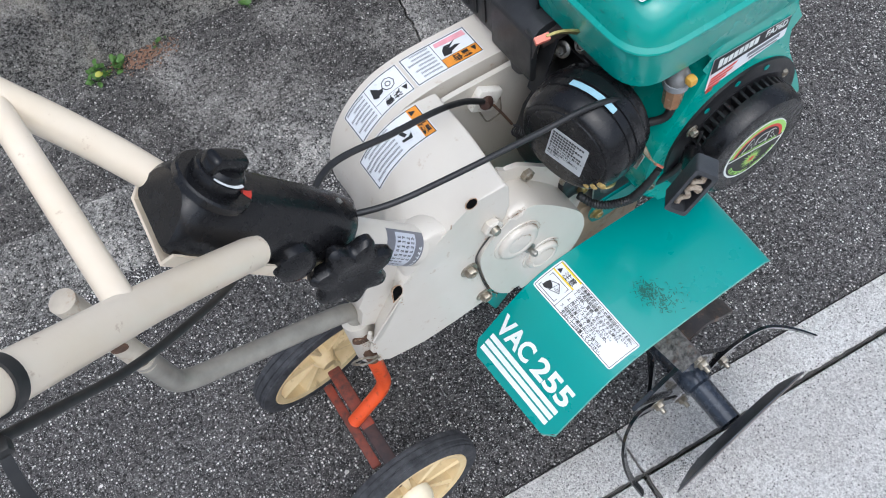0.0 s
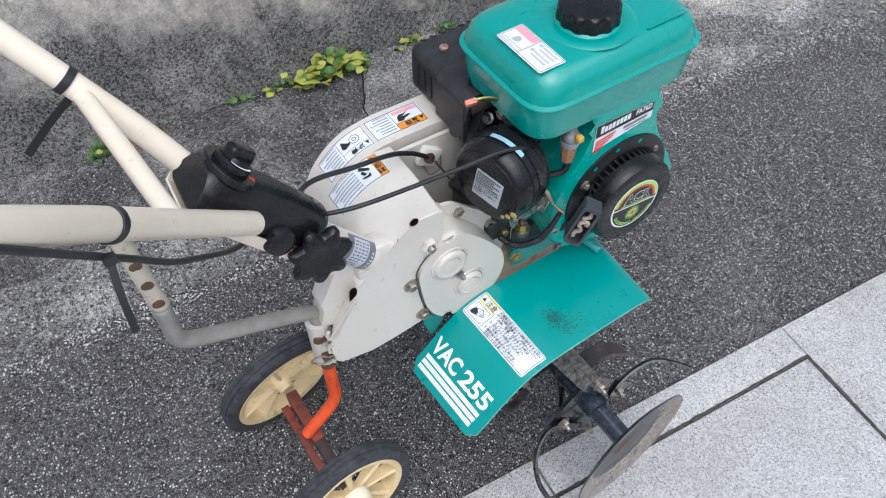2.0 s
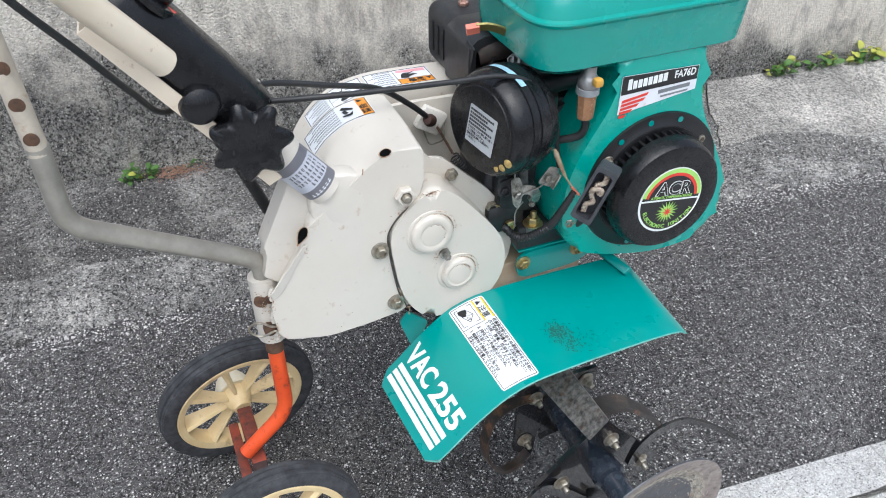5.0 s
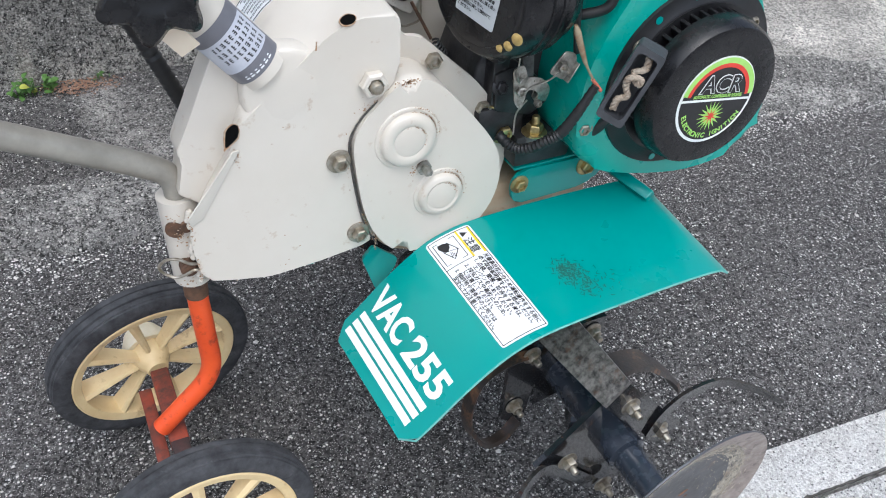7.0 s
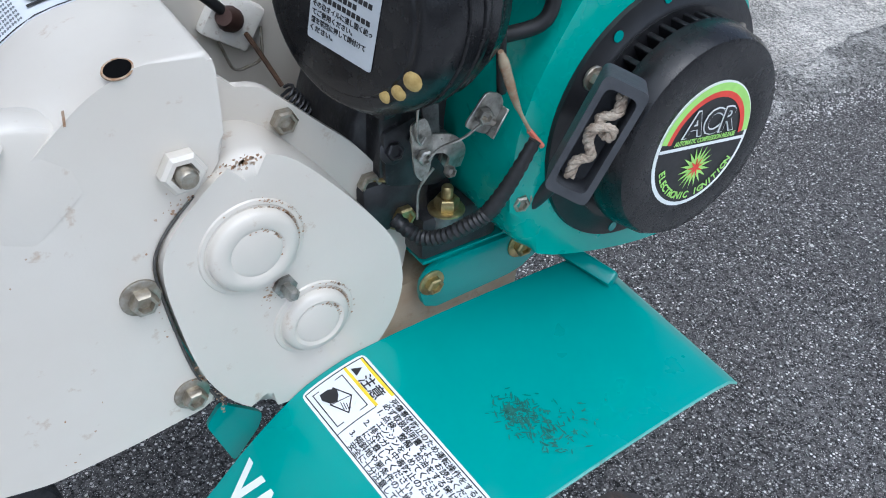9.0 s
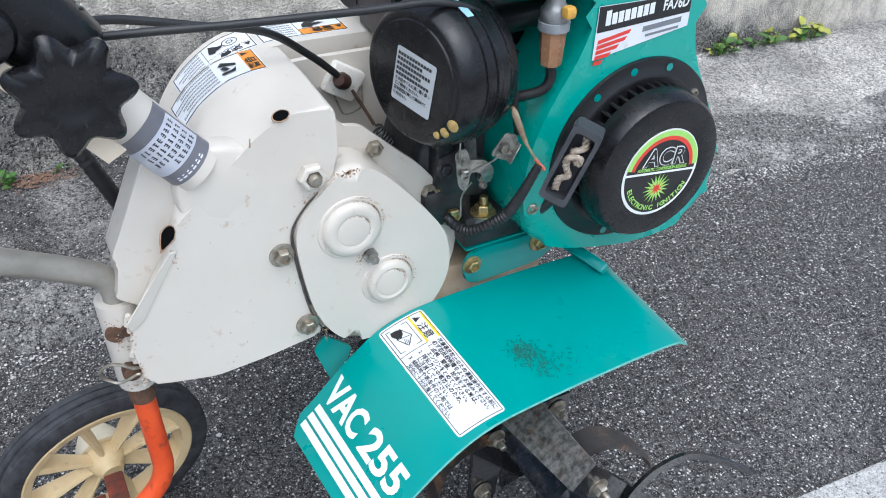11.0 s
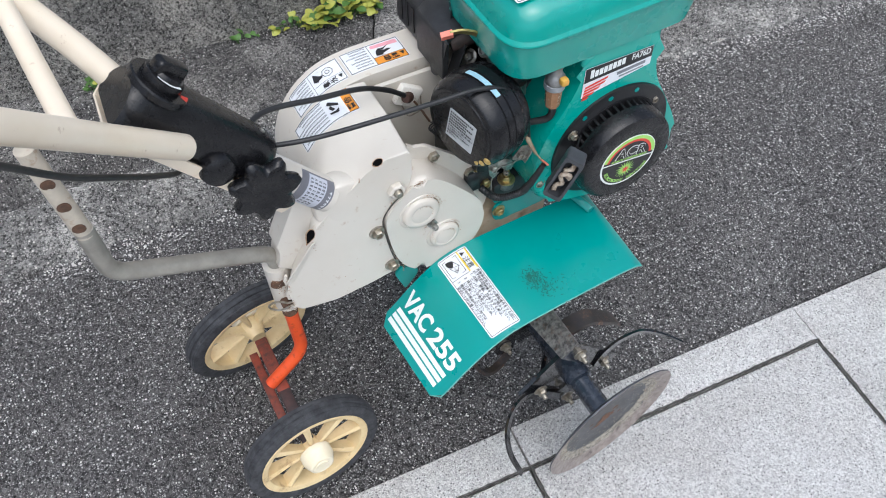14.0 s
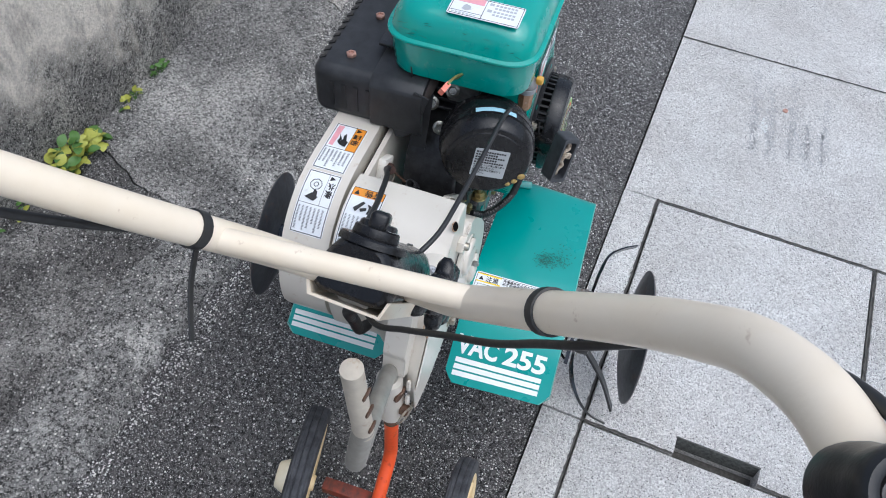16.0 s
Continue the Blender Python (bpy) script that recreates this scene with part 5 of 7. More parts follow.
loop_tine = tine([(-0.059, -0.106, 0.203), (-0.092, -0.108, 0.204), (-0.118, -0.110, 0.190), (-0.129, -0.112, 0.158), (-0.127, -0.114, 0.124), (-0.108, -0.116, 0.093), (-0.084, -0.112, 0.088), (-0.064, -0.108, 0.102)], 0.016, up=(0, 1, 0.1), tip=0.9, label="looped rusty steel tine")
loop_tine.data.materials[0] = RUSTYTINE
tine_set(0.21, 0.045, 20)
tine_set(0.10, 0.030, 65)
for p in ((-0.0100, -0.2093, 0.2110), (0.0395, -0.2093, 0.1510), (-0.0745, -0.2115, 0.1640), (-0.0195, -0.2115, 0.0945), (-0.059, -0.1090, 0.203), (-0.067, -0.1040, 0.122), (0.018, -0.1040, 0.203)):
    hex_bolt("bolt", p, (0, -1, 0), 0.0066, tiller, True, ZINC, 0.007, stud=True)


MUDRING = surf("dried mud", (0.62, 0.57, 0.48), (0.34, 0.31, 0.265), 160, 0.7, stain=(0.11, 0.108, 0.108), stain_amount=0.75, stain_scale=110)
RIMRUST = surf("brown worn rim", (0.27, 0.225, 0.205), (0.42, 0.37, 0.335), 90, 0.42, metal=0.4, bump=0.15, stain=(0.07, 0.05, 0.045), stain_amount=0.3, stain_scale=60)
DISCM = surf("dark grey worn disc", (0.105, 0.11, 0.12), (0.06, 0.062, 0.068), 40, 0.40, metal=0.35, bump=0.1, stain=(0.17, 0.09, 0.05), stain_amount=0.15, stain_scale=18)


DISCRUST = surf("orange brown rust", (0.23, 0.125, 0.075), (0.14, 0.075, 0.05), 120, 0.85, bump=0.3)


def side_disc(y, out, centre, axis):
    d = part("side_disc", lathe([(0, 0.0035), (0.020, 0.0035), (0.060, 0.004), (0.085, 0.006), (0.106, 0.0115), (0.1205, 0.0165), (0.1212, 0.0150), (0.106, 0.0098), (0.085, 0.0042), (0.060, 0.0022), (0, 0.0018)], (RX, y, RZ - 0.010), (0, out, 0), 64), DISCM, tiller, "dished black steel side disc, scraped and rusty")
    bm = bmesh.new()
    rnd = random.Random(8)
    m = basis((RX, y, RZ - 0.010), (0, out, 0))
    for k in range(1700):
        a, r = rnd.uniform(0, 6.283), rnd.gauss(0.0880, 0.0068) if k < 1300 else rnd.uniform(0.035, 0.09)
        h = 0.0042 + max(0.0, r - 0.060) * 0.1 + max(0.0, r - 0.085) * 0.19 + 0.0004
        ln, wd = rnd.uniform(0.01, 0.07) * (1 if k < 1300 else 0.5), rnd.uniform(0.0002, 0.0008)
        bm.faces.new([bm.verts.new(m @ Vector(((r + s) * math.cos(a + t), (r + s) * math.sin(a + t), h + s * 0.15))) for t, s in ((-ln, 0), (0, -wd), (ln, 0), (0, wd))])
    part("mud_ring", lathe([(0.080, 0.0055), (0.089, 0.0072), (0.0985, 0.0098), (0.0985, 0.0101), (0.089, 0.0075), (0.080, 0.0058), (0.080, 0.0055)], (RX, y, RZ - 0.010), (0, out, 0), 64), MUDRING, d, "blotchy ring of dried mud")
    part("scratched_band", bm, SCUFF, d, "ring of dried mud and scratches")
    part("rusty_rim", lathe([(0.097, 0.0092), (0.106, 0.0119), (0.1207, 0.0169), (0.1209, 0.0174), (0.106, 0.0124), (0.097, 0.0097), (0.097, 0.0092)], (RX, y, RZ - 0.010), (0, out, 0), 64), RIMRUST, d, "rusty worn rim")
    bm = bmesh.new()
    rnd = random.Random(3)
    for k in range(46):
        a, r = rnd.uniform(0, 6.3), abs(rnd.gauss(0, 0.012))
        s = rnd.uniform(0.003, 0.009)
        q = basis((RX, y, RZ - 0.010), (0, out, 0)) @ Vector((r * 1.6 * math.cos(a), r * 0.9 * math.sin(a), 0.0043))
        bm.faces.new([bm.verts.new(q + Vector((s * math.cos(t) * rnd.uniform(0.6, 1.2), out * 0.0002 * k / 46, s * 0.6 * math.sin(t) * rnd.uniform(0.6, 1.2)))) for t in (0, 1, 2, 3, 4, 5)])
    part("rust_patch", bm, DISCRUST, d, "patch of rust")
    for ob in (d, *d.children):
        ob.data.transform(Matrix.Translation(centre) @ Vector((0, out, 0)).rotation_difference(Vector(axis)).to_matrix().to_4x4() @ Matrix.Scale(0.923, 4) @ Matrix.Translation((-RX, -y, 0.010 - RZ)))
    return d


side_disc(-0.2696, -1, (-0.0102, -0.2843, 0.1504), (0.1145, -1, -0.040))
side_disc(0.352, 1, (RX, 0.338, 0.1450), (-0.1, 1, 0.06))

# -- engine block and clutter between the covers --
part("crankcase", prism(round2([(-0.085, 0.39), (-0.03, 0.37), (0.10, 0.37), (0.15, 0.42), (0.14, 0.53), (0.06, 0.56), (-0.04, 0.53), (-0.085, 0.47)], 0.015, 3), 0.012, 0.086, 0.004, 2, True), DARKALLOY, tiller, "oily dark cast-alloy crankcase")
part("base_lug", block(-0.048, 0.015, -0.016, 0.03, 0.3695, 0.404, 0.004), DARKALLOY, tiller)
part("dark_bracket", block(-0.073, -0.056, -0.003, 0.03, 0.435, 0.505, 0.003), DARKALLOY, tiller)
hex_bolt("screw", (-0.0650, -0.0040, 0.456), (0, -1, 0.3), 0.0055, tiller, True, DARKALLOY, 0.005)
LM = catmull([(-0.069, -0.014, 0.413), (-0.059, -0.028, 0.404), (-0.05, -0.042, 0.41), (-0.041, -0.054, 0.423), (-0.033, -0.061, 0.433), (-0.026, -0.065, 0.447), (-0.019, -0.068, 0.463), (-0.01, -0.069, 0.48)], 9)
part("loom", tube(LM, 0.0054, 12, scale=[(1.0 if i % 2 else 0.84) if i < 38 else 0.98 - 0.012 * (i - 38) + 0.07 * math.sin(i * 2.3) for i in range(len(LM))]), CABLE, tiller, "black corrugated wiring loom")
part("cylinder", block(-0.01, 0.11, 0.03, 0.13, 0.52, 0.645, 0.006), DARKALLOY, tiller, "dark finned cylinder")
for k in range(7):
    part("cooling_fin", block(-0.022, 0.122, 0.02, 0.142, 0.53 + 0.016 * k, 0.535 + 0.016 * k, 0.001, 1), DARKALLOY, tiller)
for p in ((-0.04, 0.035, 0.60), (-0.045, 0.06, 0.575), (-0.03, 0.02, 0.565), (-0.055, 0.045, 0.545)):
    hex_bolt("bolt", p, (-0.8, -0.3, 0.5), 0.0058, tiller, True, STEELBIT, 0.006)
part("carburettor", block(-0.035, 0.012, 0.0, 0.045, 0.575, 0.628, 0.006), ALLOY, tiller, "grey carburettor body")
part("carburettor_bowl", lathe([(0, -0.02), (0.012, -0.019), (0.0155, -0.012), (0.0155, 0.01), (0, 0.01)], (-0.018, 0.0, 0.562), (0, 0, 1), 20), STEELBIT, tiller)
part("intake_pipe", tube([(-0.06, -0.008, 0.585), (0.03, -0.005, 0.590)], 0.012, 16), PLASTIC, tiller)
part("choke_lever", sweep(catmull([(-0.092, 0.030, 0.650), (-0.075, 0.026, 0.649), (-0.055, 0.018, 0.640), (-0.040, 0.006, 0.622), (-0.022, 0.004, 0.610)], 6), rect(0.012, 0.0025), up=(0, -0.6, 0.8)), CHROMATE, tiller, "yellow chromate choke lever")
part("lever_cap", sweep([(-0.1015, 0.0322, 0.6473), (-0.088, 0.0285, 0.6495)], rect(0.0105, 0.0065), up=(0, -0.5, 0.85)), PINK, tiller, "salmon plastic lever cap")
for p, r in (((-0.052, 0.03, 0.655), 0.004), ((-0.04, 0.05, 0.656), 0.005), ((-0.03, 0.022, 0.640), 0.0045), ((-0.012, 0.004, 0.632), 0.0045), ((-0.02, 0.03, 0.652), 0.005)):
    hex_bolt("screw", p, (-0.5, -0.4, 0.75), r, tiller, False, STEELBIT, 0.006)
part("link_rod", tube(catmull([(-0.06, 0.05, 0.648), (-0.03, 0.03, 0.652), (0.0, 0.0, 0.635)], 5), 0.0016, 8), STEELBIT, tiller)
# fuel cock, bowl and hose
part("fuel_cock", lathe([(0, 0.0), (0.0105, 0.0), (0.0118, 0.004), (0.0118, 0.013), (0.0095, 0.016), (0.0075, 0.019), (0.0075, 0.028), (0, 0.028)], (0.004, -0.052, 0.596), (0, 0, 1), 20), ALLOY, tiller, "grey die-cast fuel cock")
part("cock_ring", lathe([(0.0100, -0.004), (0.0128, -0.003), (0.0128, 0.004), (0.0100, 0.005)], (0.004, -0.052, 0.596), (0, 0, 1), 20), CLEARGREY, tiller, "clear ring of the strainer")
part("cock_lever", block(0.001, 0.011, -0.072, -0.062, 0.606, 0.616, 0.003), BRASSY, tiller, "yellow cock lever")
part("fuel_bowl", lathe([(0, -0.03), (0.0085, -0.03), (0.0095, -0.027), (0.0105, -0.004), (0.0115, 0.0), (0, 0.0)], (0.004, -0.052, 0.593), (0, 0, 1), 8), AMBER, tiller, "amber fuel strainer bowl")
part("fuel_hose", tube(catmull([(0.003, -0.052, 0.566), (0.006, -0.052, 0.552), (0.000, -0.050, 0.540), (-0.018, -0.038, 0.532)], 6), 0.0045, 12), CABLE, tiller, "black fuel hose")
# governor links, plates and springs under the air cleaner
part("governor_plate", prism(round2([(-0.073, 0.491), (-0.063, 0.494), (-0.057, 0.479), (-0.058, 0.460), (-0.062, 0.449), (-0.069, 0.457)], 0.004, 2), -0.0360, -0.0345), STEELBIT, tiller, "bare stamped steel plate")
CLAMPM = Matrix.Translation((-0.031, -0.049, 0.494)) @ pose(0, 0, 0, 0, 30, 0)
clamp = part("cable_clamp", prism(round2([(-0.011, -0.012), (0.008, -0.012), (0.010, 0.006), (0.004, 0.013), (-0.008, 0.011)], 0.004, 3), -0.0008, 0.0008, 0.0003, 1), STEELBIT, tiller, "small stamped cable clamp")
clamp.data.transform(CLAMPM)
part("clamp_lip", block(0.0085, 0.0100, -0.006, 0.006, -0.012, 0.007, 0.0005, 1, CLAMPM), STEELBIT, clamp)
part("clamp_bar", block(-0.0065, 0.0065, -0.0050, -0.0010, -0.0055, -0.0015, 0.0008, 1, CLAMPM), ZINC, clamp, "bar pressing the cable down")
hex_bolt("screw", (-0.0345, -0.0500, 0.4945), (-0.2, -1, 0.1), 0.0048, tiller, False, STEELBIT, 0.006)
part("governor_arm", sweep(catmull([(-0.056, -0.033, 0.473), (-0.047, -0.036, 0.472), (-0.040, -0.036, 0.464), (-0.041, -0.034, 0.453)], 5), rect(0.012, 0.0018), up=(0.3, 0, 0.9)), STEELBIT, tiller)
part("governor_wire", tube(catmull([(-0.0355, -0.054, 0.4925), (-0.046, -0.049, 0.482), (-0.056, -0.042, 0.475), (-0.063, -0.040, 0.468)], 6), 0.0009, 7), STEELBIT, tiller)
part("governor_wire", tube(catmull([(-0.056, -0.036, 0.458), (-0.060, -0.034, 0.451), (-0.062, -0.030, 0.440), (-0.062, -0.030, 0.420)], 6), 0.0009, 7), STEELBIT, tiller)
hex_bolt("bolt", (-0.0640, -0.0365, 0.469), (0, -1, 0), 0.0046, tiller, False, STEELBIT, 0.004)
hex_bolt("nut", (-0.027, -0.012, 0.404), (0, 0, 1), 0.0078, tiller, True, YELLOWZINC, 0.008, stud=True)
hex_bolt("nut", (-0.066, 0.006, 0.435), (0, 0, 1), 0.0072, tiller, True, YELLOWZINC, 0.007)
hex_bolt("bolt", (-0.056, -0.002, 0.405), (0, -1, 0), 0.0075, tiller, True, YELLOWZINC, 0.006)
part("case_ledge", block(-0.085, -0.035, -0.004, 0.03, 0.395, 0.434, 0.004), DARKALLOY, tiller)


# castings, studs and a torn gasket round the base of the cylinder
part("casting_rib", prism(round2([(-0.070, 0.432), (-0.030, 0.420), (-0.012, 0.432), (-0.022, 0.456), (-0.048, 0.476), (-0.072, 0.470)], 0.004, 2), -0.006, 0.010, 0.002, 2), DARKALLOY, tiller, "oily dark alloy casting")
part("mount_ear", lathe([(0, 0), (0.0115, 0), (0.0125, 0.002), (0.0125, 0.012), (0, 0.012)], (-0.027, -0.010, 0.391), (0, 0, 1), 20), ALLOY, tiller)
for p, ax, r in (((-0.076, -0.004, 0.492), (0, -0.3, 1), 0.0062), ((-0.052, -0.008, 0.462), (0, -1, 0.2), 0.0034), ((-0.046, -0.0365, 0.4535), (0, -1, 0.2), 0.0034), ((-0.030, -0.008, 0.442), (0, -1, 0.2), 0.0032)):
    hex_bolt("screw", p, ax, r, tiller, r > 0.005, STEELBIT if r < 0.005 else YELLOWZINC, 0.005, stud=r > 0.005)
part("governor_tab", flat([(-0.046, -0.030, 0.470), (-0.034, -0.031, 0.468), (-0.032, -0.031, 0.454), (-0.040, -0.030, 0.446), (-0.047, -0.030, 0.456)], 0.0015, 0.0004), STEELBIT, tiller, "small stamped tab with a hole")
part("governor_tab", flat([(-0.058, -0.020, 0.512), (-0.046, -0.020, 0.509), (-0.042, -0.020, 0.470), (-0.052, -0.020, 0.466)], 0.0015, 0.0004), ALLOY, tiller, "stamped backing strip")
part("return_wire", tube(catmull([(-0.069, -0.037, 0.502), (-0.070, -0.038, 0.486), (-0.067, -0.038, 0.478), (-0.064, -0.038, 0.482)], 6), 0.0008, 7), STEELBIT, tiller)


def coil(p0, p1, r, turns, wire, parent, material):
    a, b = Vector(p0), Vector(p1)
    m = basis(a, b - a)
    ln = (b - a).length
    pts = [m @ Vector((r * math.cos(2 * math.pi * turns * i / (turns * 10)), r * math.sin(2 * math.pi * turns * i / (turns * 10)), ln * i / (turns * 10))) for i in range(turns * 10 + 1)]
    return part("spring", tube(pts, wire, 6), material, parent, "coiled steel spring")


coil((-0.098, 0.070, 0.470), (-0.070, 0.060, 0.430), 0.0062, 14, 0.0011, tiller, DARKALLOY)
# wire loom
part("tape_wrap", tube(catmull([(0.004, -0.049, 0.416), (0.013, -0.059, 0.432), (0.020, -0.066, 0.446), (0.026, -0.070, 0.462)], 6), 0.0062, 12, scale=[1.1 - 0.035 * i for i in range(19)]), CABLE, tiller, "black tape round the wires")
part("wire", tube(catmull([(0.024, -0.070, 0.458), (0.032, -0.074, 0.48), (0.040, -0.072, 0.51)], 6), 0.0014, 8), CABLE, tiller)
part("wire_joint", tube(catmull([(-0.036, -0.062, 0.537), (-0.030, -0.062, 0.523), (-0.020, -0.062, 0.501), (-0.009, -0.064, 0.482)], 6), 0.0024, 10, scale=[0.7, 0.9, 1.2, 1.3, 1.3, 1.3, 1.2, 1.2, 1.2, 1.1, 1, 0.9, 0.8, 0.6, 0.5, 0.5, 0.5, 0.5, 0.5]), surf("translucent joint sleeve", (0.40, 0.34, 0.23), (0.30, 0.16, 0.09), 120, 0.25), tiller, "clear wire joint sleeve")
part("wire_end", tube([(-0.0105, -0.0635, 0.484), (-0.001, -0.066, 0.472)], 0.0017, 8), PINK, tiller)

# -- air cleaner --
AX = Vector((-0.955, -0.285, 0.06)).normalized()
AC = Vector((-0.061, -0.020, 0.564))
air = part("air_cleaner", lathe([(0, -0.012), (0.050, -0.012), (0.0555, -0.006), (0.0565, 0.004), (0.0590, 0.006), (0.0600, 0.010), (0.0590, 0.014), (0.0605, 0.018), (0.0606, 0.0220), (0.0592, 0.0226), (0.0592, 0.0240), (0.0604, 0.0246), (0.0598, 0.0325), (0.0582, 0.0331), (0.0581, 0.0345), (0.0590, 0.0351), (0.0583, 0.0405), (0.0565, 0.0470), (0.0535, 0.0510), (0.0520, 0.0535), (0.0500, 0.0545), (0.0455, 0.0545), (0.0445, 0.0556), (0.0400, 0.0562), (0, 0.0565)], AC, AX, 48), GLOSSBLACK, tiller, "round black plastic air cleaner")
AM = basis(AC, AX, (0, 0, 1))
part("clip", block(-0.012, 0.012, -0.065, -0.055, 0.022, 0.034, 0.003, 2, AM), GLOSSBLACK, air)
acl = AM @ pose(0, 0, 0, 0, 0, -8)
part("printed_label", shift(card(0.043, 0.045, 0.002), lambda a, b, h: acl @ Vector((a - 0.018, b - 0.024, 0.0568 + h))), surf("silver label film", (0.46, 0.48, 0.49), (0.40, 0.42, 0.43), 60, 0.4), air, "silver-grey label with small print")
acm = acl @ Matrix.Translation((-0.018, -0.024, 0.0568))
rnd = random.Random(6)
for k, s in enumerate(("", "", "", "", "", "その後オイルに浸し固く絞っ", "てご使用ください。", "蓋を確実に押して締付けて", "ください。")):
    y = 0.0385 - 0.0042 * k
    if s:
        bm = letters(s, 0.0034, width=0.0030 * len(s), z=0.0005, fat=0.00006)
    else:
        bm = bars([(0.0031 * i, 0, 0.0024, 0.0026) for i in range(12 if k % 2 == 0 else 9)], 0.0005)
    part("print_line", shift(bm, lambda a, b, h, y=y: acm @ Vector((a + 0.0018, b + y, h))), INK, air)
for dx, dy, s in ((0.0450, -0.0240, 0.0044), (0.0370, -0.0325, 0.0036), (0.0290, -0.0375, 0.0032)):
    part("foam_port", lathe([(s * 1.15, 0.0), (s * 1.15, 0.0006), (s, 0.0010), (s * 0.4, 0.0022), (0, 0.0025)], AM @ Vector((dx, dy, 0.0538)), AM.to_3x3() @ Vector((dx * 4, dy * 4, 1)), 14), FOAM, air, "yellow foam showing through a port")
part("blue_sticker", shift(card(0.05, 0.0085, 0.001, cuts=4), lambda a, b, h: AM @ Vector(((0.0606 + h) * math.sin((a - 0.018) / 0.0585), (0.0606 + h) * math.cos((a - 0.018) / 0.0585), 0.0250 + b * 0.85))), LIGHTBLUE, air, "narrow light blue sticker")

# -- green blower housing with nameplate --
HOUSE = [(0.043, 0.628), (0.146, 0.630), (0.150, 0.590), (0.159, 0.548), (0.1825, 0.503), (0.204, 0.463), (0.2205, 0.42), (0.217, 0.386), (0.195, 0.360), (0.15, 0.351), (0.100, 0.355), (0.030, 0.374), (-0.004, 0.398), (-0.015, 0.440), (-0.011, 0.488), (0.006, 0.528), (0.028, 0.565), (0.041, 0.600)]
housing = part("blower_housing", prism(smooth2(HOUSE, 3), -0.0585, 0.020, 0.015, 6), HOUSEGREEN, tiller, "green steel blower housing")
part("housing_foot", block(0.015, 0.200, -0.008, 0.02, 0.352, 0.366, 0.003), GREEN, tiller)
hex_bolt("bolt", (-0.0035, -0.0545, 0.4285), (-0.35, -1, 0), 0.0055, housing, True, ZINC, 0.005)
NP = lambda a, b, h: Vector((0.0408 + a * 0.895, -0.0588 - 0.0004 - h, 0.5575 + b))
part("nameplate", shift(poly([(0.000, 0.008), (0.112, 0.022), (0.112, 0.051), (0.001, 0.054)], 0.0003), lambda a, b, h: NP(a, b - 0.004, h)), PAPER, housing)
part("nameplate_band", shift(poly([(0.0015, 0.0315), (0.1115, 0.0345), (0.1115, 0.0505), (0.0015, 0.0535)], 0.0006), lambda a, b, h: NP(a, b - 0.004, h)), INK, housing, "black band of the nameplate")
part("brand_mark", shift(bars([(0.010 + 0.0072 * i, 0.036, 0.0056, 0.0095 if i else 0.0125) for i in range(8)], 0.001, z=0.0007), lambda a, b, h: NP(a, b - 0.004 + a * 0.055, h)), WHITEPRINT, housing, "white bars on the band")
part("lettering", shift(letters("FA76D", 0.0125, width=0.031, z=0.0009, fat=0.0003), lambda a, b, h: NP(a + 0.077, b + 0.0365, h)), WHITEPRINT, housing)
for k in range(5):
    part("red_stripe", shift(poly([(0.0015 + 0.0006 * k, 0.0035 + 0.0045 * k), (0.040 - 0.004 * k * 0 if k == 4 else 0.010 + 0.0085 * k, 0.0035 + 0.0045 * k + 0.0012 * k), (0.042 if k == 4 else 0.013 + 0.0085 * k, 0.0070 + 0.0045 * k + 0.0012 * k), (0.002 + 0.0006 * k, 0.0070 + 0.0045 * k)], 0.0006), lambda a, b, h: NP(a, b - 0.004, h)), REDINK, housing)
part("small_print", shift(bars([(0.056, 0.0245, 0.046, 0.0045), (0.060, 0.0195, 0.040, 0.002)] , 0.0007), lambda a, b, h: NP(a, b - 0.004 + (a - 0.05) * 0.05, h)), GREYINK, housing, "bars of small dark print")

# -- recoil starter --
RC = Vector((0.1005, 0, 0.4625))
recoil = part("recoil_starter", lathe([(0, 0.030), (0.090, 0.030), (0.0915, 0.034), (0.0900, 0.0405), (0.0775, 0.0425), (0.0765, 0.0435), (0.0740, 0.0440), (0.0740, 0.045), (0, 0.045)], (RC.x, -0.021, RC.z), (0, -1, 0), 64), PLASTIC, tiller, "black plastic recoil starter")
part("slotted_core", lathe([(0, 0), (0.056, 0), (0.056, 0.013), (0, 0.013)], (RC.x, -0.064, RC.z), (0, -1, 0), 40), INK, recoil, "dark inside behind the ribs")
for k in range(44):
    a = 2 * math.pi * k / 44
    if 3.55 < a < 4.25:
        continue
    m = Matrix.Translation((RC.x, -0.064, RC.z)) @ pose(0, 0, 0, 0, -math.degrees(a), 0)
    part("rib", block(0.0545, 0.0705, -0.015, 0.0, -0.0018, 0.0018, 0.0006, 1, m), PLASTIC, recoil)
part("starter_cap", lathe([(0, 0.013), (0.0685, 0.013), (0.0712, 0.014), (0.0716, 0.0165), (0.0702, 0.0230), (0.0690, 0.0315), (0.0662, 0.0355), (0.0615, 0.0368), (0.0470, 0.0370), (0.0450, 0.0364), (0, 0.0364)], (RC.x, -0.0640, RC.z), (0, -1, 0), 64), GLOSSBLACK, recoil, "shallow black starter cap")
for p in ((0.1605, -0.0600, 0.5095), (0.0345, -0.0630, 0.5055)):
    hex_bolt("bolt", p, (0, -1, 0), 0.0048, recoil, True, ZINC, 0.005)
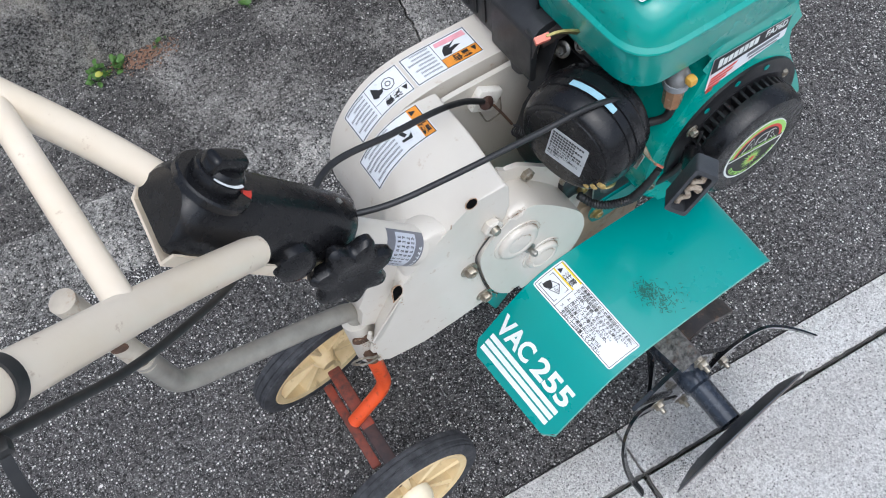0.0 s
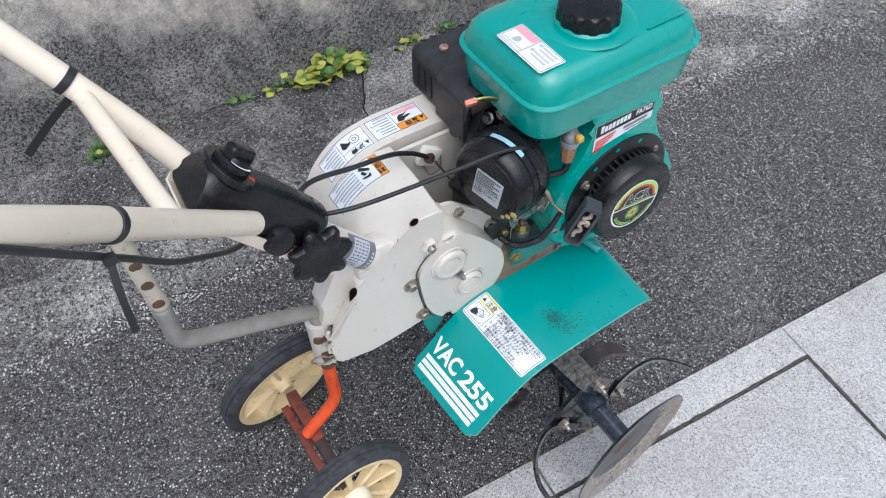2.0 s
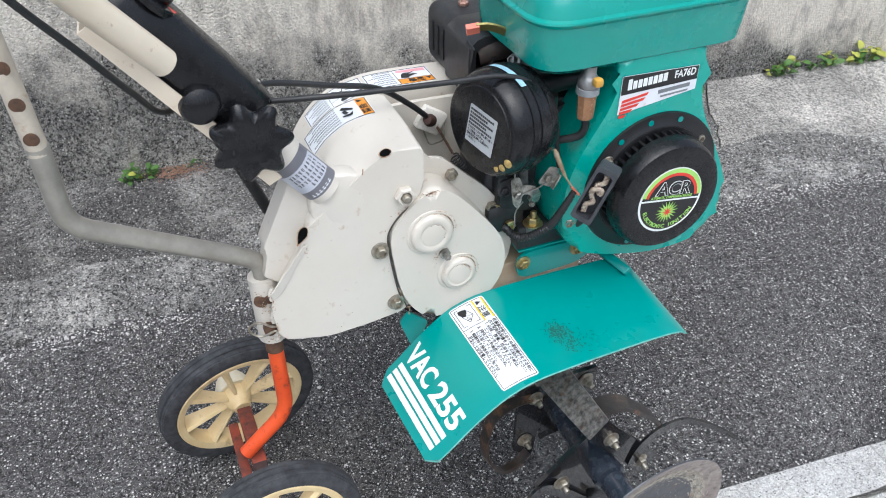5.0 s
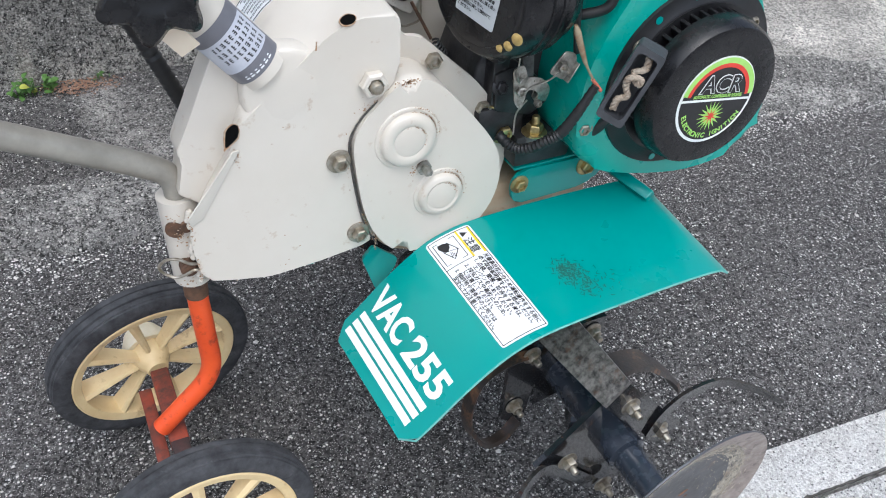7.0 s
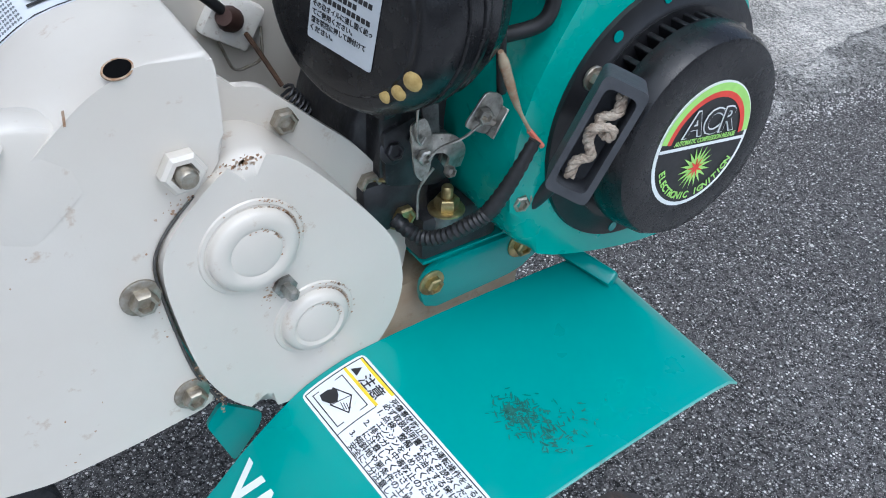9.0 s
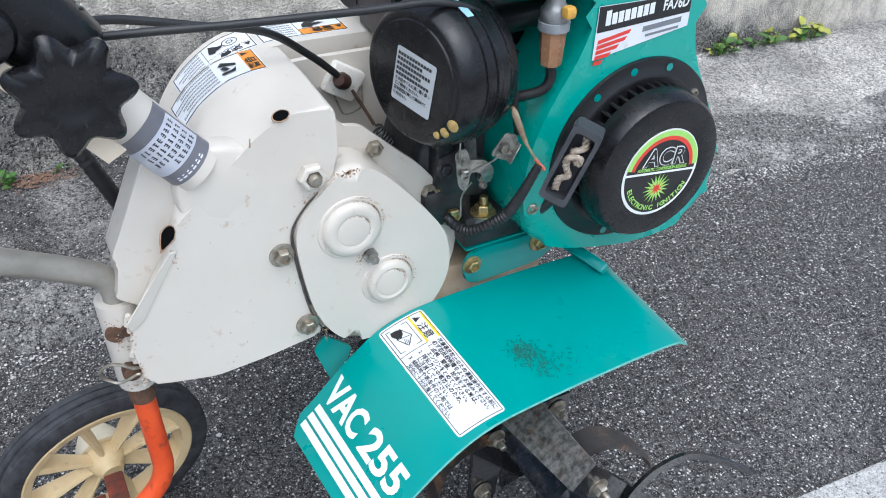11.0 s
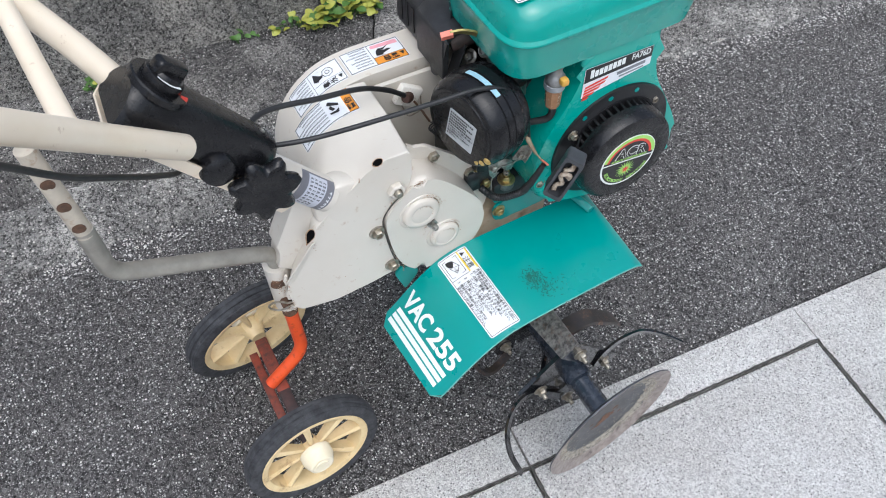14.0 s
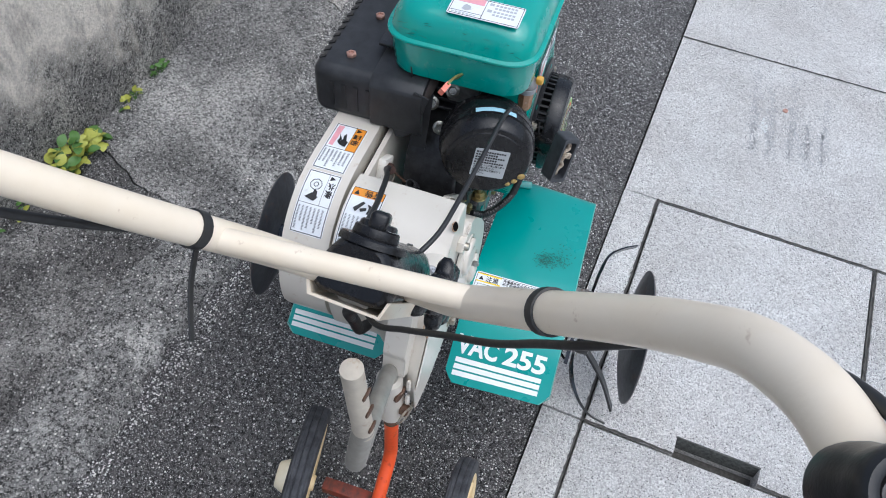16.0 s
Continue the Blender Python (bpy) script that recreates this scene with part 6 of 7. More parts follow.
for a in (100, 128, 72, 200, 255, 300, 340):
    q = (RC.x + 0.083 * math.cos(radians(a)), -0.0630, RC.z + 0.083 * math.sin(radians(a)))
    part("green_hole", lathe([(0.0036, 0), (0.0036, 0.0006), (0, 0.0006)], q, (0, -1, 0), 12), GREEN, recoil)
DF = -0.1006
DC = (RC.x + 0.0008, RC.z - 0.0022)


def arc_band(r0, r1, a0, a1, y, n=40):
    bm = bmesh.new()
    pts = [[bm.verts.new((DC[0] + r * math.cos(radians(a0 + (a1 - a0) * i / n)), y, DC[1] + r * math.sin(radians(a0 + (a1 - a0) * i / n)))) for i in range(n + 1)] for r in (r0, r1)]
    for i in range(n):
        bm.faces.new((pts[0][i], pts[0][i + 1], pts[1][i + 1], pts[1][i]))
    return bm


SL = -8
part("decal", lathe([(0, 0), (0.0430, 0), (0.0430, 0.0003), (0, 0.0003)], (DC[0], -0.1004, DC[1]), (0, -1, 0), 56), WHITEPRINT, recoil, "round decal with a pale rim")
part("decal_field", lathe([(0, 0), (0.0402, 0), (0.0402, 0.0003), (0, 0.0003)], (DC[0], -0.1006, DC[1]), (0, -1, 0), 56), INK, recoil)
part("decal_lime_arc", arc_band(0.0365, 0.0418, SL + 8, SL + 172, DF - 0.0008), LIME, recoil, "lime green arc")
part("decal_red_arc", arc_band(0.0325, 0.0365, SL + 8, SL + 172, DF - 0.0008), REDINK, recoil, "red arc")


def decal(bm, dx, dz, turn=SL):
    c, s = math.cos(radians(turn)), math.sin(radians(turn))
    return shift(bm, lambda a, b, h: Vector((DC[0] + dx * c - dz * s + a * c - b * s, DF - 0.0005 - h, DC[1] + dx * s + dz * c + a * s + b * c)))


part("decal_bar", decal(bars([(-0.041, -0.0008, 0.082, 0.0022)]), 0, 0.0005), WHITEPRINT, recoil)
part("lettering", decal(letters("ACR", 0.0235, "CENTER", fat=0.0011), 0, 0.0085), WHITEPRINT, recoil)
part("lettering", decal(letters("ACR", 0.0235, "CENTER", z=0.0010, fat=0.0002), 0, 0.0085), INK, recoil)
part("lettering", decal(shift(letters("AUTOMATIC COMPRESSION RELEASE", 0.0046, width=0.058, fat=0.0001), lambda a, b, h: Vector((a - 0.029, b, h))), 0, 0.0032), LIME, recoil)
for k, ch in enumerate("ELECTRONIC IGNITION"):
    a = 205 + 130 * k / 18 + SL
    bm = letters(ch, 0.0070, "CENTER", fat=0.0002)
    c, s = math.cos(radians(a)), math.sin(radians(a))
    part("lettering", shift(bm, lambda p, q, h, c=c, s=s: Vector((DC[0] + c * 0.0375 + p * -s + q * -c, DF - 0.0006 - h, DC[1] + s * 0.0375 + p * c + q * -s))), LIME, recoil)
for n, r0, r1, mt, y in ((18, 0.0070, 0.0155, LIME, 0.0004), (9, 0.0025, 0.0085, REDINK, 0.0009)):
    st = [((r1 if i % 2 else r0) * math.cos(math.pi * i / n), (r1 if i % 2 else r0) * math.sin(math.pi * i / n)) for i in range(2 * n)]
    part("starburst", decal(poly(st, y), 0.0, -0.0155), mt, recoil, "printed starburst")

# pull handle with its knotted rope
HA, HB = Vector((-0.0285, -0.1130, 0.4710)), Vector((0.0055, -0.1160, 0.5430))
HM = basis((HA + HB) / 2, (-0.70, -0.70, 0.16), HB - HA)
handle = bmesh.new()
L2, W2, D2 = 0.0335, 0.0122, 0.012
loops = []
for s, z in ((1.0, -D2), (1.0, D2), (0.80, D2), (0.74, -D2 * 0.5)):
    k = 1 if s == 1.0 else 0
    w, h = (W2, L2) if k else (W2 - 0.0035 - (0.001 if s < 0.78 else 0), L2 - 0.0055)
    loops.append([handle.verts.new(HM @ Vector((x, y, z))) for x, y in round2([(-w, -h), (w, -h), (w, h), (-w, h)], 0.004, 3)])
for a, b in zip(loops, loops[1:]):
    for i in range(len(a)):
        handle.faces.new((a[i], a[(i + 1) % len(a)], b[(i + 1) % len(a)], b[i]))
handle.faces.new(loops[0][::-1])
handle.faces.new(loops[-1])
pull = part("pull_handle", handle, surf("weathered grey-black plastic", (0.030, 0.032, 0.037), (0.055, 0.058, 0.064), 60, 0.5, bump=0.1, bump_scale=600), tiller, "hollow grey-black pull handle")
part("handle_stem", tube([HM @ Vector((0.0, -0.002, -0.012)), (0.028, -0.078, 0.488)], 0.0105, 14), GLOSSBLACK, pull)
RP = catmull([HM @ Vector(q) for q in ((0.001, 0.026, 0.004), (0.003, 0.017, 0.006), (-0.003, 0.010, 0.005), (0.004, 0.004, 0.009), (0.004, 0.010, 0.010), (-0.004, 0.006, 0.010), (-0.003, -0.002, 0.007), (0.002, -0.009, 0.006), (-0.003, -0.015, 0.006), (-0.002, -0.025, 0.004))], 9)
bm = bmesh.new()
for k in range(3):
    up = [Vector((math.cos(i * 0.55 + 2.094 * k), 0, math.sin(i * 0.55 + 2.094 * k))) * 0.0015 for i in range(len(RP))]
    tube([p + HM.to_3x3() @ o for p, o in zip(RP, up)], 0.0018, 8, bm)
part("rope_knot", bm, ROPE, pull, "knotted off-white starter rope")

# -- fuel tank --
TX0, TX1, TY0, TY1 = -0.0680, 0.2120, -0.0700, 0.1250


def tank_loop(bm, inset, z, r, n=7):
    pts = round2([(TX0 + inset, TY0 + inset), (TX1 - inset, TY0 + inset), (TX1 - inset, TY1 - inset), (TX0 + inset, TY1 - inset)], r, n)
    return [bm.verts.new((x, y, z)) for x, y in pts]


bm = bmesh.new()
lv = [(0.034, 0.6150, 0.03), (0.016, 0.6175, 0.038), (0.009, 0.625, 0.041), (0.0065, 0.650, 0.043), (0.0045, 0.6800, 0.044), (0.0005, 0.6850, 0.046), (0.0, 0.6865, 0.046), (0.0005, 0.6885, 0.046), (0.005, 0.6905, 0.044), (0.0075, 0.702, 0.042), (0.0115, 0.716, 0.040), (0.0185, 0.7265, 0.036), (0.029, 0.7320, 0.030), (0.042, 0.7345, 0.025)]
rows = [tank_loop(bm, i, 0.6790 + (z - 0.6865) * 0.85, r) for i, z, r in lv]
for a, b in zip(rows, rows[1:]):
    for i in range(len(a)):
        bm.faces.new((a[i], a[(i + 1) % len(a)], b[(i + 1) % len(a)], b[i]))
bm.faces.new(rows[0][::-1])
bm.faces.new(rows[-1])
tank = part("fuel_tank", bm, TANKM, tiller, "glossy green pressed-steel fuel tank")
CAP = (0.0660, 0.0120)
part("filler_ring", lathe([(0.062, 0.0), (0.058, 0.002), (0.048, 0.0026), (0.042, 0.0015), (0.040, 0.004), (0.034, 0.006), (0, 0.006)], (CAP[0], CAP[1], 0.7193), (0, 0, 1), 48), TANKM, tank)
bm = bmesh.new()
prof = [(0.0, 0.0255), (0.020, 0.0255), (0.0245, 0.0243), (0.033, 0.0250), (0.0365, 0.0240), (0.0380, 0.0215), (0.0392, 0.004), (0.0380, 0.002), (0, 0.002)]
lathe(prof, (CAP[0], CAP[1], 0.7203), (0, 0, 1), 72, bm)
for v in bm.verts:
    d = Vector((v.co.x - CAP[0], v.co.y - CAP[1]))
    if d.length > 0.037 and v.co.z > 0.7228:
        a = math.atan2(d.y, d.x)
        k = 1 + (0.035 if math.cos(a * 12) > -0.35 else -0.02)
        v.co.x, v.co.y = CAP[0] + d.x * k, CAP[1] + d.y * k
part("filler_cap", bm, GLOSSBLACK, tank, "black ribbed plastic filler cap")
part("cap_mark", lathe([(0.019, 0.0), (0.019, 0.0006), (0.0175, 0.0006), (0.0175, 0)], (CAP[0], CAP[1], 0.7451), (0, 0, 1), 40), GLOSSBLACK, tank)
for x0, x1, y0, y1 in ((0.0, 0.012, 0.065, 0.068), (0.115, 0.178, -0.045, -0.042), (0.115, 0.178, 0.082, 0.085)):
    part("pressed_rib", block(x0, x1, y0, y1, 0.7183, 0.7211, 0.001, 2), TANKM, tank)
tl = lambda a, b, h: Vector((-0.0475 + b * 1.08, 0.0480 - a * 1.09, 0.7202 + h))
tlab = part("tank_label", shift(card(0.080, 0.037, 0.003, cuts=5), tl), PAPER, tiller, "white label with a faded pink corner")
part("pink_field", shift(bars([(0.002 + 0.0085 * i, 0.0245, 0.0085, 0.0105) for i in range(4)], 0.0006), tl), PINKINK, tlab)
part("border", shift(bars([(0.0015 + 0.0077 * i, y, 0.0077, 0.0006) for i in range(10) for y in (0.0015, 0.0350)] + [(x, 0.0015, 0.0006, 0.034) for x in (0.0015, 0.0375, 0.0780)] + [(0.0015, 0.0075, 0.036, 0.0004)], 0.0006), tl), INK, tlab)
part("pictogram", shift(poly([(0.014, 0.012), (0.019, 0.0095), (0.024, 0.013), (0.023, 0.019), (0.017, 0.0215), (0.015, 0.018)], 0.0006), tl), PALEINK, tlab)
part("print", shift(bars([(0.041, 0.0285, 0.005, 0.0042), (0.041, 0.0165, 0.005, 0.0042)] + [(0.048 + 0.0042 * i, y, 0.0031, 0.0030) for i in range(6) for y in (0.0290, 0.0235, 0.0170, 0.0115)] + [(0.005 + 0.0040 * i, 0.0035, 0.0026, 0.0022) for i in range(7)], 0.0006), tl), PALEINK, tlab, "bars of faded print")
rnd = random.Random(5)
bm = bmesh.new()
for k in range(26):
    a0 = Vector((rnd.uniform(-0.064, -0.058), rnd.uniform(-0.06, 0.10), rnd.uniform(0.685, 0.708)))
    ln, s = rnd.uniform(0.004, 0.014), rnd.gauss(0, 0.3)
    off = max(0.0, (a0.z - 0.682)) * 0.22
    q = [Vector((TX0 + 0.0055 + off - 0.0004, a0.y + t * ln, a0.z + t * ln * s)) for t in (0, 0.5, 1)]
    bm.faces.new([bm.verts.new(p) for p in (q[0], q[1] + Vector((0, 0, 0.0004)), q[2], q[1] - Vector((0, 0, 0.0004)))])
part("scratch", bm, SOIL, tank, "fine dark scratches")

# -- muffler guard --
muff = part("muffler_guard", block(-0.078, 0.165, 0.120, 0.214, 0.540, 0.6180, 0.016, 4), GREYBLACK, tiller, "black sheet-metal muffler guard with slots")
part("heat_shield", prism([(x, z) for x, z in round2([(-0.084, 0.548), (-0.084, 0.612), (-0.070, 0.622), (0.0, 0.624), (0.0, 0.616), (-0.066, 0.612), (-0.076, 0.606), (-0.076, 0.548)], 0.004, 2)], 0.062, 0.132, 0.001, 1, True), GREYBLACK, muff, "folded black heat shield")
part("shield_lip", sweep(catmull([(-0.081, 0.063, 0.615), (-0.0815, 0.072, 0.585), (-0.0815, 0.086, 0.552), (-0.081, 0.10, 0.546)], 5), rect(0.020, 0.0025), up=(0, 1, 0.4)), GREYBLACK, muff)
# Slots and vents aren't cut: black bars stand for the shade in them.
for k in range(4):
    part("slot", sweep([(-0.0786, 0.136 + 0.0165 * k, 0.560), (-0.0786, 0.136 + 0.0165 * k, 0.598)], [(-0.001, -0.0026), (0.001, -0.0026), (0.001, 0.0026), (-0.001, 0.0026)], up=(1, 0, 0)), INK, muff, "black bar for the shade in a slot")
for k in range(14):
    part("vent_hole", sweep([(-0.055 + 0.0155 * k, 0.2100, 0.6140), (-0.055 + 0.0155 * k, 0.2010, 0.6184)], [(-0.0008, -0.0028), (0.0008, -0.0028), (0.0008, 0.0028), (-0.0008, 0.0028)], up=(0, 0.5, 0.8)), INK, muff, "black bar for the shade in a vent hole")
for p in ((-0.0435, 0.1710, 0.6180), (0.0450, 0.1650, 0.6180)):
    hex_bolt("bolt", p, (0, 0, 1), 0.0062, muff, False, surf("pinkish rusty bolt", (0.50, 0.30, 0.24), (0.36, 0.2, 0.15), 140, 0.5, metal=0.4), 0.005)
part("exhaust_elbow", tube(catmull([(-0.068, 0.075, 0.598), (-0.04, 0.070, 0.604), (-0.01, 0.075, 0.60), (0.02, 0.09, 0.59)], 6), 0.0150, 18), surf("sooty exhaust pipe", (0.035, 0.028, 0.025), (0.07, 0.048, 0.038), 60, 0.7, bump=0.2), tiller, "dark sooty exhaust elbow")
part("tank_strap", sweep(catmull([(-0.055, 0.085, 0.66), (-0.055, 0.084, 0.63), (-0.06, 0.082, 0.60)], 4), rect(0.010, 0.002), up=(1, 0, 0)), PLASTIC, tiller)
part("stay", sweep([(-0.055, 0.065, 0.600), (-0.075, 0.068, 0.520)], rect(0.020, 0.002), up=(0, 1, 0)), GREYBLACK, tiller, "drilled black stay")


# -- printed labels on the rounded covers --
def skin(points, closed=False):
    """A walk along an (x, z) outline: place and outward normal at u metres from its start."""
    p = [Vector((x, 0, z)) for x, z in points]
    s = [0.0]
    for a, b in zip(p, p[1:]):
        s.append(s[-1] + (b - a).length)

    def at(u, y, h):
        u = max(0.0, min(u, s[-1] - 1e-6))
        i = next(k for k in range(len(s) - 1) if s[k + 1] >= u)
        t = (p[i + 1] - p[i]).normalized()
        q = p[i] + (p[i + 1] - p[i]) * ((u - s[i]) / (s[i + 1] - s[i]))
        nrm = Vector((t.z, 0, -t.x))
        return Vector((q.x, y, q.z)) + nrm * h
    return at


def roofline(outline, r, n, x_from):
    pts = round2(outline, r, n)
    start = min((i for i in range(len(pts)) if pts[i][1] > 0.5), key=lambda i: abs(pts[i][0] - x_from))
    return [pts[(start + i) % len(pts)] for i in range(26)]


belt_roof = skin(roofline(BELT, 0.035, 5, -0.09))
hump_roof = skin(roofline(HUMP, 0.01, 3, -0.166))


def rim_label(roof, u0, y0, w, h, kind):
    """a runs towards the near side, b runs forward; the label starts u0 behind the roofline's front."""
    f = lambda a, b, t: roof(u0 + h - b, y0 - a, t + 0.0002)
    lb = part("warning_label", shift(card(w, h, 0.003, cuts=6), f), PAPER, tiller, "white warning label with pictograms and small print")
    seg = [(0.0010, y, (w - 0.0020), 0.0009) for y in (0.0010, h - 0.0019)]
    seg += [(x, 0.0010 + (h - 0.0020) * i / 8, 0.0009, (h - 0.0020) / 8) for x in (0.0010, w - 0.0019) for i in range(8)]
    part("border", shift(bars(seg, 0.0006), f), INK, lb)
    if kind == "orange":
        part("orange_field", shift(bars([(0.0018, h - 0.0135 + 0.004 * i, w - 0.0036, 0.004) for i in range(3)], 0.0006), f), ORANGEINK, lb)
        part("triangle", shift(poly([(0.004, h - 0.012), (0.011, h - 0.012), (0.0075, h - 0.005)], 0.0009), f), INK, lb)
        part("lettering", shift(letters("警告", 0.0098, width=0.022, z=0.0009, fat=0.0002), lambda a, b, t: f(w - 0.004 - a, h - 0.0045 - b, t)), INK, lb)
        for q in ([(0.010, h - 0.031), (0.019, h - 0.020), (0.023, h - 0.021), (0.018, h - 0.029), (0.014, h - 0.035)], [(0.018, h - 0.030), (0.026, h - 0.027), (0.027, h - 0.031), (0.020, h - 0.034)], [(0.026, h - 0.022), (0.033, h - 0.024), (0.031, h - 0.035), (0.028, h - 0.035), (0.029, h - 0.027)]):
            part("pictogram", shift(poly(q, 0.0012), f), INK, lb)
        text = (0.003, 0.003, w - 0.006, h - 0.042)
    else:
        cut = h * 0.46
        col = ORANGEINK if kind == "hand" else PAPER
        part("side_field", shift(bars([(w - 0.0145, cut + (h - cut - 0.002) * i / 4, 0.0128, (h - cut - 0.002) / 4) for i in range(4)], 0.0006), f), col, lb)
        part("rule", shift(bars([(0.0012 + (w - 0.0024) * i / 4, cut - 0.0003, (w - 0.0024) / 4, 0.0005) for i in range(4)] + [(w - 0.0150, cut + (h - cut - 0.002) * i / 4, 0.0005, (h - cut - 0.002) / 4) for i in range(4)], 0.0007), f), INK, lb)
        part("triangle", shift(poly([(w - 0.0125, h - 0.0035), (w - 0.0125, h - 0.0105), (w - 0.0055, h - 0.007)], 0.0009), f), INK, lb)
        part("lettering", shift(letters("警告" if kind == "hand" else "注意", 0.0100, width=0.0215, z=0.0009, fat=0.0003), lambda a, b, t: f(w - 0.0120 + b, h - 0.0125 - a, t)), INK, lb)
        if kind == "hand":
            part("pink_flames", shift(poly([(0.004, cut + 0.004), (0.010, cut + 0.003), (0.012, h - 0.004), (0.004, h - 0.004)], 0.0006), f), PINKINK, lb)
            fills = ([(0.026, cut + 0.005), (0.027, cut + 0.014), (0.021, cut + 0.019), (0.013, cut + 0.012), (0.018, cut + 0.007)], [(0.013, cut + 0.012), (0.018, cut + 0.017), (0.011, cut + 0.027), (0.014, cut + 0.019)], [(0.019, cut + 0.017), (0.024, cut + 0.016), (0.020, cut + 0.029), (0.0175, cut + 0.024)])
            lines = ()
        else:
            fills = ([(0.007, cut + 0.007), (0.020, cut + 0.004), (0.024, cut + 0.010), (0.015, cut + 0.014)], [(0.015, cut + 0.012), (0.022, cut + 0.010), (0.021, cut + 0.017), (0.017, cut + 0.019)])
            lines = tuple([(0.016 + r * math.cos(t * 0.785), cut + 0.026 + r * math.sin(t * 0.785)) for t in range(8)] for r in (0.0075, 0.0030))
        for q in fills:
            part("pictogram", shift(poly(q, 0.0012), f), INK, lb)
        for q in lines:
            part("pictogram", shift(strokes(q, 0.0010), f), INK, lb)["kind"] = "stuff"
        text = (0.003, 0.003, w - 0.006, cut - 0.006)
    rows = max(int(text[2] / 0.0052), 1)
    rnd2 = random.Random(int(u0 * 1e4))
    cells = []
    for k in range(rows):
        n = int(text[3] / 0.0034)
        for i in range(rnd2.randint(max(n - 3, 1), n)):
            x, y = text[0] + k * 0.0052, text[1] + text[3] - 0.0034 * (i + 1)
            cells += [(x, y, 0.0030, 0.0007), (x + 0.0011, y, 0.0007, 0.0026), (x + 0.0003, y + 0.0017, 0.0026, 0.0006)]
    part("print", shift(bars(cells, 0.0006), f), GREYINK, lb, "bars of small faded print")
    return lb


rim_label(belt_roof, 0.012, 0.1720, 0.0430, 0.084, "hand")
rim_label(belt_roof, 0.100, 0.1720, 0.0430, 0.084, "caution")
rim_label(hump_roof, 0.026, 0.1075, 0.0430, 0.090, "orange")

# cable clip on the inner plate
part("clip_plate", block(-0.134, -0.100, 0.0930, 0.1045, 0.495, 0.525, 0.003, 2, Matrix.Translation((-0.116, 0.099, 0.511)) @ pose(0, 0, 0, 0, 32, 0) @ Matrix.Translation((0.116, -0.099, -0.511))), surf("chipped white paint", (0.80, 0.77, 0.70), (0.74, 0.70, 0.62), 60, 0.5, stain=(0.30, 0.17, 0.09), stain_amount=0.15, stain_scale=160), tiller, "chipped white cable clip")
part("cable_boot", lathe([(0, 0), (0.0075, 0), (0.0080, 0.006), (0.0055, 0.014), (0, 0.014)], (-0.118, 0.094, 0.512), (-0.6, -0.6, 0.5), 14), surf("cracked brown rubber", (0.05, 0.022, 0.015), None, 90, 0.7), tiller)
part("clutch_wire", tube(catmull([(-0.112, 0.090, 0.504), (-0.104, 0.086, 0.488), (-0.096, 0.078, 0.470)], 5), 0.0016, 7), RUSTPIPE, tiller)
part("guide_wire", tube(rounded([(-0.128, 0.095, 0.500), (-0.122, 0.090, 0.480), (-0.102, 0.090, 0.484), (-0.100, 0.095, 0.504)], 0.006, 4), 0.0010, 7), ZINC, tiller)

# -- steering column --
C0, C1 = Vector((-0.262, -0.018, 0.498)), Vector((-0.448, -0.004, 0.722))
CD = (C1 - C0).normalized()
CN = (Vector((0, 0, 1)) - CD * CD.z).normalized()
column = part("column", tube([C0 + CD * 0.031, C1], 0.0205, 28), CREAM, tiller, "cream steel steering column")
bm = lathe([(0.0205, 0.0385), (0.0225, 0.0372), (0.0262, 0.0330), (0.0320, 0.0255), (0.0370, 0.0150), (0.0380, 0.002), (0.034, -0.01)], C0, CD, 40)
for v in bm.verts:
    if v.co.y < -0.0270:
        v.co.y = -0.0270 + (v.co.y + 0.0270) * 0.14
part("weld_saddle", bm, CREAM, column, "cream welded saddle at the column's foot")


def wrap(a0, a1, h0, h1, r, n=24):
    bm = bmesh.new()
    m = basis(C0, CD, (0, -1, 0))
    g = []
    for hh in (h0, h1):
        g.append([bm.verts.new(m @ Vector((r * math.sin(radians(a0 + (a1 - a0) * i / n)), r * math.cos(radians(a0 + (a1 - a0) * i / n)), hh))) for i in range(n + 1)])
    for i in range(n):
        bm.faces.new((g[0][i], g[0][i + 1], g[1][i + 1], g[1][i]))
    return bm


part("spec_label", wrap(-80, 80, 0.0395, 0.091, 0.0208), GREYFILM, column, "grey and white specification label")
part("label_field", wrap(-72, 72, 0.0515, 0.080, 0.0210), SILVERFILM, column)
rnd = random.Random(2)
for k in range(4):
    for i in range(9 if k else 6):
        h0, a0 = 0.0540 + 0.0064 * k, -62 + 11.5 * i
        for q in range(3):
            part("print_bar", wrap(a0 + rnd.uniform(0, 2.0), a0 + rnd.uniform(5.5, 8), h0 + 0.0016 * q, h0 + 0.0016 * q + 0.0008, 0.0212, 3), INK, column)
        b0 = a0 + rnd.uniform(0.5, 5.5)
        part("print_bar", wrap(b0, b0 + 1.6, h0, h0 + 0.0042, 0.0213, 2), INK, column)
for i in range(6):
    part("print_bar", wrap(-40 + 13 * i, -31 + 13 * i, 0.0425, 0.0438, 0.0212, 3), PAPER, column)
    part("print_bar", wrap(-38 + 13 * i, -33 + 13 * i, 0.0448, 0.0458, 0.0212, 3), PAPER, column)
part("column_channel", sweep([C0 + CD * 0.095 - CN * 0.018, C0 + CD * 0.314 - CN * 0.012], [(-0.006, -0.033), (0.010, -0.0375), (0.010, -0.0350), (-0.0035, -0.031), (-0.0035, 0.031), (0.010, 0.0380), (0.010, 0.0405), (-0.006, 0.034)], up=CN), CREAM_BAR, tiller, "cream folded steel channel")
SK = C0 + CD * 0.146
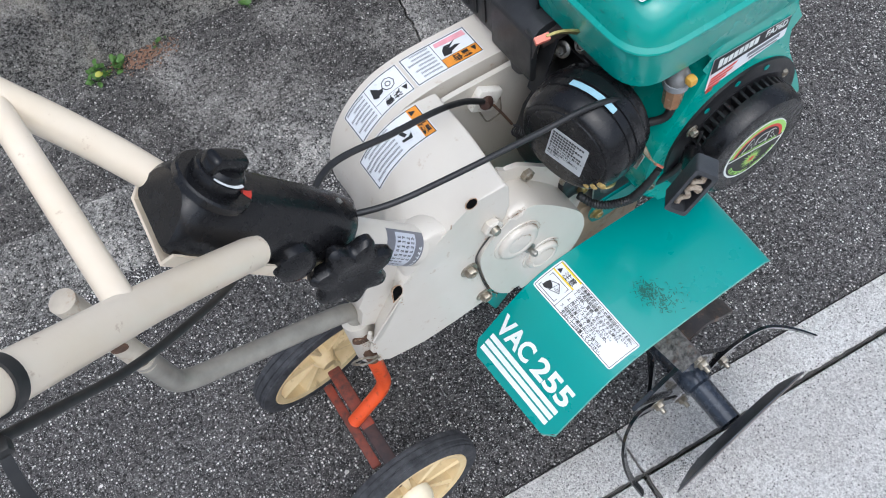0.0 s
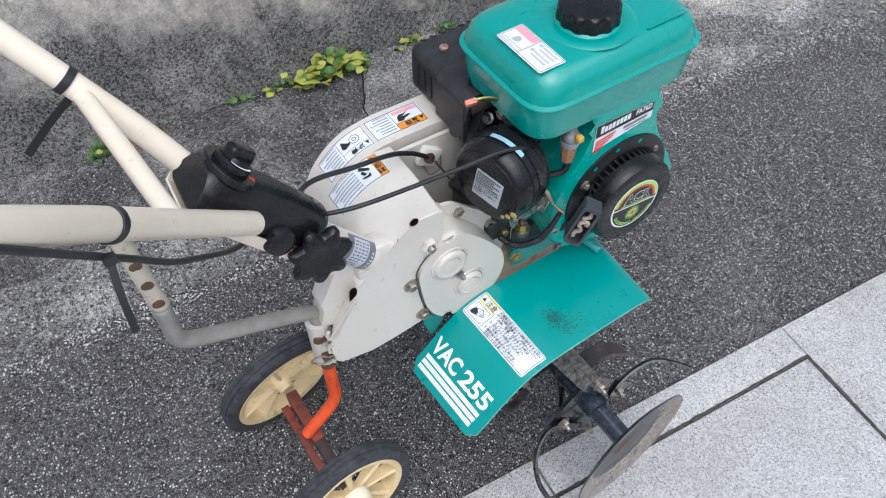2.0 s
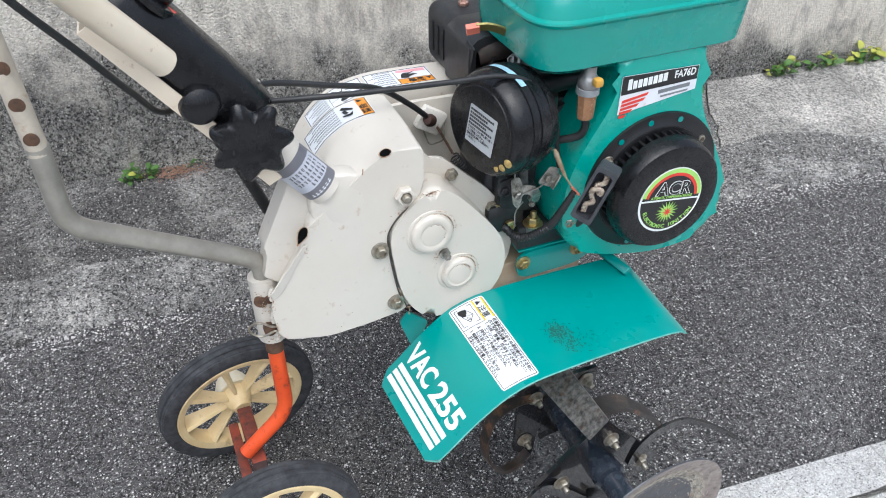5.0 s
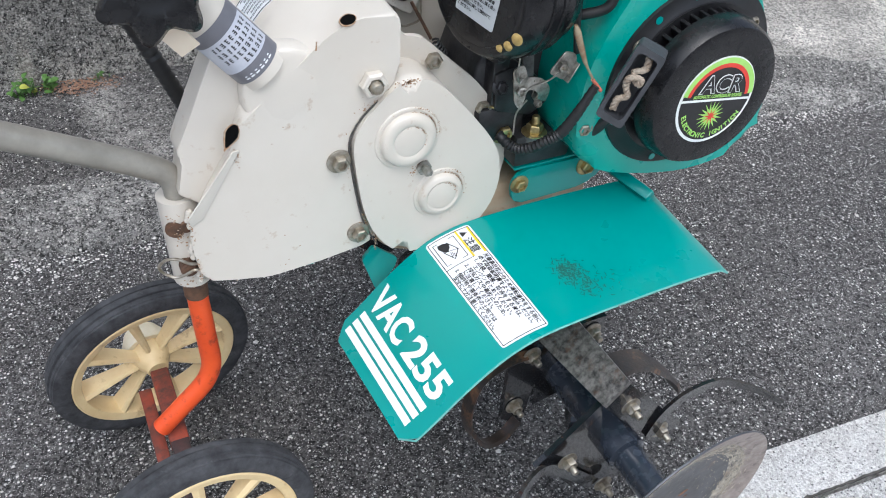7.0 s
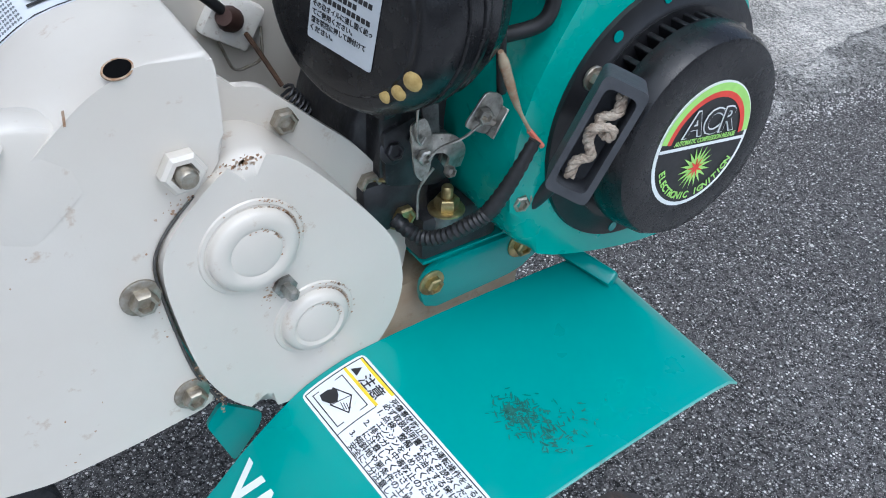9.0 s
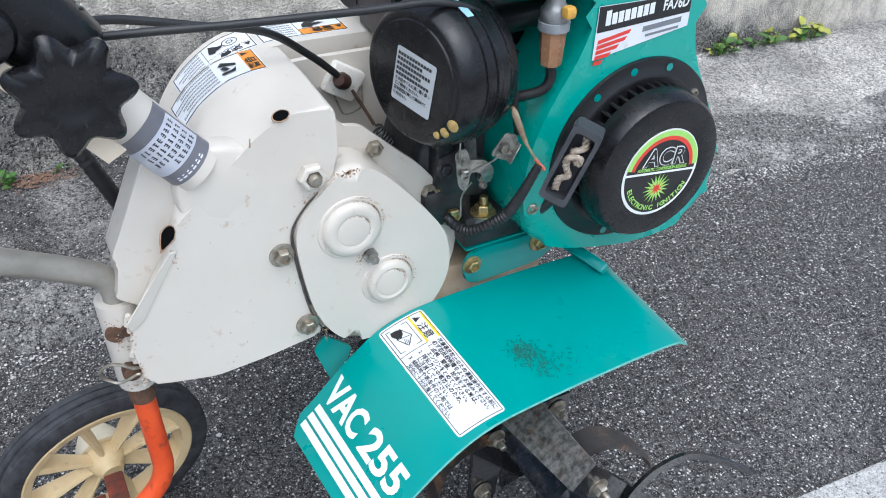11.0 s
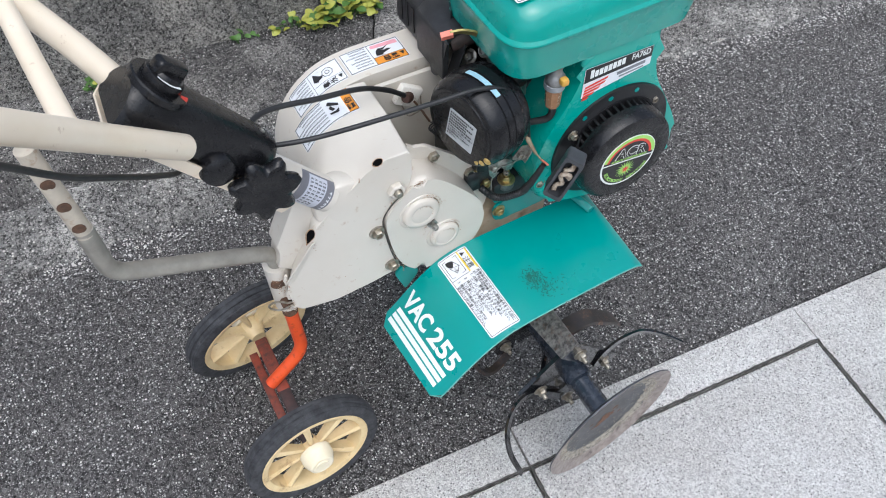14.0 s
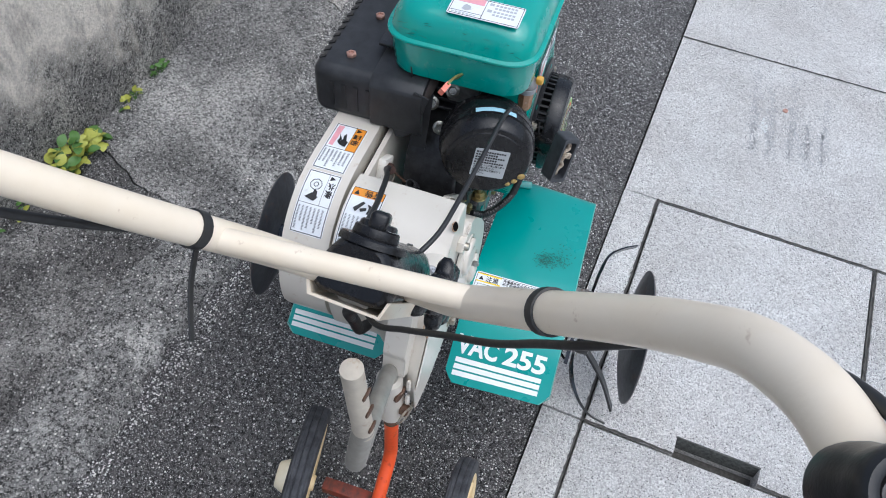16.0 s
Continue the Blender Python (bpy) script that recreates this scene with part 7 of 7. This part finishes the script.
SKP = Vector((SK.x, SK.y - 0.029, SK.z))
bm = bmesh.new()
prof = [(0.012, -0.004), (0.014, 0.004), (0.030, 0.006), (0.0345, 0.010), (0.0350, 0.017), (0.0310, 0.0215), (0.020, 0.0235), (0.0145, 0.0215), (0, 0.0210)]
lathe(prof, SKP, (-0.05, -1, 0.12), 112, bm)
mk = basis(SKP, (-0.05, -1, 0.12)).inverted()
for v in bm.verts:
    q = mk @ v.co
    r = math.hypot(q.x, q.y)
    if r > 0.02:
        k = 1 + (0.15 * math.cos(7 * math.atan2(q.y, q.x)) - 0.02) * min(1, (r - 0.02) / 0.01)
        q.x, q.y = q.x * k, q.y * k
        v.co = mk.inverted() @ q
part("star_knob", bm, GLOSSBLACK, tiller, "black seven-lobed clamp knob")
part("knob_screw", tube([SKP + Vector((0, 0.03, 0)), SKP], 0.006, 12), ZINC, tiller)

# black column cowl with the throttle knob
cowl = bmesh.new()
rows = []
m = basis(C0, CD, CN)
for h, w, up, dn in ((0.142, 0.0250, 0.034, 0.006), (0.146, 0.0280, 0.0385, 0.008), (0.16, 0.0300, 0.0405, 0.009), (0.20, 0.0320, 0.0420, 0.010), (0.235, 0.0335, 0.0430, 0.012), (0.265, 0.0360, 0.0440, 0.012), (0.303, 0.0365, 0.0440, 0.012), (0.3140, 0.0340, 0.0400, 0.010), (0.318, 0.0300, 0.0350, 0.006)):
    pts = round2([(-w, -dn), (w, -dn), (w * 0.96, up * 0.45), (w * 0.55, up), (-w * 0.55, up), (-w * 0.96, up * 0.45)], 0.014, 4)
    rows.append([cowl.verts.new(m @ Vector((x, y, h))) for x, y in pts])
for a, b in zip(rows, rows[1:]):
    for i in range(len(a)):
        cowl.faces.new((a[i], a[(i + 1) % len(a)], b[(i + 1) % len(a)], b[i]))
cowl.faces.new(rows[0][::-1])
cowl.faces.new(rows[-1])
cowl = part("column_cowl", cowl, GLOSSBLACK, tiller, "black plastic column cowl")
TK = C0 + CD * 0.290 + CN * 0.0425
part("dial", lathe([(0.0310, -0.006), (0.0305, -0.0005), (0.0290, 0.0010), (0, 0.0010)], TK, CN, 32), GLOSSBLACK, cowl)
part("throttle_knob", lathe([(0.0205, 0.001), (0.0210, 0.003), (0.0200, 0.0095), (0.0185, 0.0105), (0.0172, 0.0108), (0.0165, 0.0140), (0.0150, 0.0155), (0, 0.0155)], TK, CN, 32), GLOSSBLACK, cowl, "black throttle knob with a white index")
part("knob_grip", block(-0.0085, 0.0085, -0.0150, 0.0190, 0.008, 0.0255, 0.005, 4, basis(TK, CN, CD) @ pose(0, 0, 0, 0, 0, 12)), GLOSSBLACK, cowl)


def ring_arc(origin, axis, side, r0, r1, a0, a1, h, n=14):
    mm = basis(origin, axis, side)
    bm = bmesh.new()
    g = [[bm.verts.new(mm @ Vector((r * math.sin(radians(a0 + (a1 - a0) * i / n)), r * math.cos(radians(a0 + (a1 - a0) * i / n)), h))) for i in range(n + 1)] for r in (r0, r1)]
    for i in range(n):
        bm.faces.new((g[0][i], g[0][i + 1], g[1][i + 1], g[1][i]))
    return bm


part("index_mark", ring_arc(TK, CN, -CD, 0.0174, 0.0202, 55, 135, 0.0111), WHITEPRINT, cowl, "white index line")
part("dial_red", ring_arc(TK, CN, -CD, 0.0222, 0.0292, 2, 36, 0.0013), REDINK, cowl, "red dial mark")
for a in (-14, -27, -40, -50):
    part("dial_white", ring_arc(TK, CN, -CD, 0.0232, 0.0280, a, a + 8, 0.0013, 3), WHITEPRINT, cowl, "white dial print")
part("dial_rim", ring_arc(TK, CN, -CD, 0.0284, 0.0292, -70, 0, 0.0013), WHITEPRINT, cowl, "thin white dial line")
LP = C0 + CD * 0.202
part("cowl_lobe", lathe([(0.0195, 0), (0.0190, 0.010), (0.0165, 0.0165), (0.010, 0.020), (0, 0.0205)], Vector((LP.x, LP.y - 0.024, LP.z)) - CN * 0.004, (0, -1, 0.1), 28), GLOSSBLACK, cowl, "round black boss")
hex_bolt("screw", C0 + CD * 0.165 + CN * 0.0405, CN, 0.003, cowl, False, STEELBIT, 0.002)

# -- handlebars --
BAR_R = 0.0130
left_path = rounded([(-0.4205, -0.004, 0.688), (-0.468, 0.051, 0.767), (-0.5685, 0.125, 0.910), (-0.6435, 0.2135, 1.026), (-0.715, 0.285, 1.070), (-0.790, 0.300, 1.085)], 0.06, 7)
right_path = rounded([(-0.417, -0.044, 0.697), (-0.479, -0.097, 0.788), (-0.5506, -0.1752, 0.9105), (-0.592, -0.2265, 0.985), (-0.624, -0.256, 1.031), (-0.6545, -0.2745, 1.0526), (-0.684, -0.2886, 1.0587), (-0.713, -0.302, 1.0566), (-0.755, -0.318, 1.049)], 0.03, 7)
left_bar = part("handlebar", tube(left_path, BAR_R, 26), CREAM_BAR, tiller, "cream steel handlebar on the wall side")
right_bar = part("handlebar", tube(right_path, BAR_R, 26), CREAM_BAR, tiller, "cream steel handlebar with rust spots")
part("brace", tube([(-0.512, 0.080, 0.826), (-0.497, -0.112, 0.822)], 0.0095, 18), CREAM_BAR, tiller, "cream steel cross brace")
for path, parent, end in ((right_path, right_bar, True), (left_path, left_bar, False)):
    e, d = path[-1], (path[-1] - path[-2]).normalized()
    if end:
        d = Vector((-0.4, -0.1, 0.9)).normalized()
        s = Vector((-0.7030, -0.2865, 1.0850)) - d * 0.0095
    else:
        s = e
    grip = part("grip", lathe([(0.0130, -0.022), (0.0155, -0.022), (0.0160, -0.016), (0.0158, -0.008), (0.0150, -0.004), (0.0146, 0.002), (0.0146, 0.008), (0.0138, 0.0120), (0.0122, 0.0138), (0.0100, 0.0138), (0.0084, 0.0128), (0.0078, 0.0040), (0, 0.0035)], s, d, 36), PLASTIC, tiller, "black plastic lever pivot" if end else "black rubber grip end")
    part("end_screw", lathe([(0.0058, 0), (0.0058, 0.002), (0.0048, 0.0034), (0.0018, 0.0036), (0.0014, 0.0024), (0, 0.0022)], s + d * 0.0035, d, 16), DARKALLOY, grip, "dull dark screw in the grip's end")
e, d = right_path[-1], (right_path[-1] - right_path[-2]).normalized()
sleeve = [q for q in right_path if q.x < -0.681]
part("grip_sleeve", tube([sleeve[0] + (sleeve[0] - sleeve[1]).normalized() * 0.002, *sleeve, sleeve[-1] + d * 0.002], 0.0152, 24), PLASTIC, right_bar, "black rubber grip sleeve")
part("lever_clamp", block(-0.008, 0.008, 0.008, 0.025, -0.008, 0.022, 0.004, 3, basis((-0.690, -0.284, 1.069), (-0.8, -0.3, 0.1), (0.2, -0.75, 0.6))), PLASTIC, tiller, "black clutch lever clamp")


# -- cables and ties --
def cable(path, r, label):
    return part("cable", tube(catmull(path, 9), r, 12), CABLE, tiller, label)


cable([C0 + CD * 0.158 + Vector((0.0, 0.022, 0.006)), (-0.318, 0.046, 0.619), (-0.250, 0.056, 0.600), (-0.195, 0.066, 0.582), (-0.155, 0.082, 0.550), (-0.130, 0.088, 0.526), (-0.120, 0.092, 0.514)], 0.0034, "black clutch cable")
cable([C0 + CD * 0.155 + CN * 0.020, (-0.300, -0.030, 0.634), (-0.246, -0.036, 0.632), (-0.153, -0.042, 0.629), (-0.096, -0.045, 0.627), (-0.060, -0.048, 0.612), (-0.034, -0.052, 0.575), (-0.027, -0.052, 0.530), (-0.018, -0.045, 0.502)], 0.0029, "black throttle cable")
cable([(-0.686, -0.303, 1.076), (-0.664, -0.2935, 1.066), (-0.640, -0.281, 1.048), (-0.614, -0.263, 1.018), (-0.593, -0.241, 0.978), (-0.576, -0.216, 0.937), (-0.561, -0.193, 0.900), (-0.540, -0.170, 0.858), (-0.512, -0.136, 0.798), (-0.479, -0.093, 0.737), (-0.449, -0.048, 0.678), (-0.425, -0.008, 0.634), (-0.392, 0.024, 0.630)], 0.0030, "black cable slung under the handlebar")
cable([(-0.650, 0.215, 0.975), (-0.572, 0.143, 0.884), (-0.514, 0.096, 0.829), (-0.486, 0.077, 0.792), (-0.459, 0.059, 0.754), (-0.425, 0.045, 0.690), (-0.395, 0.035, 0.650)], 0.0036, "black cable along the handlebar")
LO = catmull([C0 + CD * 0.16 - CN * 0.03 + Vector((0, 0.025, 0)), (-0.362, 0.048, 0.540), (-0.345, 0.050, 0.495), (-0.328, 0.052, 0.452), (-0.300, 0.054, 0.420)], 14)
part("loom", tube(LO, 0.0072, 12, scale=[1.0 if i % 2 else 0.84 for i in range(len(LO))]), CABLE, tiller, "black corrugated loom")


def tie(path, frac, tail, parent, wide=0.0055):
    i = int(len(path) * frac)
    c, d = path[i], (path[min(i + 1, len(path) - 1)] - path[i - 1]).normalized()
    part("tie_band", lathe([(BAR_R + 0.0002, -0.0042), (BAR_R + 0.0018, -0.0040), (BAR_R + 0.0018, 0.0040), (BAR_R + 0.0002, 0.0042), (BAR_R + 0.0002, -0.0042)], c, d, 28), CABLE, parent, "black cable tie")
    h = c + tail[0]
    part("tie_head", block(-0.005, 0.005, -0.004, 0.004, -0.0035, 0.0035, 0.0015, 2, Matrix.Translation(h)), CABLE, parent)
    part("tie_tail", sweep(catmull([h, c + tail[1], c + tail[2]], 6), rect(wide, 0.0014), up=(1, 0.2, 0)), CABLE, parent, "loose tail of a cable tie")


def nearest(path, p):
    return min(range(len(path)), key=lambda i: (path[i] - Vector(p)).length) / len(path)


dense_l, dense_r = [], []
for src, dst in ((left_path, dense_l), (right_path, dense_r)):
    for a, b in zip(src, src[1:]):
        dst += [a + (b - a) * k / 10 for k in range(10)]
tie(dense_l, nearest(dense_l, (-0.523, 0.088, 0.842)), (Vector((0.006, 0.004, -0.018)), Vector((-0.026, -0.004, -0.034)), Vector((-0.060, -0.020, -0.050))), left_bar, 0.0085)
tie(dense_r, nearest(dense_r, (-0.550, -0.166, 0.904)), (Vector((-0.010, -0.024, -0.008)), Vector((-0.014, -0.040, -0.030)), Vector((-0.016, -0.052, -0.058))), right_bar)

# paint chips and rust on the cream steel
rnd = random.Random(12)
bm = bmesh.new()
for k in range(9):
    x, z = rnd.uniform(-0.36, -0.18), rnd.uniform(0.335, 0.55)
    if z > 0.50 + (x + 0.36) * 0.5 + 0.04 or z > 0.43 + (x + 0.363) * 1.6 or (x > -0.225 and 0.34 < z < 0.5):
        continue
    s = rnd.uniform(0.0003, 0.0009)
    bm.faces.new([bm.verts.new((x + s * math.cos(t) * rnd.uniform(0.5, 1.2), -0.0303, z + s * math.sin(t) * rnd.uniform(0.5, 1.6))) for t in (0, 1.2, 2.6, 4, 5.2)])
part("chipped_paint", bm, RUSTLINE, side_cover, "tiny rust specks")["kind"] = "stuff"


def rust_at(spots, name, parent, seed, label):
    """Small rust flecks scattered round given places on the near face."""
    rnd = random.Random(seed)
    bm = bmesh.new()
    for x, y, z, n, sx, sz in spots:
        for _ in range(n):
            q = Vector((x + rnd.gauss(0, sx), y, z + rnd.gauss(0, sz)))
            s = rnd.uniform(0.0003, 0.0011)
            bm.faces.new([bm.verts.new(q + Vector((s * math.cos(t) * rnd.uniform(0.6, 1.3), 0, s * math.sin(t) * rnd.uniform(0.6, 1.3)))) for t in (0, 1.2, 2.6, 4, 5.2)])
    ob = part(name, bm, RUSTLINE, parent, label)
    ob["kind"] = "stuff"
    return ob


rust_at([(-0.3125, -0.0308, 0.458, 16, 0.0012, 0.006), (-0.205, -0.0306, 0.4800, 22, 0.006, 0.0035), (-0.2215, -0.0306, 0.43, 12, 0.0006, 0.02), (-0.2010, -0.0306, 0.352, 10, 0.0015, 0.008), (-0.300, -0.0306, 0.340, 4, 0.02, 0.002), (-0.1985, -0.0318, 0.3420, 40, 0.0016, 0.006), (-0.2080, -0.0318, 0.3640, 40, 0.0016, 0.008), (-0.1700, -0.0345, 0.4965, 50, 0.008, 0.0016)], "rust_stain", side_cover, 31, "rust at seams and welds")
rust_at([(-0.3640, -0.0178, 0.3850, 40, 0.0030, 0.005), (-0.3600, -0.0182, 0.4060, 16, 0.006, 0.0025), (-0.3610, -0.0185, 0.334, 18, 0.007, 0.003), (-0.3560, -0.0306, 0.398, 22, 0.0008, 0.007), (-0.3552, -0.0306, 0.356, 22, 0.0008, 0.008)], "rust_stain", tiller, 32, "dark rust round the pin holes")
part("scratch", shift(bars([(0, 0, 0.0012, 0.0075)]), lambda a, b, h: Vector((-0.2455 + a + b * 0.1, -0.0302 - h, 0.536 + b))), RUSTLINE, side_cover, "rusty scratch mark")

# flat sheet faces keep flat shading beside their rounded edges
for ob in (side_cover, chain_case, belt_cover, housing, muff):
    ob.modifiers.new("flat_faces", "WEIGHTED_NORMAL").keep_sharp = True
